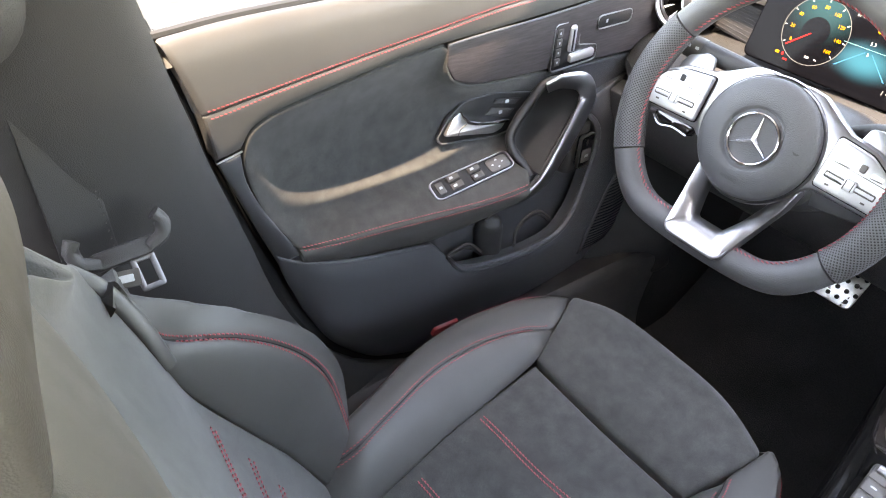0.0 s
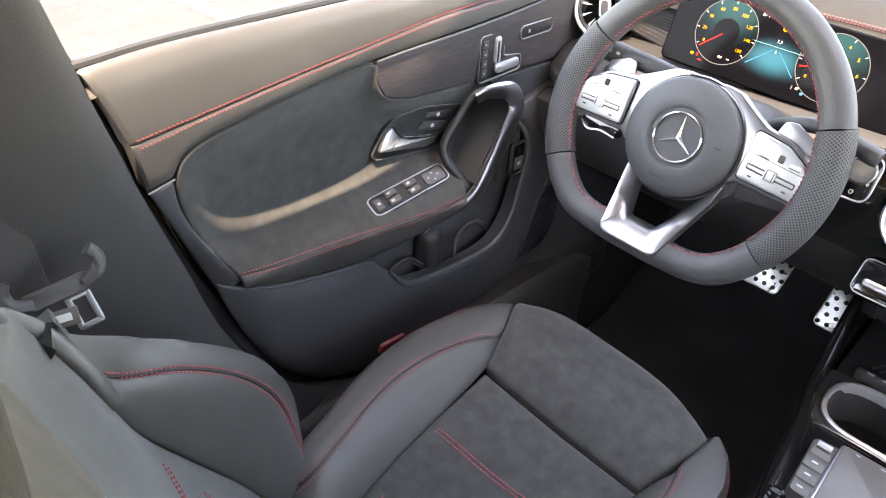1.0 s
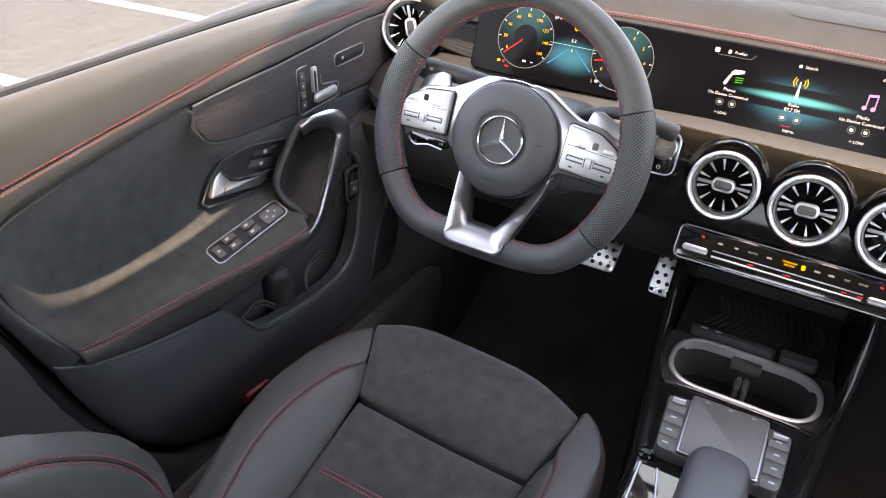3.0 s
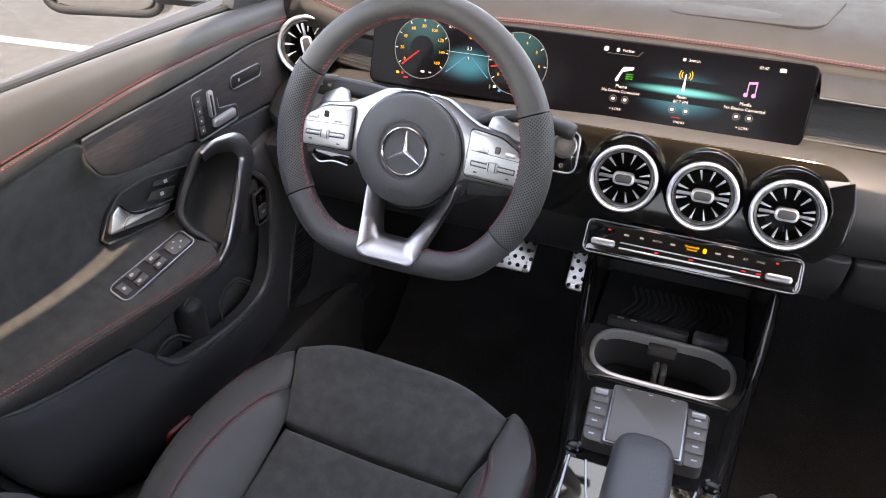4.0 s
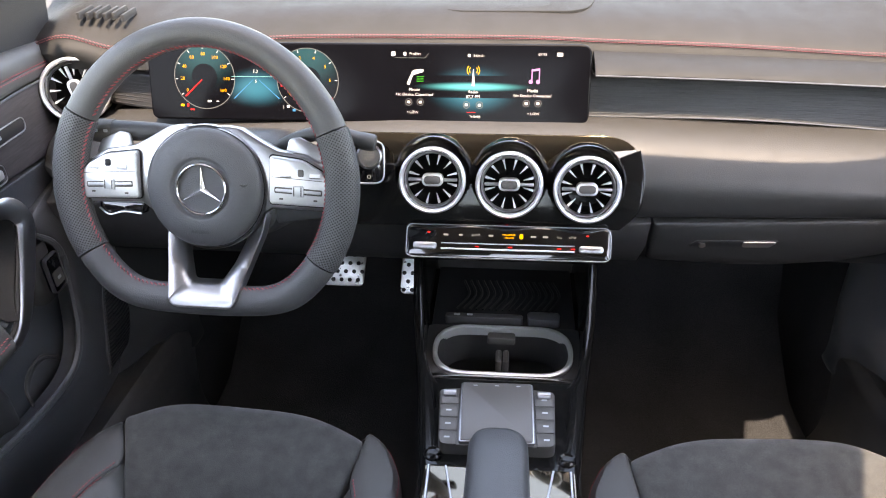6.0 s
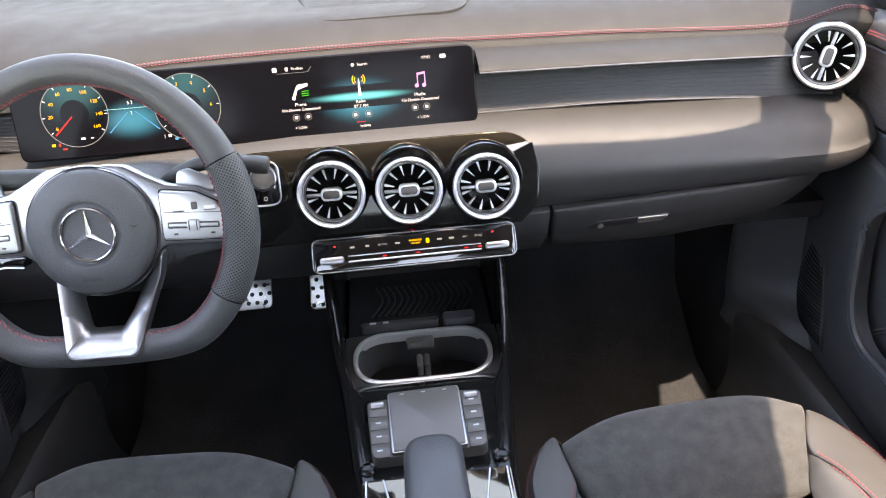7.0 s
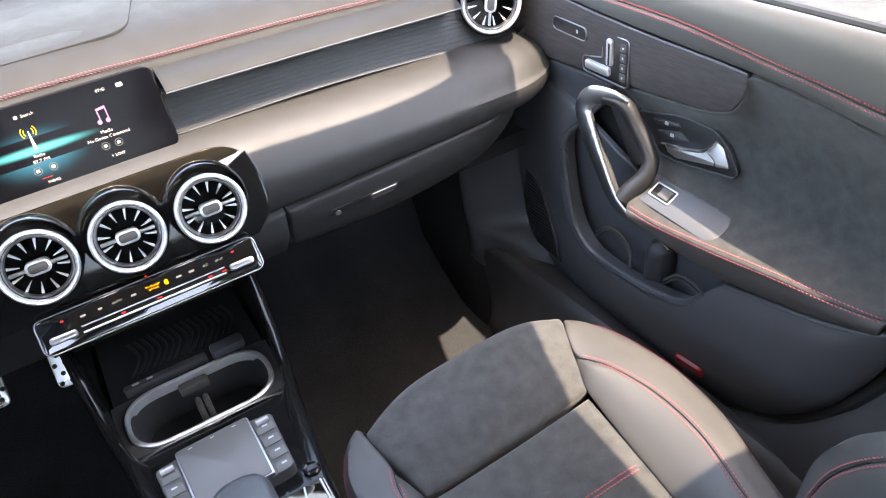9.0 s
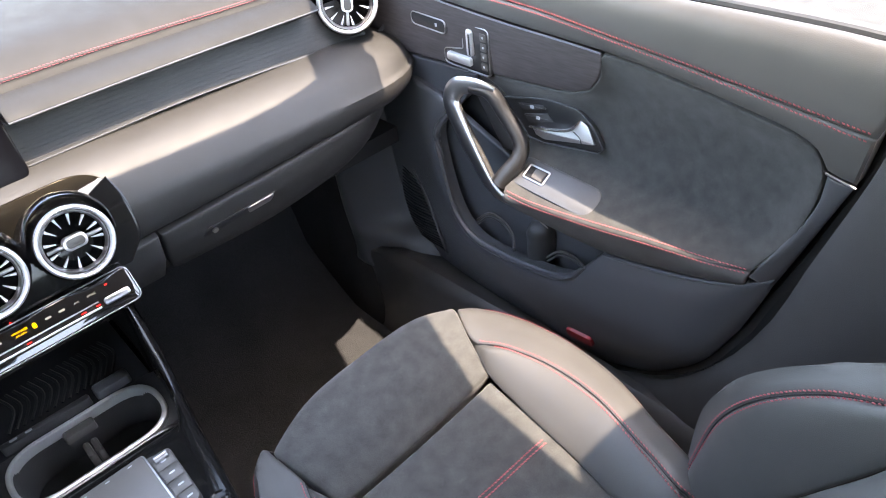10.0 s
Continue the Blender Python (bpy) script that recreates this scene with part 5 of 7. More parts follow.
def seat(s, name, label, dx, dy):
    st = thing(name, label, "car seat", "front seats")

    def c(*pts):
        return [(s * (x + dx), y + dy, z) for x, y, z in pts]

    def mids(p, q, lift):
        """The line midway between two lines, raised a little."""
        return [tuple((np.array(u) + np.array(v)) / 2 + np.array([0, 0, lift])) for u, v in zip(p, q)]

    up = (0, 0, 1)
    fp = Patch([c((0.193, -0.493, 0.366), (0.31, -0.487, 0.362), (0.447, -0.483, 0.372)), c((0.178, -0.44, 0.385), (0.315, -0.432, 0.387), (0.461, -0.432, 0.394)),
                c((0.169, -0.392, 0.388), (0.25, -0.364, 0.391), (0.335, -0.356, 0.393), (0.42, -0.362, 0.400), (0.480, -0.384, 0.404)),
                c((0.170, -0.380, 0.372), (0.25, -0.349, 0.372), (0.335, -0.342, 0.374), (0.42, -0.350, 0.380), (0.480, -0.376, 0.388)), c((0.18, -0.378, 0.30), (0.32, -0.342, 0.30), (0.47, -0.378, 0.31))],
               up, 26, 22, 0.005, 0.005, 0.008, 0.05)
    part("thigh_cushion", fp.mesh(), SUEDE, st, "dark suede thigh cushion")
    rp = Patch([c((0.194, -0.498, 0.364), (0.31, -0.492, 0.360), (0.441, -0.488, 0.367)), c((0.196, -0.65, 0.348), (0.31, -0.655, 0.338), (0.434, -0.65, 0.351)),
                c((0.218, -0.80, 0.337), (0.31, -0.80, 0.324), (0.411, -0.80, 0.340)), c((0.235, -0.93, 0.325), (0.31, -0.93, 0.315), (0.385, -0.93, 0.325))], up, 26, 24, 0.008, 0.0045, 0.009, 0.05)
    part("seat_cushion", rp.mesh(), SUEDE, st, "dark suede seat cushion with red stitch lines")
    for v in (0.24, 0.49):
        for d in (-0.0065, 0.0065):
            P, N = rp.line([(0.94 if v < 0.4 else 0.90, v + d), (0.52, v + d - 0.012), (0.10, v + d - 0.03)], 70)
            stitches("stitching", P, N, st, pitch=0.005, length=0.0042, width=0.0016)
    # outer bolster: the piece along the cushion, and the one that wraps round the front corner
    ob_in = c((0.462, -0.424, 0.370), (0.448, -0.462, 0.380), (0.441, -0.490, 0.371), (0.434, -0.57, 0.361), (0.428, -0.65, 0.353), (0.414, -0.74, 0.346), (0.410, -0.80, 0.335), (0.440, -0.93, 0.310))
    ob_cr = c((0.470, -0.428, 0.376), (0.472, -0.468, 0.396), (0.483, -0.500, 0.400), (0.491, -0.56, 0.403), (0.486, -0.64, 0.403), (0.461, -0.73, 0.401), (0.454, -0.785, 0.388), (0.500, -0.90, 0.320))
    b_in = c((0.489, -0.374, 0.388), (0.473, -0.405, 0.392), (0.462, -0.442, 0.393), (0.477, -0.480, 0.399), (0.491, -0.55, 0.403), (0.488, -0.63, 0.404), (0.464, -0.72, 0.402), (0.456, -0.785, 0.389), (0.502, -0.90, 0.321))
    b_out = c((0.496, -0.370, 0.376), (0.518, -0.388, 0.376), (0.537, -0.427, 0.377), (0.548, -0.477, 0.378), (0.553, -0.54, 0.378), (0.542, -0.62, 0.380), (0.516, -0.70, 0.382), (0.500, -0.785, 0.375), (0.530, -0.90, 0.315))
    b_low = c((0.494, -0.370, 0.31), (0.525, -0.392, 0.29), (0.552, -0.43, 0.28), (0.564, -0.48, 0.27), (0.570, -0.54, 0.27), (0.562, -0.62, 0.27), (0.545, -0.70, 0.27), (0.53, -0.79, 0.27), (0.52, -0.93, 0.27))
    a = Patch([ob_in, mids(ob_in, ob_cr, 0.007), ob_cr], up, 30, 8, 0.001, 0.003, 0.005, 0.03, even=True)
    b = Patch([b_in, mids(b_in, b_out, 0.007), b_out, b_low], (s * 0.6, 0, 1), 44, 16, 0.001, 0.003, 0.005, 0.03, even=True)
    part("outer_bolster", a.mesh(), LEATHER, st, "black leather side bolster")
    part("outer_bolster", b.mesh(), LEATHER, st)
    double_stitch(a, [(0.15, 0.945), (0.5, 0.945), (0.99, 0.945)], b, [(0.26, 0.028), (0.5, 0.028), (0.99, 0.028)], st, 120)
    part("seam", tube(b.line([(0.27, 0.004), (0.5, 0.004), (0.99, 0.004)], 60, 0.0008)[0], 0.0007, 5), DARK, st)
    P, N = b.line([(0.01, 0.465), (0.25, 0.465), (0.5, 0.465), (0.99, 0.465)], 120)
    stitches("stitching", P, N, st)
    ib_in = c((0.170, -0.430, 0.366), (0.182, -0.470, 0.374), (0.192, -0.497, 0.366), (0.199, -0.58, 0.357), (0.205, -0.66, 0.350), (0.218, -0.80, 0.338), (0.232, -0.93, 0.33))
    ib_cr = c((0.166, -0.432, 0.370), (0.167, -0.476, 0.393), (0.162, -0.505, 0.397), (0.160, -0.58, 0.400), (0.164, -0.66, 0.400), (0.18, -0.80, 0.398), (0.19, -0.93, 0.39))
    b_in = c((0.168, -0.374, 0.386), (0.170, -0.41, 0.390), (0.173, -0.450, 0.392), (0.164, -0.49, 0.397), (0.160, -0.58, 0.401), (0.166, -0.68, 0.401), (0.18, -0.80, 0.399), (0.19, -0.93, 0.391))
    b_out = c((0.160, -0.368, 0.376), (0.143, -0.381, 0.376), (0.130, -0.402, 0.377), (0.117, -0.436, 0.378), (0.112, -0.50, 0.378), (0.116, -0.62, 0.378), (0.130, -0.80, 0.378), (0.14, -0.93, 0.37))
    b_low = c((0.162, -0.372, 0.30), (0.143, -0.385, 0.28), (0.130, -0.41, 0.27), (0.116, -0.44, 0.26), (0.112, -0.50, 0.26), (0.114, -0.62, 0.25), (0.125, -0.80, 0.25), (0.13, -0.93, 0.25))
    a = Patch([ib_in, mids(ib_in, ib_cr, 0.005), ib_cr], up, 24, 8, 0.001, 0.003, 0.005, 0.03, even=True)
    b = Patch([b_in, mids(b_in, b_out, 0.007), b_out, b_low], (-s * 0.6, 0, 1), 36, 14, 0.001, 0.003, 0.005, 0.03, even=True)
    part("inner_bolster", a.mesh(), LEATHER, st, "black leather side bolster")
    part("inner_bolster", b.mesh(), LEATHER, st)
    double_stitch(a, [(0.18, 0.90), (0.5, 0.90), (0.99, 0.90)], b, [(0.30, 0.04), (0.5, 0.04), (0.99, 0.04)], st, 90)
    part("seam", tube(b.line([(0.30, 0.004), (0.5, 0.004), (0.99, 0.004)], 60, 0.0008)[0], 0.0007, 5), DARK, st)
    P, N = b.line([(0.01, 0.46), (0.3, 0.46), (0.99, 0.46)], 90)
    stitches("stitching", P, N, st)
    part("seat_base", box(s * 0.33, -0.65, 0.19, 0.36, 0.50, 0.24, 0.02), PLASTIC, st, "dark plastic seat base")
    for side in (-0.15, 0.15):
        part("seat_rail", box(s * 0.33 + side, -0.66, 0.04, 0.04, 0.60, 0.06, 0.005), DARK, st)

    # backrest: suede middle, leather wings
    def back(x, z, fwd=0.0):
        return (s * (x + dx), -0.875 + dy - 0.36 * (z - 0.42) + fwd, z)

    mid = Patch([[back(0.215, 0.34, 0.02), back(0.31, 0.34, 0.0), back(0.450, 0.335, 0.049)], [back(0.215, 0.45, 0.020), back(0.32, 0.45, 0.0), back(0.450, 0.449, 0.041)], [back(0.20, 0.54, 0.018), back(0.32, 0.54, 0.0), back(0.449, 0.532, 0.026)],
                 [back(0.19, 0.62, 0.012), back(0.32, 0.612, -0.002), back(0.449, 0.609, 0.013)], [back(0.185, 0.69, 0.004), back(0.32, 0.68, -0.004), back(0.460, 0.678, 0.017)], [back(0.185, 0.76, -0.004), back(0.33, 0.745, -0.012), back(0.486, 0.744, 0.016)], [back(0.20, 0.86, -0.014), back(0.31, 0.83, -0.018), back(0.421, 0.784, 0.018)], [back(0.20, 0.93, -0.02), back(0.30, 0.90, -0.02), back(0.389, 0.823, 0.009)]],
                (0, 1, 0.3), 26, 38, 0.003, 0.003, 0.007, 0.05)
    part("backrest", mid.mesh(), SUEDE, st, "dark suede backrest with red stitch lines")
    upper = Patch([[back(0.185, 0.785, 0.006), back(0.262, 0.767, 0.0), back(0.310, 0.774, 0.0), back(0.344, 0.791, 0.0), back(0.366, 0.814, 0.0)], [back(0.185, 0.84, 0.010), back(0.265, 0.825, 0.006), back(0.315, 0.832, 0.004), back(0.352, 0.845, 0.002), back(0.377, 0.86, 0.0)], [back(0.19, 0.95, 0.0), back(0.26, 0.945, 0.0), back(0.31, 0.94, 0.0), back(0.35, 0.935, 0.0), back(0.385, 0.925, 0.0)]], (0, 1, 0.3), 22, 16, 0.003, 0.004, 0.010, 0.03)
    part("shoulder_panel", upper.mesh(), LEATHER, st, "smooth black leather shoulder panel")
    for k, v in enumerate((0.47, 0.37, 0.28, 0.19)):
        for d in (-0.007, 0.007):
            P, N = mid.line([(0.86 - 0.04 * k, v + d), (0.5, v - 0.03 + d), (0.15, v - 0.04 + d)], 60)
            stitches("stitching", P, N, st, length=0.0042, width=0.0016)
    w_in = [back(0.446, 0.335, 0.050), back(0.447, 0.449, 0.041), back(0.446, 0.532, 0.026), back(0.446, 0.609, 0.013), back(0.442, 0.660, 0.018), back(0.447, 0.688, 0.025)]
    w_cr = [back(0.480, 0.335, 0.098), back(0.484, 0.432, 0.116), back(0.483, 0.503, 0.124), back(0.480, 0.564, 0.111), back(0.476, 0.616, 0.078), back(0.466, 0.655, 0.036), back(0.450, 0.686, 0.027)]
    w_up = w_cr[:-1] + [back(0.456, 0.683, 0.026), back(0.475, 0.717, 0.024)]
    w_mid = [back(0.463, 0.335, 0.090), back(0.465, 0.44, 0.090), back(0.463, 0.51, 0.083), back(0.462, 0.58, 0.068), back(0.459, 0.635, 0.046), back(0.453, 0.664, 0.026), back(0.448, 0.687, 0.026)]
    w_out = [back(0.507, 0.324, 0.082), back(0.505, 0.412, 0.112), back(0.503, 0.487, 0.131), back(0.501, 0.543, 0.129), back(0.504, 0.604, 0.099), back(0.503, 0.652, 0.062), back(0.483, 0.710, 0.024)]
    w_back = [back(0.545, 0.33, -0.06), back(0.555, 0.45, -0.06), back(0.556, 0.57, -0.06), back(0.535, 0.65, -0.06), back(0.487, 0.716, -0.02)]
    a = Patch([w_in, w_mid, w_cr], (-s * 0.7, 0.7, 0.3), 36, 12, 0.002, 0.004, 0.008, 0.03)
    w_out.append(back(0.480, 0.728, 0.022))
    b = Patch([w_up, [tuple((np.array(p) + np.array(q)) / 2 + np.array([0, 0.006, 0.004])) for p, q in zip(w_up, w_out)], w_out, w_back], (s, 0.4, 0.2), 36, 16, 0.0, 0.003, 0.006, 0.03)
    part("backrest_wing", a.mesh(), LEATHER, st, "black leather backrest wing")
    part("backrest_wing", b.mesh(), LEATHER, st)
    double_stitch(a, [(0.12, 0.955), (0.5, 0.955), (0.90, 0.955)], b, [(0.12, 0.028), (0.5, 0.028), (0.90, 0.028)], st, 120)
    part("seam", tube(b.line([(0.10, 0.002), (0.5, 0.002), (0.92, 0.002)], 60, 0.0008)[0], 0.0008, 5), DARK, st)
    part("seam_roll", tube([back(0.446, 0.655, 0.017), back(0.450, 0.672, 0.019), back(0.457, 0.687, 0.021), back(0.467, 0.706, 0.020), back(0.479, 0.725, 0.016), back(0.486, 0.742, 0.006)], 0.0085, 10, 24), LEATHER, st)
    w_in = [back(0.211, 0.36, 0.012), back(0.211, 0.50, 0.018), back(0.196, 0.64, 0.018), back(0.183, 0.73, 0.012), back(0.19, 0.80, 0.0)]
    w_cr = [back(0.165, 0.36, 0.045), back(0.160, 0.48, 0.055), back(0.152, 0.62, 0.045), back(0.147, 0.73, 0.026), back(0.160, 0.80, 0.004)]
    w_out = [back(0.125, 0.36, 0.02), back(0.118, 0.48, 0.02), back(0.112, 0.62, 0.01), back(0.115, 0.73, -0.02), back(0.13, 0.80, -0.04)]
    w_back = [back(0.115, 0.36, -0.08), back(0.11, 0.48, -0.08), back(0.105, 0.62, -0.08), back(0.108, 0.73, -0.09), back(0.12, 0.80, -0.10)]
    a = Patch([w_in, w_cr, w_out, w_back], (-s, 0.5, 0.3), 26, 20, 0.003, 0.004, 0.008, 0.03)
    part("backrest_wing", a.mesh(), LEATHER, st)
    P = np.array([[back(x, z, -0.10 - 0.03 * math.sin(3.1 * (z - 0.3))) for x in np.linspace(0.13, 0.55, 8)] for z in np.linspace(0.34, 0.92, 8)])
    part("back_shell", slab(P, 0.02), PLASTIC, st)
    # shoulder and head restraint in one piece
    hr = Patch([[back(0.131, 0.957, 0.030), back(0.173, 0.945, 0.030), back(0.265, 0.911, 0.030), back(0.376, 0.873, 0.030), back(0.455, 0.852, 0.026)], [back(0.140, 1.00, 0.040), back(0.18, 0.99, 0.046), back(0.27, 0.96, 0.048), back(0.37, 0.93, 0.040), back(0.44, 0.91, 0.02)],
                [back(0.165, 1.06, 0.03), back(0.20, 1.06, 0.04), back(0.28, 1.05, 0.04), back(0.36, 1.03, 0.03), back(0.42, 1.0, 0.0)], [back(0.22, 1.13, -0.03), back(0.25, 1.135, -0.03), back(0.29, 1.13, -0.03), back(0.34, 1.12, -0.03), back(0.38, 1.10, -0.03)]], (0, 1, 0.3), 24, 22, 0.0, 0.006, 0.014, 0.06)
    part("head_restraint", hr.mesh(), LEATHER, st, "black leather integrated head restraint")
    return st


seat(-1, "driver_seat", "black leather and suede driver seat with red stitching", 0.004, 0.003)
seat(1, "passenger_seat", "black leather and suede passenger seat, partly sunlit", -0.010, -0.006)


# ---- doors ----
def door(s, name, label):
    d = thing(name, label, "car door", "front doors")
    inward = (-s, 0, 0)

    def c(*pts):
        return [(s * x, y, z) for x, y, z in pts]

    # structural sheet with its curved rear edge
    rows = []
    for z, y0, y1, x in ((0.14, -0.40, 0.16, 0.728), (0.17, -0.48, 0.16, 0.728), (0.21, -0.56, 0.16, 0.728), (0.27, -0.625, 0.16, 0.728), (0.32, -0.655, 0.16, 0.728), (0.45, -0.71, 0.16, 0.728), (0.55, -0.742, 0.16, 0.728), (0.65, -0.772, 0.12, 0.729), (0.72, -0.785, 0.06, 0.730), (0.79, -0.80, 0.02, 0.731)):
        rows.append([(s * x, y, z) for y in np.linspace(y0, y1, 10)])
    part("door_shell", slab(np.array(rows), 0.03 * (1 if s > 0 else -1)), DARK, d, "dark inner door shell")
    # upper pad
    belt = c((0.722, -0.818, 0.784), (0.723, -0.70, 0.788), (0.722, -0.40, 0.781), (0.718, -0.14, 0.774), (0.710, 0.02, 0.762))
    top = c((0.712, -0.815, 0.799), (0.713, -0.70, 0.803), (0.711, -0.40, 0.797), (0.706, -0.14, 0.789), (0.700, 0.02, 0.776))
    face = c((0.698, -0.808, 0.780), (0.698, -0.70, 0.785), (0.695, -0.40, 0.787), (0.687, -0.14, 0.780), (0.682, 0.02, 0.768))
    seam = c((0.690, -0.789, 0.717), (0.690, -0.700, 0.7255), (0.690, -0.60, 0.735), (0.689, -0.485, 0.745), (0.687, -0.35, 0.757), (0.682, -0.20, 0.760), (0.678, -0.09, 0.758), (0.674, 0.02, 0.752))
    up = Patch([belt, top, face, seam], inward, 40, 14, 0, 0.003, 0.006, 0.02)
    part("upper_pad", up.mesh(), LEATHER, d, "black leather upper door pad")
    low = c((0.690, -0.782, 0.662), (0.690, -0.752, 0.668), (0.690, -0.742, 0.685), (0.690, -0.713, 0.699), (0.690, -0.664, 0.707), (0.690, -0.61, 0.714), (0.690, -0.535, 0.722), (0.690, -0.464, 0.726), (0.688, -0.409, 0.728), (0.684, -0.314, 0.732), (0.680, -0.208, 0.738), (0.678, -0.12, 0.742), (0.676, 0.02, 0.736))
    band = Patch([seam, low], inward, 44, 6, 0.001, 0.003, 0.004, 0.02)
    part("seam_band", band.mesh(), LEATHER, d)
    double_stitch(up, [(0.01, 0.965), (0.5, 0.965), (0.99, 0.965)], band, [(0.01, 0.08), (0.3, 0.12), (0.99, 0.14)], d, 150)
    rear = Patch([c((0.692, -0.781, 0.657), (0.694, -0.757, 0.585), (0.694, -0.735, 0.520), (0.690, -0.724, 0.488)), c((0.690, -0.754, 0.662), (0.689, -0.751, 0.620), (0.684, -0.736, 0.575), (0.675, -0.716, 0.535), (0.670, -0.702, 0.508))], inward, 16, 6, 0.0015, 0.002, 0.003, 0.014)
    part("rear_panel", rear.mesh(), PLASTIC_BLUE, d)
    part("seam_line", tube(c((0.6885, -0.784, 0.660), (0.6885, -0.752, 0.666)), 0.0012, 5, 5), SATIN, d, "thin silver line at the door edge")
    # wood trim
    wtop = c((0.690, -0.464, 0.721), (0.688, -0.409, 0.724), (0.684, -0.314, 0.727), (0.680, -0.208, 0.733), (0.678, -0.12, 0.738), (0.676, 0.04, 0.731))
    wood = Patch([wtop, c((0.690, -0.462, 0.695), (0.688, -0.405, 0.690), (0.684, -0.31, 0.687), (0.681, -0.208, 0.686), (0.679, -0.12, 0.686), (0.676, 0.04, 0.682)),
                  c((0.691, -0.448, 0.670), (0.690, -0.408, 0.656), (0.687, -0.31, 0.648), (0.684, -0.208, 0.641), (0.680, -0.12, 0.637), (0.678, 0.04, 0.632))], inward, 34, 12, 0.0005, 0.0012, 0.003, 0.012, even=True)
    part("wood_trim", wood.mesh(), WOOD, d, "dark open-pore wood trim panel")
    part("wood_edge", tube([(p[0] - s * 0.001, p[1], p[2] + 0.002) for p in wtop], 0.0016, 6, 30), PLASTIC_BLUE, d, "satin edge along the wood trim")
    # suede panel flowing down into the armrest
    edge = c((0.668, -0.704, 0.518), (0.656, -0.654, 0.516), (0.645, -0.578, 0.513), (0.634, -0.495, 0.507), (0.622, -0.402, 0.504), (0.616, -0.352, 0.509))
    suede = Patch([c((0.690, -0.750, 0.660), (0.690, -0.740, 0.682), (0.690, -0.713, 0.695), (0.690, -0.664, 0.703), (0.690, -0.61, 0.710), (0.690, -0.535, 0.718), (0.690, -0.467, 0.720), (0.691, -0.4635, 0.695), (0.691, -0.449, 0.669), (0.690, -0.41, 0.654), (0.688, -0.34, 0.646), (0.686, -0.25, 0.639)),
                   c((0.690, -0.747, 0.622), (0.708, -0.70, 0.640), (0.718, -0.60, 0.645), (0.719, -0.48, 0.636), (0.711, -0.38, 0.612), (0.700, -0.29, 0.604)),
                   c((0.685, -0.733, 0.570), (0.706, -0.69, 0.564), (0.717, -0.60, 0.558), (0.717, -0.48, 0.552), (0.705, -0.38, 0.555), (0.695, -0.32, 0.550)),
                   c((0.676, -0.715, 0.540), (0.690, -0.67, 0.536), (0.692, -0.58, 0.534), (0.684, -0.48, 0.531), (0.658, -0.38, 0.527), (0.648, -0.335, 0.530)), edge], inward, 40, 26, 0.0, 0.0015, 0.004, 0.012)
    part("suede_panel", suede.mesh(), SUEDE, d, "dark suede door panel and armrest top")
    side = c((0.670, -0.700, 0.494), (0.665, -0.650, 0.480), (0.662, -0.578, 0.462), (0.655, -0.495, 0.452), (0.636, -0.405, 0.470), (0.618, -0.356, 0.492))
    under = c((0.690, -0.700, 0.485), (0.690, -0.650, 0.470), (0.690, -0.578, 0.455), (0.690, -0.495, 0.450), (0.680, -0.405, 0.468), (0.660, -0.356, 0.492))
    arm = Patch([edge, c(*[(abs(p[0]) * 0.5 + abs(q[0]) * 0.5 - 0.005, (p[1] + q[1]) / 2, (p[2] + q[2]) / 2) for p, q in zip(edge, side)]), side, under], inward, 30, 14, 0, 0.003, 0.005, 0.012, even=True)
    part("armrest", arm.mesh(), LEATHER, d, "black leather armrest front with red double stitching")
    double_stitch(suede, [(0.02, 0.975), (0.5, 0.975), (0.99, 0.975)], arm, [(0.02, 0.04), (0.5, 0.035), (0.99, 0.04)], d, 120)
    # lower panel: its top edge runs along the armrest and dips round the pocket
    rim = c((0.684, -0.728, 0.505), (0.669, -0.690, 0.490), (0.666, -0.650, 0.475), (0.663, -0.596, 0.461), (0.660, -0.535, 0.449), (0.658, -0.500, 0.442), (0.656, -0.470, 0.408), (0.655, -0.438, 0.371), (0.654, -0.380, 0.353), (0.654, -0.300, 0.342), (0.656, -0.228, 0.343), (0.660, -0.185, 0.372), (0.664, -0.163, 0.425), (0.668, -0.148, 0.489), (0.672, -0.152, 0.525), (0.678, -0.175, 0.553))
    shoulder = c((0.690, -0.722, 0.475), (0.672, -0.684, 0.450), (0.662, -0.640, 0.430), (0.658, -0.585, 0.415), (0.655, -0.530, 0.400), (0.653, -0.490, 0.380), (0.652, -0.455, 0.352), (0.651, -0.420, 0.335), (0.650, -0.370, 0.326), (0.650, -0.290, 0.317), (0.652, -0.208, 0.318), (0.657, -0.163, 0.350), (0.661, -0.138, 0.418), (0.665, -0.122, 0.489), (0.669, -0.130, 0.535), (0.676, -0.160, 0.577))
    waist = c((0.698, -0.700, 0.41), (0.686, -0.660, 0.35), (0.678, -0.615, 0.31), (0.672, -0.56, 0.285), (0.668, -0.51, 0.27), (0.665, -0.47, 0.26), (0.664, -0.43, 0.25), (0.663, -0.39, 0.243), (0.663, -0.33, 0.237), (0.664, -0.25, 0.232), (0.667, -0.16, 0.235), (0.672, -0.09, 0.27), (0.678, -0.045, 0.35), (0.682, -0.02, 0.44), (0.684, -0.005, 0.52), (0.684, 0.0, 0.60))
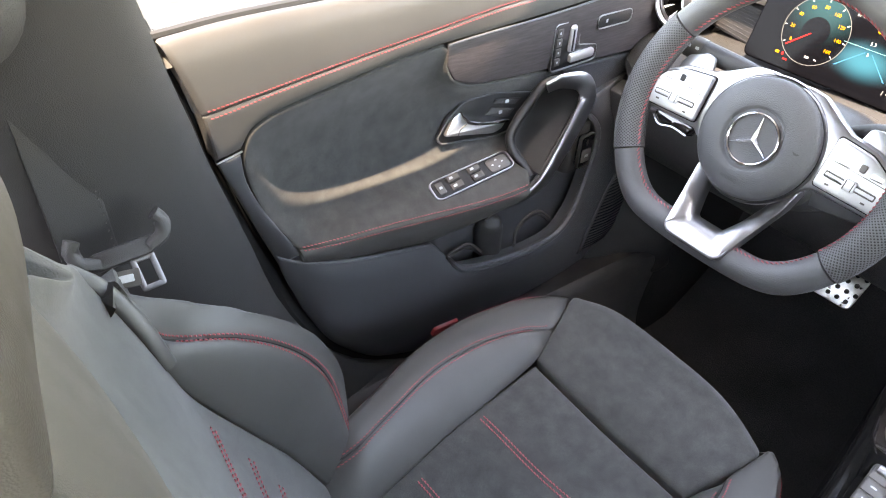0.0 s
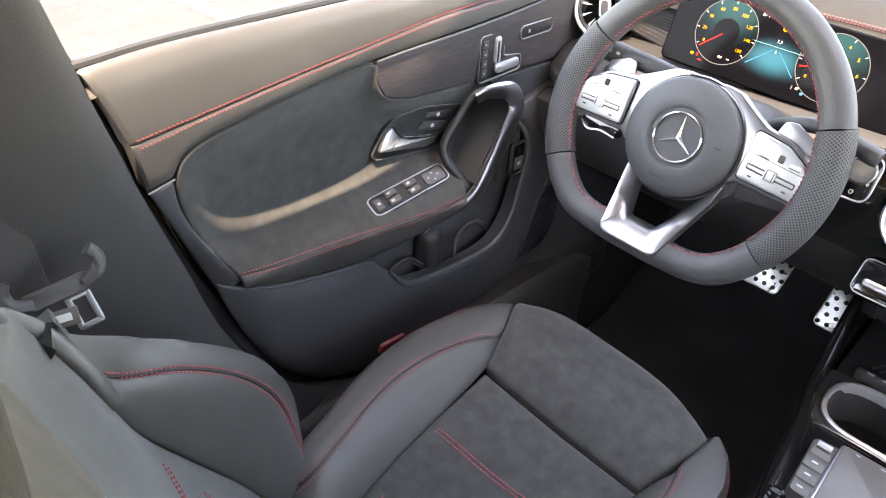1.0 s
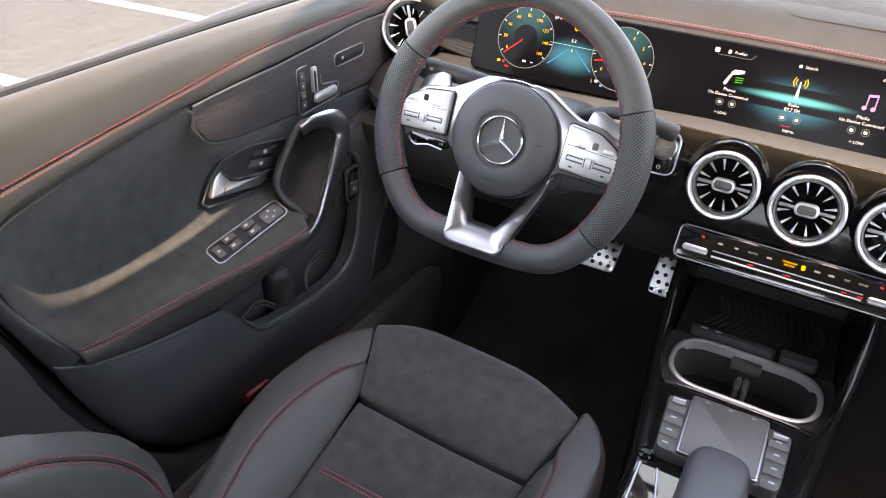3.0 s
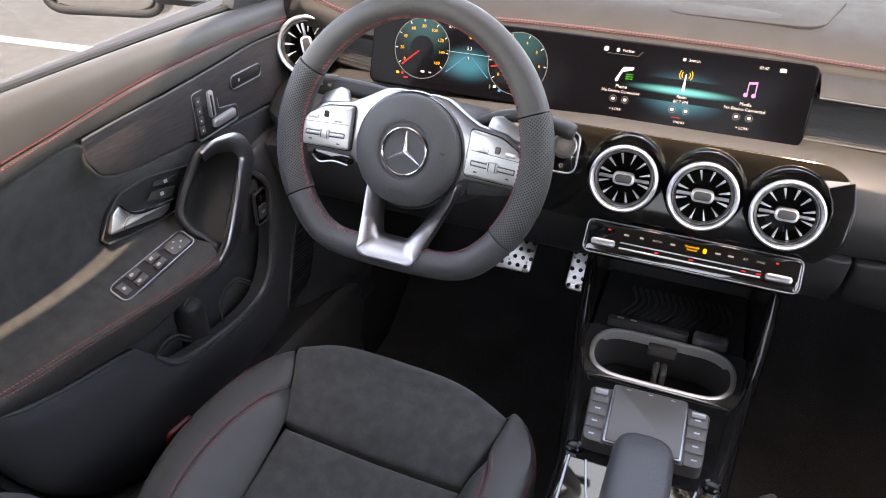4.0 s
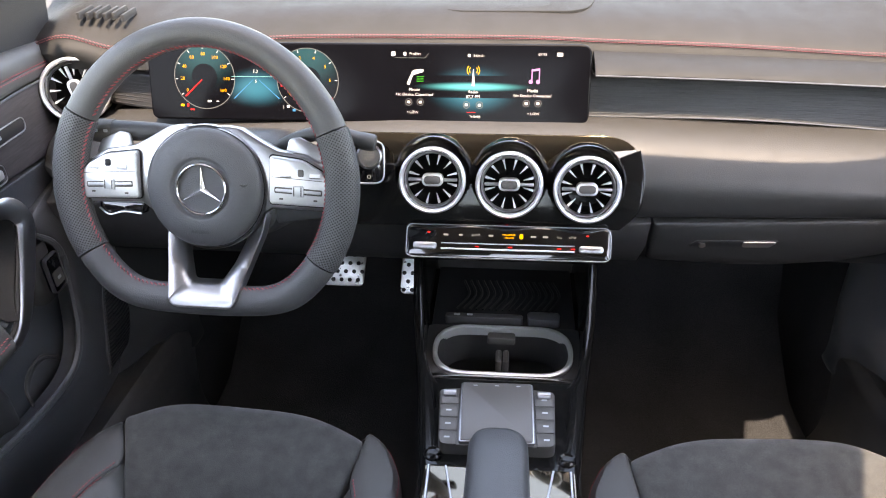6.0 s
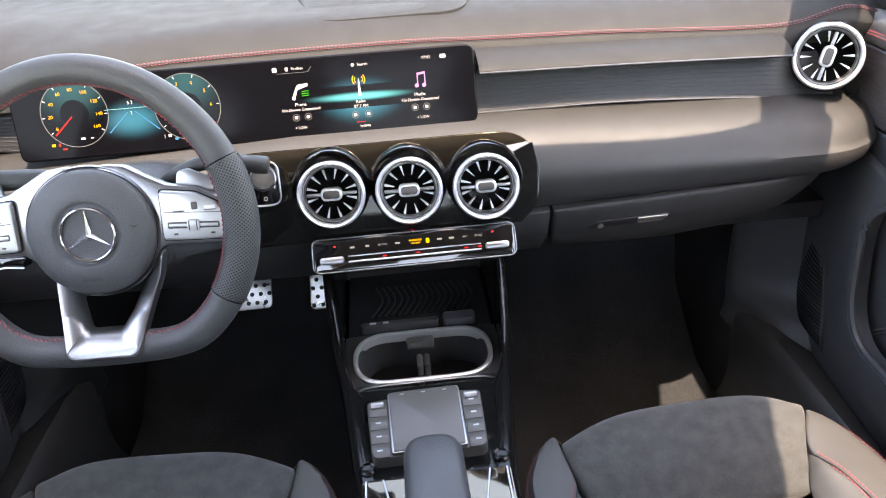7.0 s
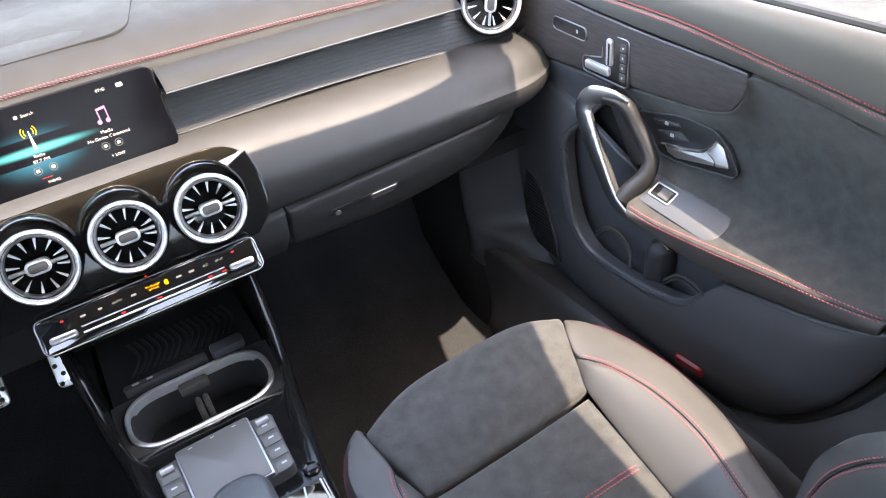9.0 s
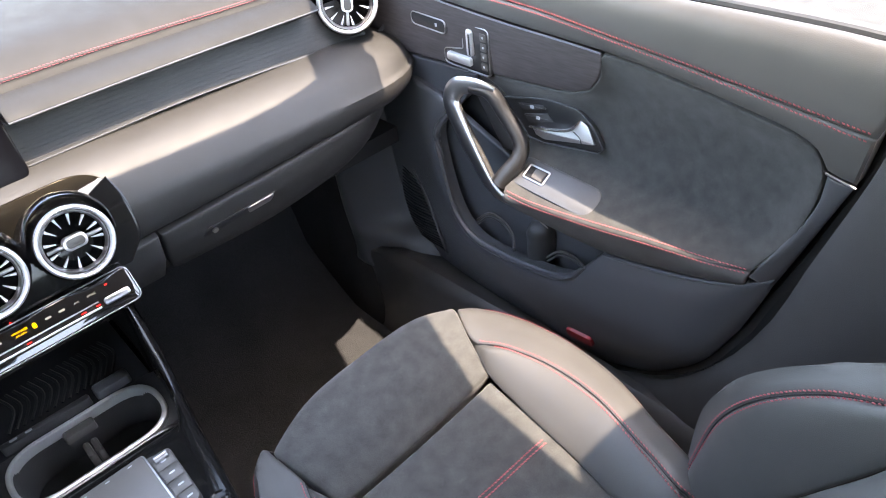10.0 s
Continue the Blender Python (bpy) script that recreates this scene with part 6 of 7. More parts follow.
    foot = c((0.703, -0.690, 0.385), (0.703, -0.661, 0.318), (0.703, -0.630, 0.271), (0.703, -0.575, 0.216), (0.703, -0.52, 0.186), (0.703, -0.47, 0.168), (0.703, -0.43, 0.160), (0.703, -0.38, 0.155), (0.703, -0.31, 0.154), (0.702, -0.22, 0.152), (0.702, -0.11, 0.150), (0.702, -0.01, 0.155), (0.700, 0.08, 0.20), (0.698, 0.13, 0.33), (0.696, 0.15, 0.45), (0.692, 0.15, 0.58))
    lowp = Patch([rim, shoulder, waist, foot], inward, 76, 30, 0, 0.003, 0.006, 0.022, even=True)
    part("lower_panel", lowp.mesh(), PLASTIC_BLUE, d, "dark satin plastic lower door panel round the pocket")
    part("panel_lip", tube([(p[0] - s * 0.001, p[1], p[2] + 0.001) for p in rim[1:6]], 0.0032, 8, 30, taper=np.interp(np.linspace(0, 1, 30), [0, 0.15, 0.8, 1], [0.3, 1, 1, 0.4])), PLASTIC_BLUE, d)
    part("pocket_rim", tube([(p[0] - s * 0.001, p[1], p[2] - 0.002) for p in rim[6:]], 0.0065, 8, 50, taper=np.interp(np.linspace(0, 1, 50), [0, 0.1, 0.9, 1], [0.4, 1, 1, 0.6])), PLASTIC_BLUE, d)
    pk = Patch([c((0.700, -0.53, 0.46), (0.698, -0.30, 0.50), (0.698, -0.09, 0.58)), c((0.702, -0.50, 0.38), (0.702, -0.30, 0.38), (0.702, -0.08, 0.44)), c((0.700, -0.46, 0.30), (0.700, -0.30, 0.27), (0.700, -0.10, 0.29))], inward, 16, 10, 0, 0.002, 0.004, 0.008)
    part("pocket_back", pk.mesh(), PLASTIC_BLUE, d)
    part("pocket_floor", box(s * 0.687, -0.28, 0.285, 0.034, 0.30, 0.02, 0.004), RUBBER, d)
    part("bottle_rest", tube(c((0.694, -0.350, 0.29), (0.692, -0.353, 0.36), (0.686, -0.357, 0.402), (0.682, -0.359, 0.414)), 0.024, 16, 20, flat=0.75, taper=np.interp(np.linspace(0, 1, 20), [0, 0.75, 0.92, 1], [1.05, 1, 0.75, 0.25])), PLASTIC, d, "rounded dark bottle divider")
    for y in (-0.425, -0.265):
        for q in (0.0, 0.008):
            part("pocket_liner", tube(c((0.660, y - 0.055, 0.362 - q), (0.672, y - 0.042, 0.374 - q), (0.684, y - 0.010, 0.380 - q), (0.690, y + 0.03, 0.374 - q), (0.684, y + 0.055, 0.352 - q)), 0.0024, 6, 18), PLASTIC if q else GREY_KEY, d)
    edge_line = c((0.724, -0.826, 0.81), (0.718, -0.802, 0.72), (0.716, -0.790, 0.655), (0.716, -0.768, 0.585), (0.716, -0.746, 0.515), (0.716, -0.717, 0.44), (0.716, -0.695, 0.375), (0.716, -0.644, 0.275), (0.716, -0.577, 0.20), (0.716, -0.47, 0.15), (0.716, -0.38, 0.137))
    part("door_seal", tube([(p[0] + s * 0.008, p[1] - 0.004, p[2]) for p in edge_line], 0.016, 8, 40), DARK, d, "black rubber door seal")
    # speaker grille
    g = Patch([c((0.684, -0.012, 0.395), (0.678, -0.064, 0.386)), c((0.682, -0.002, 0.322), (0.670, -0.094, 0.345)), c((0.677, -0.022, 0.268), (0.665, -0.123, 0.293)), c((0.674, -0.056, 0.240), (0.664, -0.136, 0.248))], inward, 16, 14, 0.003, 0.003, 0.006, 0.008)
    sp = part("speaker_grille", g.mesh(), PLASTIC, d, "dark ribbed speaker grille")
    for k in range(22):
        f = 0.04 + 0.042 * k
        part("grille_rib", tube([g.at(0.06, f, 0.001)[0], g.at(0.5, f, 0.0016)[0], g.at(0.94, f, 0.001)[0]], 0.0012, 5, 8), DARK, sp)
    part("grille_edge", tube(c((0.676, -0.058, 0.400), (0.668, -0.096, 0.350), (0.662, -0.126, 0.293), (0.662, -0.138, 0.252)), 0.0035, 6, 20, taper=np.interp(np.linspace(0, 1, 20), [0, 0.2, 0.8, 1], [0.3, 1, 1, 0.2])), PLASTIC_BLUE, sp)
    # forward wall between pocket and dash
    fw = Patch([c((0.686, -0.24, 0.634), (0.682, -0.05, 0.628), (0.680, 0.06, 0.628)), c((0.692, -0.22, 0.60), (0.688, -0.05, 0.58), (0.686, 0.06, 0.57)), c((0.694, -0.16, 0.54), (0.690, -0.06, 0.50), (0.688, 0.06, 0.48))], inward, 18, 8, 0, 0.002, 0.004, 0.012)
    part("front_panel", fw.mesh(), PLASTIC_BLUE, d)
    # pull handle: a silver strap on the cabin side, a leather bar on the door side
    strap = c((0.654, -0.306, 0.638), (0.645, -0.285, 0.646), (0.636, -0.253, 0.640), (0.631, -0.240, 0.616), (0.627, -0.256, 0.588), (0.621, -0.290, 0.547), (0.617, -0.322, 0.512), (0.617, -0.350, 0.497), (0.627, -0.384, 0.487), (0.639, -0.415, 0.460))
    part("handle_strap", tube(strap, 0.0180, 14, 60, up=(s, 0, 0), flat=0.32, taper=np.interp(np.linspace(0, 1, 60), [0, 0.10, 0.22, 0.34, 0.48, 0.62, 0.74, 0.84, 0.93, 1], [0.55, 0.65, 0.85, 1.0, 0.85, 0.68, 0.5, 0.24, 0.14, 0.08])), SATIN, d, "satin silver pull handle strap")
    core = [(p[0] + s * 0.012, p[1] + 0.010, p[2] - 0.006) for p in strap[2:8]]
    part("handle_core", tube(core, 0.017, 12, 40, up=(s, 0, 0), flat=0.45, taper=np.interp(np.linspace(0, 1, 40), [0, 0.2, 0.7, 1], [0.7, 0.9, 1.0, 0.6])), PLASTIC, d, "dark back of the pull handle")
    bar = c((0.645, -0.270, 0.641), (0.655, -0.298, 0.636), (0.661, -0.318, 0.608), (0.663, -0.336, 0.585), (0.661, -0.349, 0.563), (0.650, -0.349, 0.543), (0.634, -0.340, 0.525), (0.624, -0.335, 0.512))
    if s > 0:
        part("handle_bar", tube(bar, 0.0118, 14, 44, taper=np.interp(np.linspace(0, 1, 44), [0, 0.2, 0.6, 0.85, 1], [0.8, 0.95, 1.0, 1.1, 1.1])), HANDLE, d, "black leather pull handle bar")
    else:
        bar = [(p[0] - 0.012, p[1], p[2]) for p in bar]
        part("handle_edge", tube(bar, 0.0070, 10, 40), HANDLE, d, "soft dark edge of the pull handle cup")
        cup = Patch([[strap[2], (-0.652, -0.285, 0.640), bar[1]], [tuple(np.array(strap[4]) * [1.02, 1, 1]), (-0.690, -0.29, 0.592), bar[2]], [tuple(np.array(strap[5]) * [1.02, 1, 1]), (-0.692, -0.318, 0.553), bar[3]], [strap[6], (-0.665, -0.335, 0.520), bar[5]]], inward, 14, 14, 0, 0.001, 0.003, 0.006)
        part("handle_cup", cup.mesh(), DARK, d, "black pull handle cup")
    rc = Patch([c((0.690, -0.205, 0.632), (0.690, -0.262, 0.632)), c((0.696, -0.225, 0.59), (0.700, -0.305, 0.590)), c((0.690, -0.28, 0.52), (0.690, -0.345, 0.53))], inward, 10, 10, 0, 0.002, 0.004, 0.01)
    part("handle_recess", rc.mesh(), PLASTIC, d)
    # inner door handle with lock keys
    o = Vector((s * 0.7045, -0.366, 0.591))
    m = facing(o, (-s, -0.107, 0.06), (0, -s * 1.0, 0.0))
    k = 1 if s < 0 else -1

    def flipx(pts):
        return [(k * q[0], *q[1:]) for q in pts]

    shape = [(0.083, 0.015, 0.004), (0.007, 0.031, 0.03), (-0.045, 0.029, 0.03), (-0.070, 0.011, 0.03), (-0.087, -0.016, 0.006), (-0.080, -0.026, 0.006), (0.010, -0.037, 0.02), (0.038, -0.035, 0.012)]
    hb = part("handle_recess", plate(outline(flipx(shape), 7), 0.010, m, 0.002), HANDLE, d, "dark handle recess")
    part("recess_rim", frame_ring(outline(flipx([(q[0] * 1.03, q[1] * 1.06, q[2]) for q in shape]), 7), 0.0018, 0.004, m, lift=0.0022), PLASTIC_BLUE, hb)
    lm = m @ Matrix.Translation((0, -0.001, 0.0055)) @ Matrix.Rotation(-0.12, 4, "X") @ Matrix.Scale(0.93, 4)
    part("lever", plate(outline(flipx([(0.030, -0.016, 0.003), (-0.028, -0.006, 0.01), (-0.044, -0.001, 0.012), (-0.056, 0.019, 0.004), (-0.069, 0.013, 0.01), (-0.085, -0.014, 0.004), (-0.049, -0.020, 0.02), (0.005, -0.030, 0.02), (0.021, -0.026, 0.006)]), 6), 0.007, lm, 0.003), LEVER, hb, "satin metal door lever")
    top_edge = [lm @ Vector((k * q[0], q[1], 0.0005)) for q in ((0.033, -0.0145), (0.0, -0.0105), (-0.028, -0.005), (-0.042, 0.001), (-0.051, 0.011), (-0.056, 0.020))]
    part("lever_edge", tube(top_edge, 0.0026, 8, 26, taper=np.interp(np.linspace(0, 1, 26), [0, 0.1, 0.8, 1], [0.7, 1, 1, 0.4])), CHROME, hb, "bright upper lever edge")
    part("lever_crease", tube([lm @ Vector((k * q[0], q[1], 0.0002)) for q in ((-0.046, -0.002), (-0.058, -0.009), (-0.062, -0.018))], 0.0008, 5, 10), PLASTIC, hb)
    for q0, mk in (([(0.056, 0.014), (0.011, 0.021), (0.006, 0.016), (0.045, 0.006)], (0.030, 0.0145)), ([(0.046, -0.001), (0.003, 0.010), (-0.008, 0.001), (0.034, -0.012)], (0.019, 0.0))):
        kk = part("lock_key", plate(outline(flipx([(*q, 0.001) for q in q0]), 3), 0.006, m @ Matrix.Translation((0, 0, 0.0028)), 0.0008), PLASTIC, hb)
        part("key_mark", plate(rect(0.006, 0.005, 0.001), 0.0006, m @ Matrix.Translation((k * mk[0], mk[1], 0.0034))), ICON, kk)
    # seat adjuster on the wood trim
    o, n = wood.at(0.60, 0.42, 0.0)
    o = Vector((s * 0.6835, -0.228, 0.6765))
    m = facing(o, (-s, 0, 0.02), (0, -s * 1.0, 0))
    ad = part("seat_adjuster", plate(outline(flipx([(-0.046, -0.034, 0.008), (0.046, -0.034, 0.008), (0.046, -0.012, 0.008), (0.006, -0.004, 0.004), (0.004, 0.034, 0.008), (-0.046, 0.034, 0.008)]), 6), 0.008, m @ Matrix.Translation((0, 0, 0.002)), 0.0015), HANDLE, d, "seat adjuster switches with silver rim")
    part("adjuster_rim", frame_ring(outline(flipx([(-0.048, -0.036, 0.009), (0.050, -0.036, 0.009), (0.050, -0.011, 0.009), (0.008, -0.003, 0.004), (0.006, 0.036, 0.009), (-0.048, 0.036, 0.009)]), 6), 0.0018, 0.002, m, lift=0.003), SATIN, ad)
    part("seat_key", plate(rect(0.052, 0.0135, 0.005), 0.008, m @ Matrix.Translation((k * 0.014, -0.0205, 0.008)), 0.003), SILVER_RING, ad, "chrome cushion shaped switch")
    part("back_key", plate(rect(0.0125, 0.040, 0.005), 0.008, m @ Matrix.Translation((k * -0.010, 0.0095, 0.007)), 0.003), SILVER_RING, ad, "chrome backrest shaped switch")
    part("key_groove", plate(rect(0.0035, 0.032, 0.001), 0.004, m @ Matrix.Translation((k * -0.0115, 0.0075, 0.0075)), 0.0005), DARK, ad)
    for j in range(4):
        kk = part("memory_key", plate(rect(0.012, 0.012, 0.002), 0.004, m @ Matrix.Translation((k * -0.036, 0.022 - 0.0145 * j, 0.0032)), 0.0008), GREY_KEY, ad)
        part("key_mark", plate(rect(0.003, 0.003, 0.0008), 0.0005, m @ Matrix.Translation((k * -0.036, 0.022 - 0.0145 * j, 0.0036))), ICON, kk)
    m = facing((s * 0.6800, -0.151, 0.6985), (-s, 0, 0.02), (0, -s * 1.0, -0.02))
    mb = part("heat_switch", plate(rect(0.076, 0.0185, 0.0085), 0.006, m @ Matrix.Translation((0, 0, 0.002)), 0.001), HANDLE, d, "pill-shaped switch with silver rim")
    part("switch_rim", frame_ring(rect(0.079, 0.0215, 0.0100), 0.0016, 0.002, m, lift=0.003), SATIN, mb)
    part("key_mark", plate(rect(0.004, 0.005, 0.001), 0.0005, m @ Matrix.Translation((k * -0.018, 0, 0.0026))), ICON, mb)
    return d, suede, lowp


left, suede_l, low_l = door(-1, "driver_door", "closed driver door, black leather and suede with red stitching")
right, suede_r, low_r = door(1, "passenger_door", "closed passenger door, black leather and suede with red stitching")

# window switches on the driver's armrest
o, n = suede_l.near(-0.662, -0.426, 0.541)
m = facing(o, n, (0, 1, 0.0)) @ Matrix.Diagonal((0.92, 0.60, 1, 1))
ws_ = part("window_switches", plate(outline([(-0.074, -0.024, 0.014), (0.074, -0.020, 0.012), (0.074, 0.022, 0.012), (-0.074, 0.022, 0.014)], 6), 0.012, m @ Matrix.Translation((0, 0, 0.004)), 0.002), DARK, left, "window switch block with silver rim")
part("switch_rim", frame_ring(outline([(-0.077, -0.027, 0.015), (0.077, -0.023, 0.013), (0.077, 0.025, 0.013), (-0.077, 0.025, 0.015)], 6), 0.0024, 0.010, m, lift=0.0050), SATIN, ws_)
for i, x in enumerate((-0.036, 0.004)):
    for y in (-0.010, 0.011):
        kk = part("window_key", plate(rect(0.021, 0.0165, 0.003), 0.006, m @ Matrix.Translation((x, y, 0.0095)) @ Matrix.Rotation(-0.2, 4, "Y"), 0.002), GREY_KEY, ws_)
        part("key_mark", plate(rect(0.006, 0.006, 0.001), 0.0005, m @ Matrix.Translation((x - 0.004, y, 0.0100)) @ Matrix.Rotation(-0.2, 4, "Y")), ICON, kk)
kk = part("child_lock_key", plate(rect(0.014, 0.030, 0.003), 0.005, m @ Matrix.Translation((-0.062, 0, 0.0065)), 0.0015), GREY_KEY, ws_)
part("key_mark", plate(rect(0.005, 0.006, 0.001), 0.0005, m @ Matrix.Translation((-0.062, 0, 0.0070))), ICON, kk)
mk = part("mirror_pad", plate(rect(0.040, 0.036, 0.010), 0.004, m @ Matrix.Translation((0.050, 0, 0.0062)), 0.001), GREY_KEY, ws_)
for a in range(4):
    part("arrow", plate(outline([(0, 0.0030), (0.0026, -0.0015), (-0.0026, -0.0015)]), 0.0005, m @ Matrix.Translation((0.048, 0, 0.0068)) @ Matrix.Rotation(a * math.pi / 2, 4, "Z") @ Matrix.Translation((0, 0.0095, 0))), ICON, mk)
m = facing((-0.6625, -0.180, 0.490), (1, 0.0, 0.0), (0, 1, 0))
tb = part("boot_switch", plate(rect(0.030, 0.056, 0.006), 0.01, m @ Matrix.Translation((0, 0, 0.003)), 0.0015), GLOSS, left, "boot release switch with silver rim")
part("switch_rim", frame_ring(rect(0.034, 0.060, 0.008), 0.0024, 0.002, m, lift=0.004), SATIN, tb)
part("switch_key", plate(rect(0.022, 0.024, 0.003), 0.004, m @ Matrix.Translation((0, -0.008, 0.0048)), 0.001), GREY_KEY, tb)
part("key_mark", plate(rect(0.008, 0.005, 0.001), 0.0005, m @ Matrix.Translation((0, -0.008, 0.0052))), ICON, tb)
part("switch_mount", box(-0.690, -0.180, 0.49, 0.03, 0.05, 0.09, 0.008), PLASTIC, left)
# single switch on the passenger's armrest
o, n = suede_r.near(0.655, -0.425, 0.532)
m = facing(o, n, (0, -1, 0.0)) @ Matrix.Translation((0, 0, -0.001))
sp = part("switch_plate", plate(outline([(-0.080, -0.026, 0.010), (0.060, -0.026, 0.02), (0.060, 0.022, 0.02), (-0.080, 0.022, 0.010)], 7), 0.014, m @ Matrix.Translation((0, 0, 0.004)), 0.003), PLASTIC_BLUE, right, "satin dark switch plate")
m2 = m @ Matrix.Translation((-0.046, 0.0, 0.004))
part("switch_well", plate(rect(0.034, 0.020, 0.003), 0.004, m2 @ Matrix.Translation((0, 0, 0.0008)), 0.0008), DARK, sp)
part("switch_rim", frame_ring(rect(0.038, 0.024, 0.004), 0.0026, 0.002, m2, lift=0.002), SATIN, sp)
part("window_key", plate(rect(0.018, 0.017, 0.003), 0.006, m2 @ Matrix.Translation((0.005, 0, 0.004)) @ Matrix.Rotation(0.2, 4, "Y"), 0.002), GREY_KEY, sp)
# red door reflectors
for s, dd in ((-1, left), (1, right)):
    o, n = (low_l if s < 0 else low_r).near(s * 0.680, -0.452, 0.246)
    m = facing(o, n, (0, s, 0))
    part("reflector", plate(rect(0.050, 0.026, 0.009), 0.012, m @ Matrix.Translation((0, 0, 0.006)), 0.003), REFLECTOR, dd, "red door reflector")
    # glass, its rubber line and the chrome strip
    P = np.array([[(s * x, y, z) for y in np.linspace(-0.90, 0.05 - 0.50 * f, 8)] for f, x, z in ((0, 0.744, 0.80), (0.5, 0.69, 1.0), (1, 0.60, 1.20))])
    g = part("window_pane", slab(P, 0.004), GLASS, dd, "clear side window pane")
    g.visible_shadow = False
    part("belt_seal", tube([(s * 0.7235, y, z) for y, z in ((-0.90, 0.796), (-0.815, 0.7975), (-0.70, 0.8015), (-0.40, 0.7955), (-0.14, 0.7875), (-0.05, 0.781))], 0.0055, 8, 30), RUBBER, dd, "black rubber window seal")
    part("seal_lip", tube([(s * 0.7330, y, z) for y, z in ((-0.90, 0.7935), (-0.815, 0.795), (-0.70, 0.799), (-0.40, 0.793), (-0.14, 0.785), (-0.05, 0.778))], 0.0040, 8, 30), PLASTIC_BLUE, dd, "grey outer window lip")
    part("belt_trim", tube([(s * 0.752, y, z - 0.036) for y, z in ((-0.90, 0.806), (-0.70, 0.811), (-0.40, 0.811), (-0.14, 0.800), (-0.09, 0.796))], 0.005, 8, 24), CHROME, dd)
    P = np.array([[(s * 0.730, -0.115, 0.79), (s * 0.725, 0.05, 0.77)], [(s * 0.712, -0.105, 0.86), (s * 0.712, 0.05, 0.86)], [(s * 0.690, -0.03, 0.93), (s * 0.690, 0.08, 0.93)]])
    part("mirror_corner", slab(P, 0.02), PLASTIC, dd, "dark mirror corner trim")

# ---- door pillars, belt tongue and label ----
for s in (-1, 1):
    nm = thing("door_pillar", "dark grained centre pillar trim beside the seat", "pillar", "pillars", "structure")
    rows = []
    for z, y0, x in ((0.10, -0.40, 0.692), (0.20, -0.585, 0.686), (0.31, -0.680, 0.682), (0.43, -0.738, 0.680), (0.54, -0.768, 0.678), (0.664, -0.803, 0.672), (0.72, -0.816, 0.668), (0.78, -0.832, 0.661), (0.90, -0.862, 0.640), (1.05, -0.908, 0.595), (1.20, -0.950, 0.545)):
        rows.append([(s * (x + 0.032), y0 - 0.012, z), (s * (x + 0.012), y0, z), (s * x, y0 - 0.02, z), (s * (x - 0.010), y0 - 0.06, z), (s * (x - 0.012), y0 - 0.11, z), (s * (x + 0.0), y0 - 0.17, z), (s * (x + 0.03), y0 - 0.22, z)])
    P = np.array(rows)
    P = np.stack([cr(P[:, k], np.linspace(0, 1, 26)) for k in range(7)], 1)
    P = np.stack([cr(P[i], np.linspace(0, 1, 18)) for i in range(len(P))])
    part("pillar_trim", slab(P, 0.01 * s), PLASTIC, nm)
    r = int(np.argmin(np.abs(P[:, 9, 2] - 0.427)))
    part("pillar_seam", tube(P[r, 2:14] - np.array([s * 0.0006, -0.0004, 0]), 0.0011, 5), SATIN, nm, "thin pale seam across the pillar trim")
    # added unseen dark sheet that stops outside light leaking in below the door
    P = np.array([[(s * 0.738, y, z) for y in (-1.04, 0.47)] for z in (-0.1, 0.3, 0.70)])
    part("side_light_block", slab(P, 0.02 * s), DARK, nm)

bt = thing("seat_belt_tongue", "dark seat belt buckle tongue hanging by the pillar", "seat belt")
hm = facing((-0.592, -0.918, 0.664), (0.72, -0.05, 0.69), (0.15, 1, 0.16)) @ Matrix.Scale(0.86, 4)
part("grip", plate(outline([(-0.030, -0.010, 0.006), (0.030, -0.010, 0.006), (0.034, 0.010, 0.006), (-0.034, 0.010, 0.006)], 5), 0.014, hm, 0.004), PLASTIC, bt, "dark grey moulded belt grip")
for s in (-1, 1):
    part("hook", tube([hm @ Vector(q) for q in ((s * 0.026, -0.002, -0.004), (s * 0.042, 0.004, 0.0), (s * 0.047, 0.018, 0.006), (s * 0.042, 0.028, 0.010))], 0.0075, 10, 12, flat=0.8), PLASTIC, bt, "dark grey belt hook")
part("tongue_plate", frame_ring(outline([(0.002, -0.046, 0.004), (0.028, -0.046, 0.004), (0.028, -0.008, 0.003), (0.002, -0.008, 0.003)], 4), 0.006, 0.004, hm @ Matrix.Translation((0, 0, -0.004))), STALE_STEEL, bt, "steel buckle tongue")
belt = Patch([[(-0.640, -0.962, 0.62), (-0.642, -0.965, 0.75), (-0.625, -0.975, 0.95)], [(-0.645, -0.910, 0.62), (-0.648, -0.915, 0.75), (-0.630, -0.930, 0.95)]], (1, 0, 0), 20, 4, 0, 0.0004, 0.002, 0.002)
part("webbing", belt.mesh(), PLASTIC, bt, "black seat belt webbing")
P, N = belt.line([(0.02, 0.93), (0.5, 0.93), (0.98, 0.93)], 60)
stitches("stitching", P, N, bt, mat=GREY_KEY, pitch=0.009, length=0.003)
part("belt_guide", lathe([(0.055, -0.01), (0.054, 0.008), (0.045, 0.016), (0.0, 0.02)], facing((-0.628, -0.985, 0.895), (0.95, 0, 0.2), (0, 1, 0)), 32), PLASTIC, bt, "dark rounded belt guide cover")
lab = thing("airbag_label", "small grey woven airbag label on the seat edge", "label")
lm = facing((-0.505, -0.944, 0.706), (0.6, -0.2, 0.8), (0.25, 1, 0.0))
part("tag", plate(rect(0.030, 0.014, 0.001), 0.002, lm, 0.0004), GREY_KEY, lab)
part("print", plate(rect(0.020, 0.006, 0.001), 0.0004, lm @ Matrix.Translation((0, 0, 0.0005))), ICON, lab)
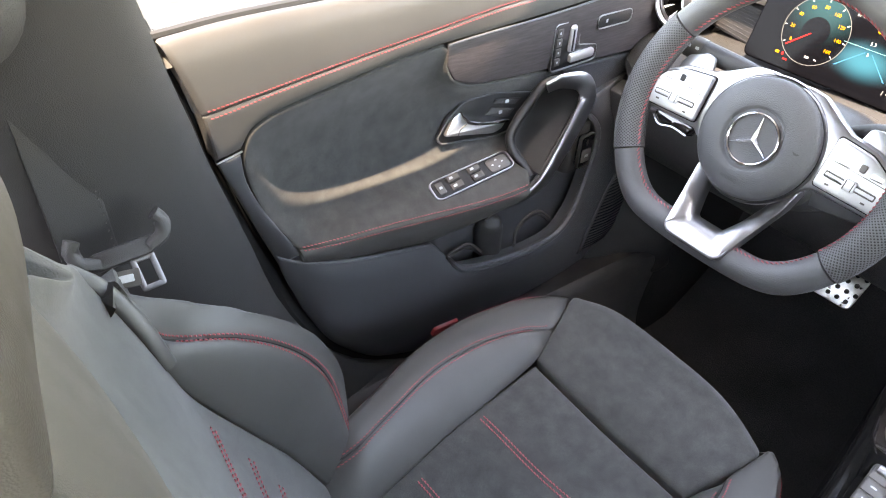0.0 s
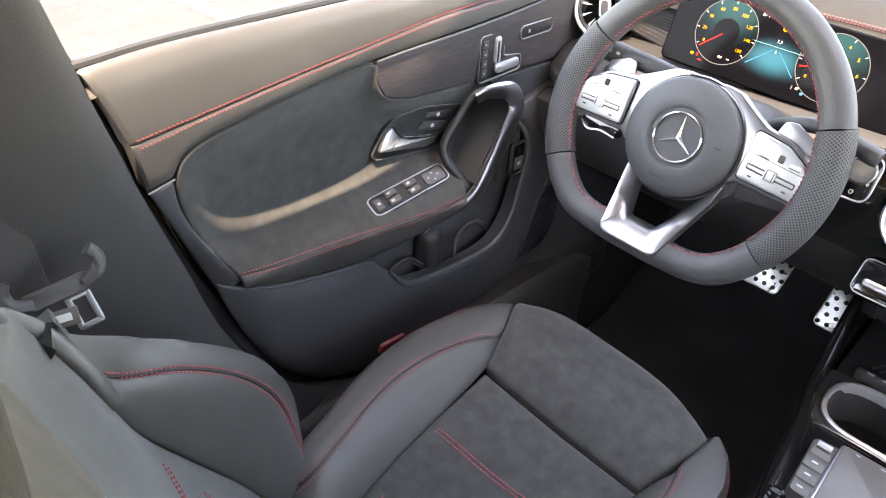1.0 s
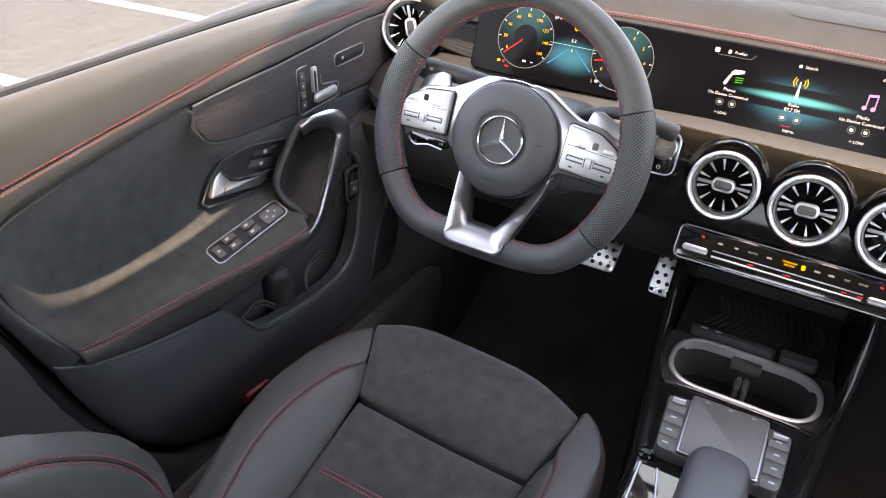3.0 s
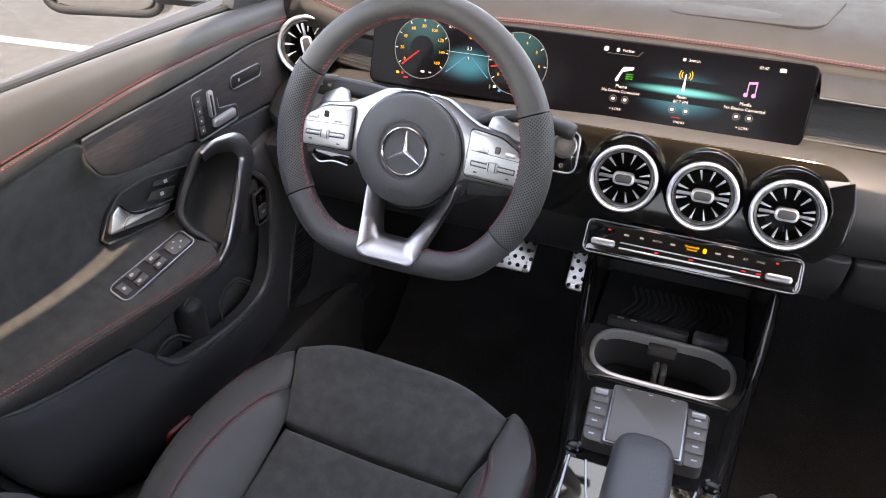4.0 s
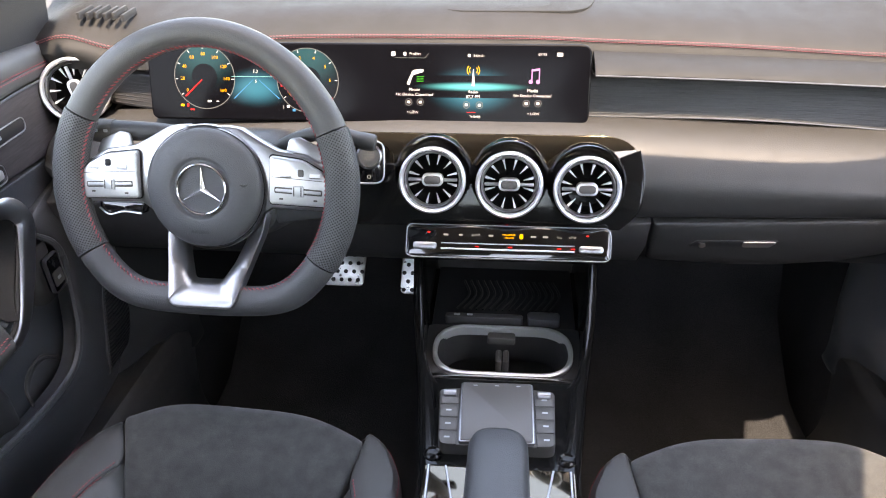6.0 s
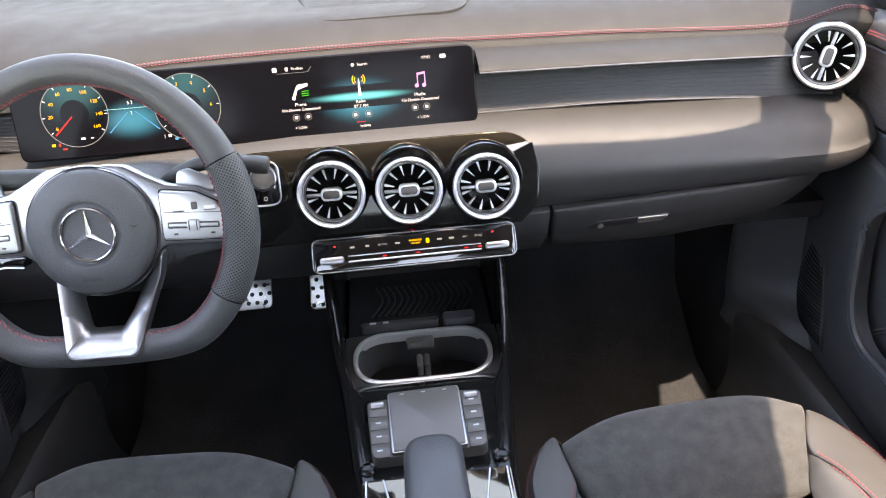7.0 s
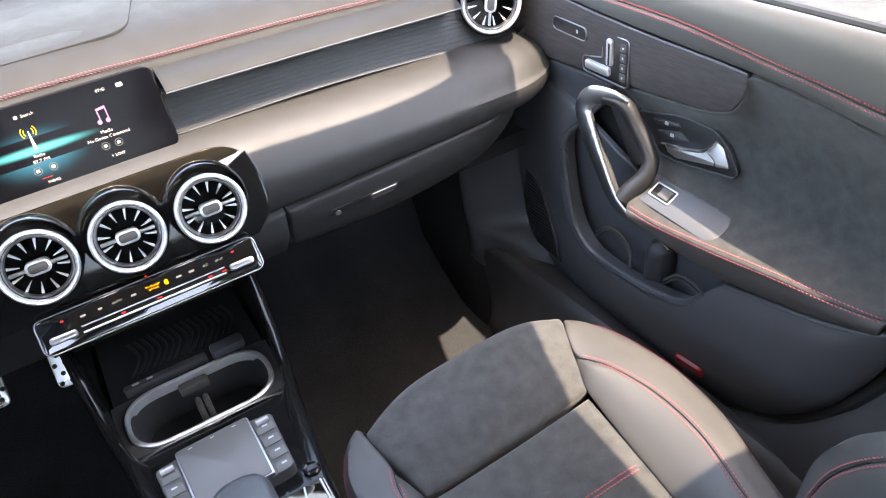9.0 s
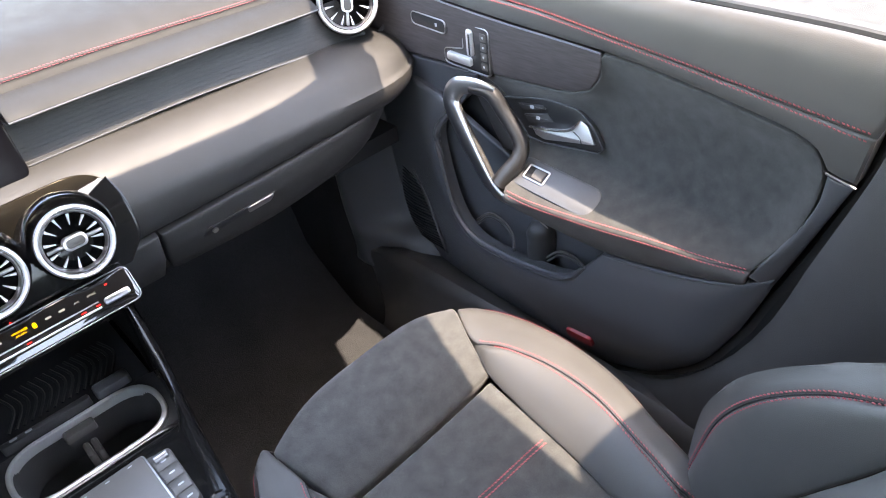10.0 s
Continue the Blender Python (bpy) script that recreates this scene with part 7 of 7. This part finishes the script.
# outside mirror
mir = thing("wing_mirror", "pale silver wing mirror outside the side window", "wing mirror")
for s in (-1,):
    m = facing((s * 1.05, -0.03, 0.785), (0.25, -0.95, 0.0), (1, 0, 0))
    rows = []
    for z, k in ((0.0, 1.0), (-0.03, 1.06), (-0.08, 0.9), (-0.12, 0.5)):
        rows.append([tuple(m @ Vector((x * k, y * k, z))) for x, y in rect(0.23, 0.14, 0.045)])
    bm = bmesh.new()
    vs = grid_mesh(bm, np.array(rows), close_u=True)
    bm.faces.new(vs[-1])
    part("mirror_shell", bm, BODY_SILVER, mir)
    part("mirror_glass", plate(rect(0.20, 0.115, 0.04), 0.006, m @ Matrix.Translation((0, 0, -0.004)), 0.002), material("mirror_silver", (0.9, 0.9, 0.9), 0.02, 1.0, rough_var=0.01), mir)
    part("mirror_rim", frame_ring(rect(0.232, 0.142, 0.045), 0.014, 0.006, m, lift=0.002), DARK, mir)
    part("mirror_arm", tube([(s * 0.95, 0.01, 0.755), (s * 0.85, 0.03, 0.755), (s * 0.735, 0.03, 0.785)], 0.028, 10, 12, flat=0.6), DARK, mir)
# kick panels in the footwells
KICK = (((0.712, -0.005, 0.50), (0.668, 0.040, 0.50), (0.630, 0.085, 0.50), (0.618, 0.112, 0.50), (0.618, 0.135, 0.50)),
        ((0.708, -0.008, 0.39), (0.664, 0.038, 0.39), (0.626, 0.082, 0.39), (0.614, 0.108, 0.39), (0.614, 0.132, 0.39)),
        ((0.708, -0.020, 0.325), (0.662, 0.030, 0.325), (0.626, 0.078, 0.323), (0.613, 0.104, 0.320), (0.612, 0.130, 0.32)),
        ((0.706, -0.045, 0.275), (0.660, 0.012, 0.272), (0.627, 0.066, 0.268), (0.613, 0.095, 0.263), (0.611, 0.124, 0.26)),
        ((0.704, -0.085, 0.243), (0.654, -0.035, 0.240), (0.624, 0.028, 0.236), (0.607, 0.070, 0.228), (0.610, 0.114, 0.222)),
        ((0.704, -0.105, 0.222), (0.652, -0.060, 0.216), (0.626, 0.010, 0.206), (0.609, 0.058, 0.196), (0.606, 0.104, 0.190)),
        ((0.704, -0.115, 0.195), (0.640, -0.078, 0.180), (0.615, -0.008, 0.168), (0.600, 0.046, 0.158), (0.599, 0.098, 0.152)))
SIDE = (((0.655, 0.075, 0.50), (0.624, 0.122, 0.50), (0.625, 0.40, 0.50)), ((0.650, 0.070, 0.32), (0.617, 0.115, 0.32), (0.618, 0.40, 0.32)), ((0.645, 0.045, 0.225), (0.612, 0.100, 0.225), (0.612, 0.40, 0.225)),
        ((0.635, -0.010, 0.160), (0.603, 0.060, 0.160), (0.604, 0.40, 0.155)), ((0.630, -0.05, 0.08), (0.590, 0.050, 0.08), (0.592, 0.40, 0.08)), ((0.625, -0.05, -0.01), (0.585, 0.045, -0.01), (0.588, 0.40, -0.01)))
for s in (-1, 1):
    pt = Patch([[(s * x, y, z) for x, y, z in row] for row in SIDE], (-s, -0.5, 0.1), 22, 20, 0, 0.001, 0.004, 0.01)
    tagged(part("footwell_side", pt.mesh(), CARPET), "black carpet on the side of the footwell", "carpet", "footwell sides", "structure")
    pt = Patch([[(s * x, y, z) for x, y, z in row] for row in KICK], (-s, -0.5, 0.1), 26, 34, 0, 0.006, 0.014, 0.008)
    # driver's panel takes matt black: its footwell's shade put into the colour
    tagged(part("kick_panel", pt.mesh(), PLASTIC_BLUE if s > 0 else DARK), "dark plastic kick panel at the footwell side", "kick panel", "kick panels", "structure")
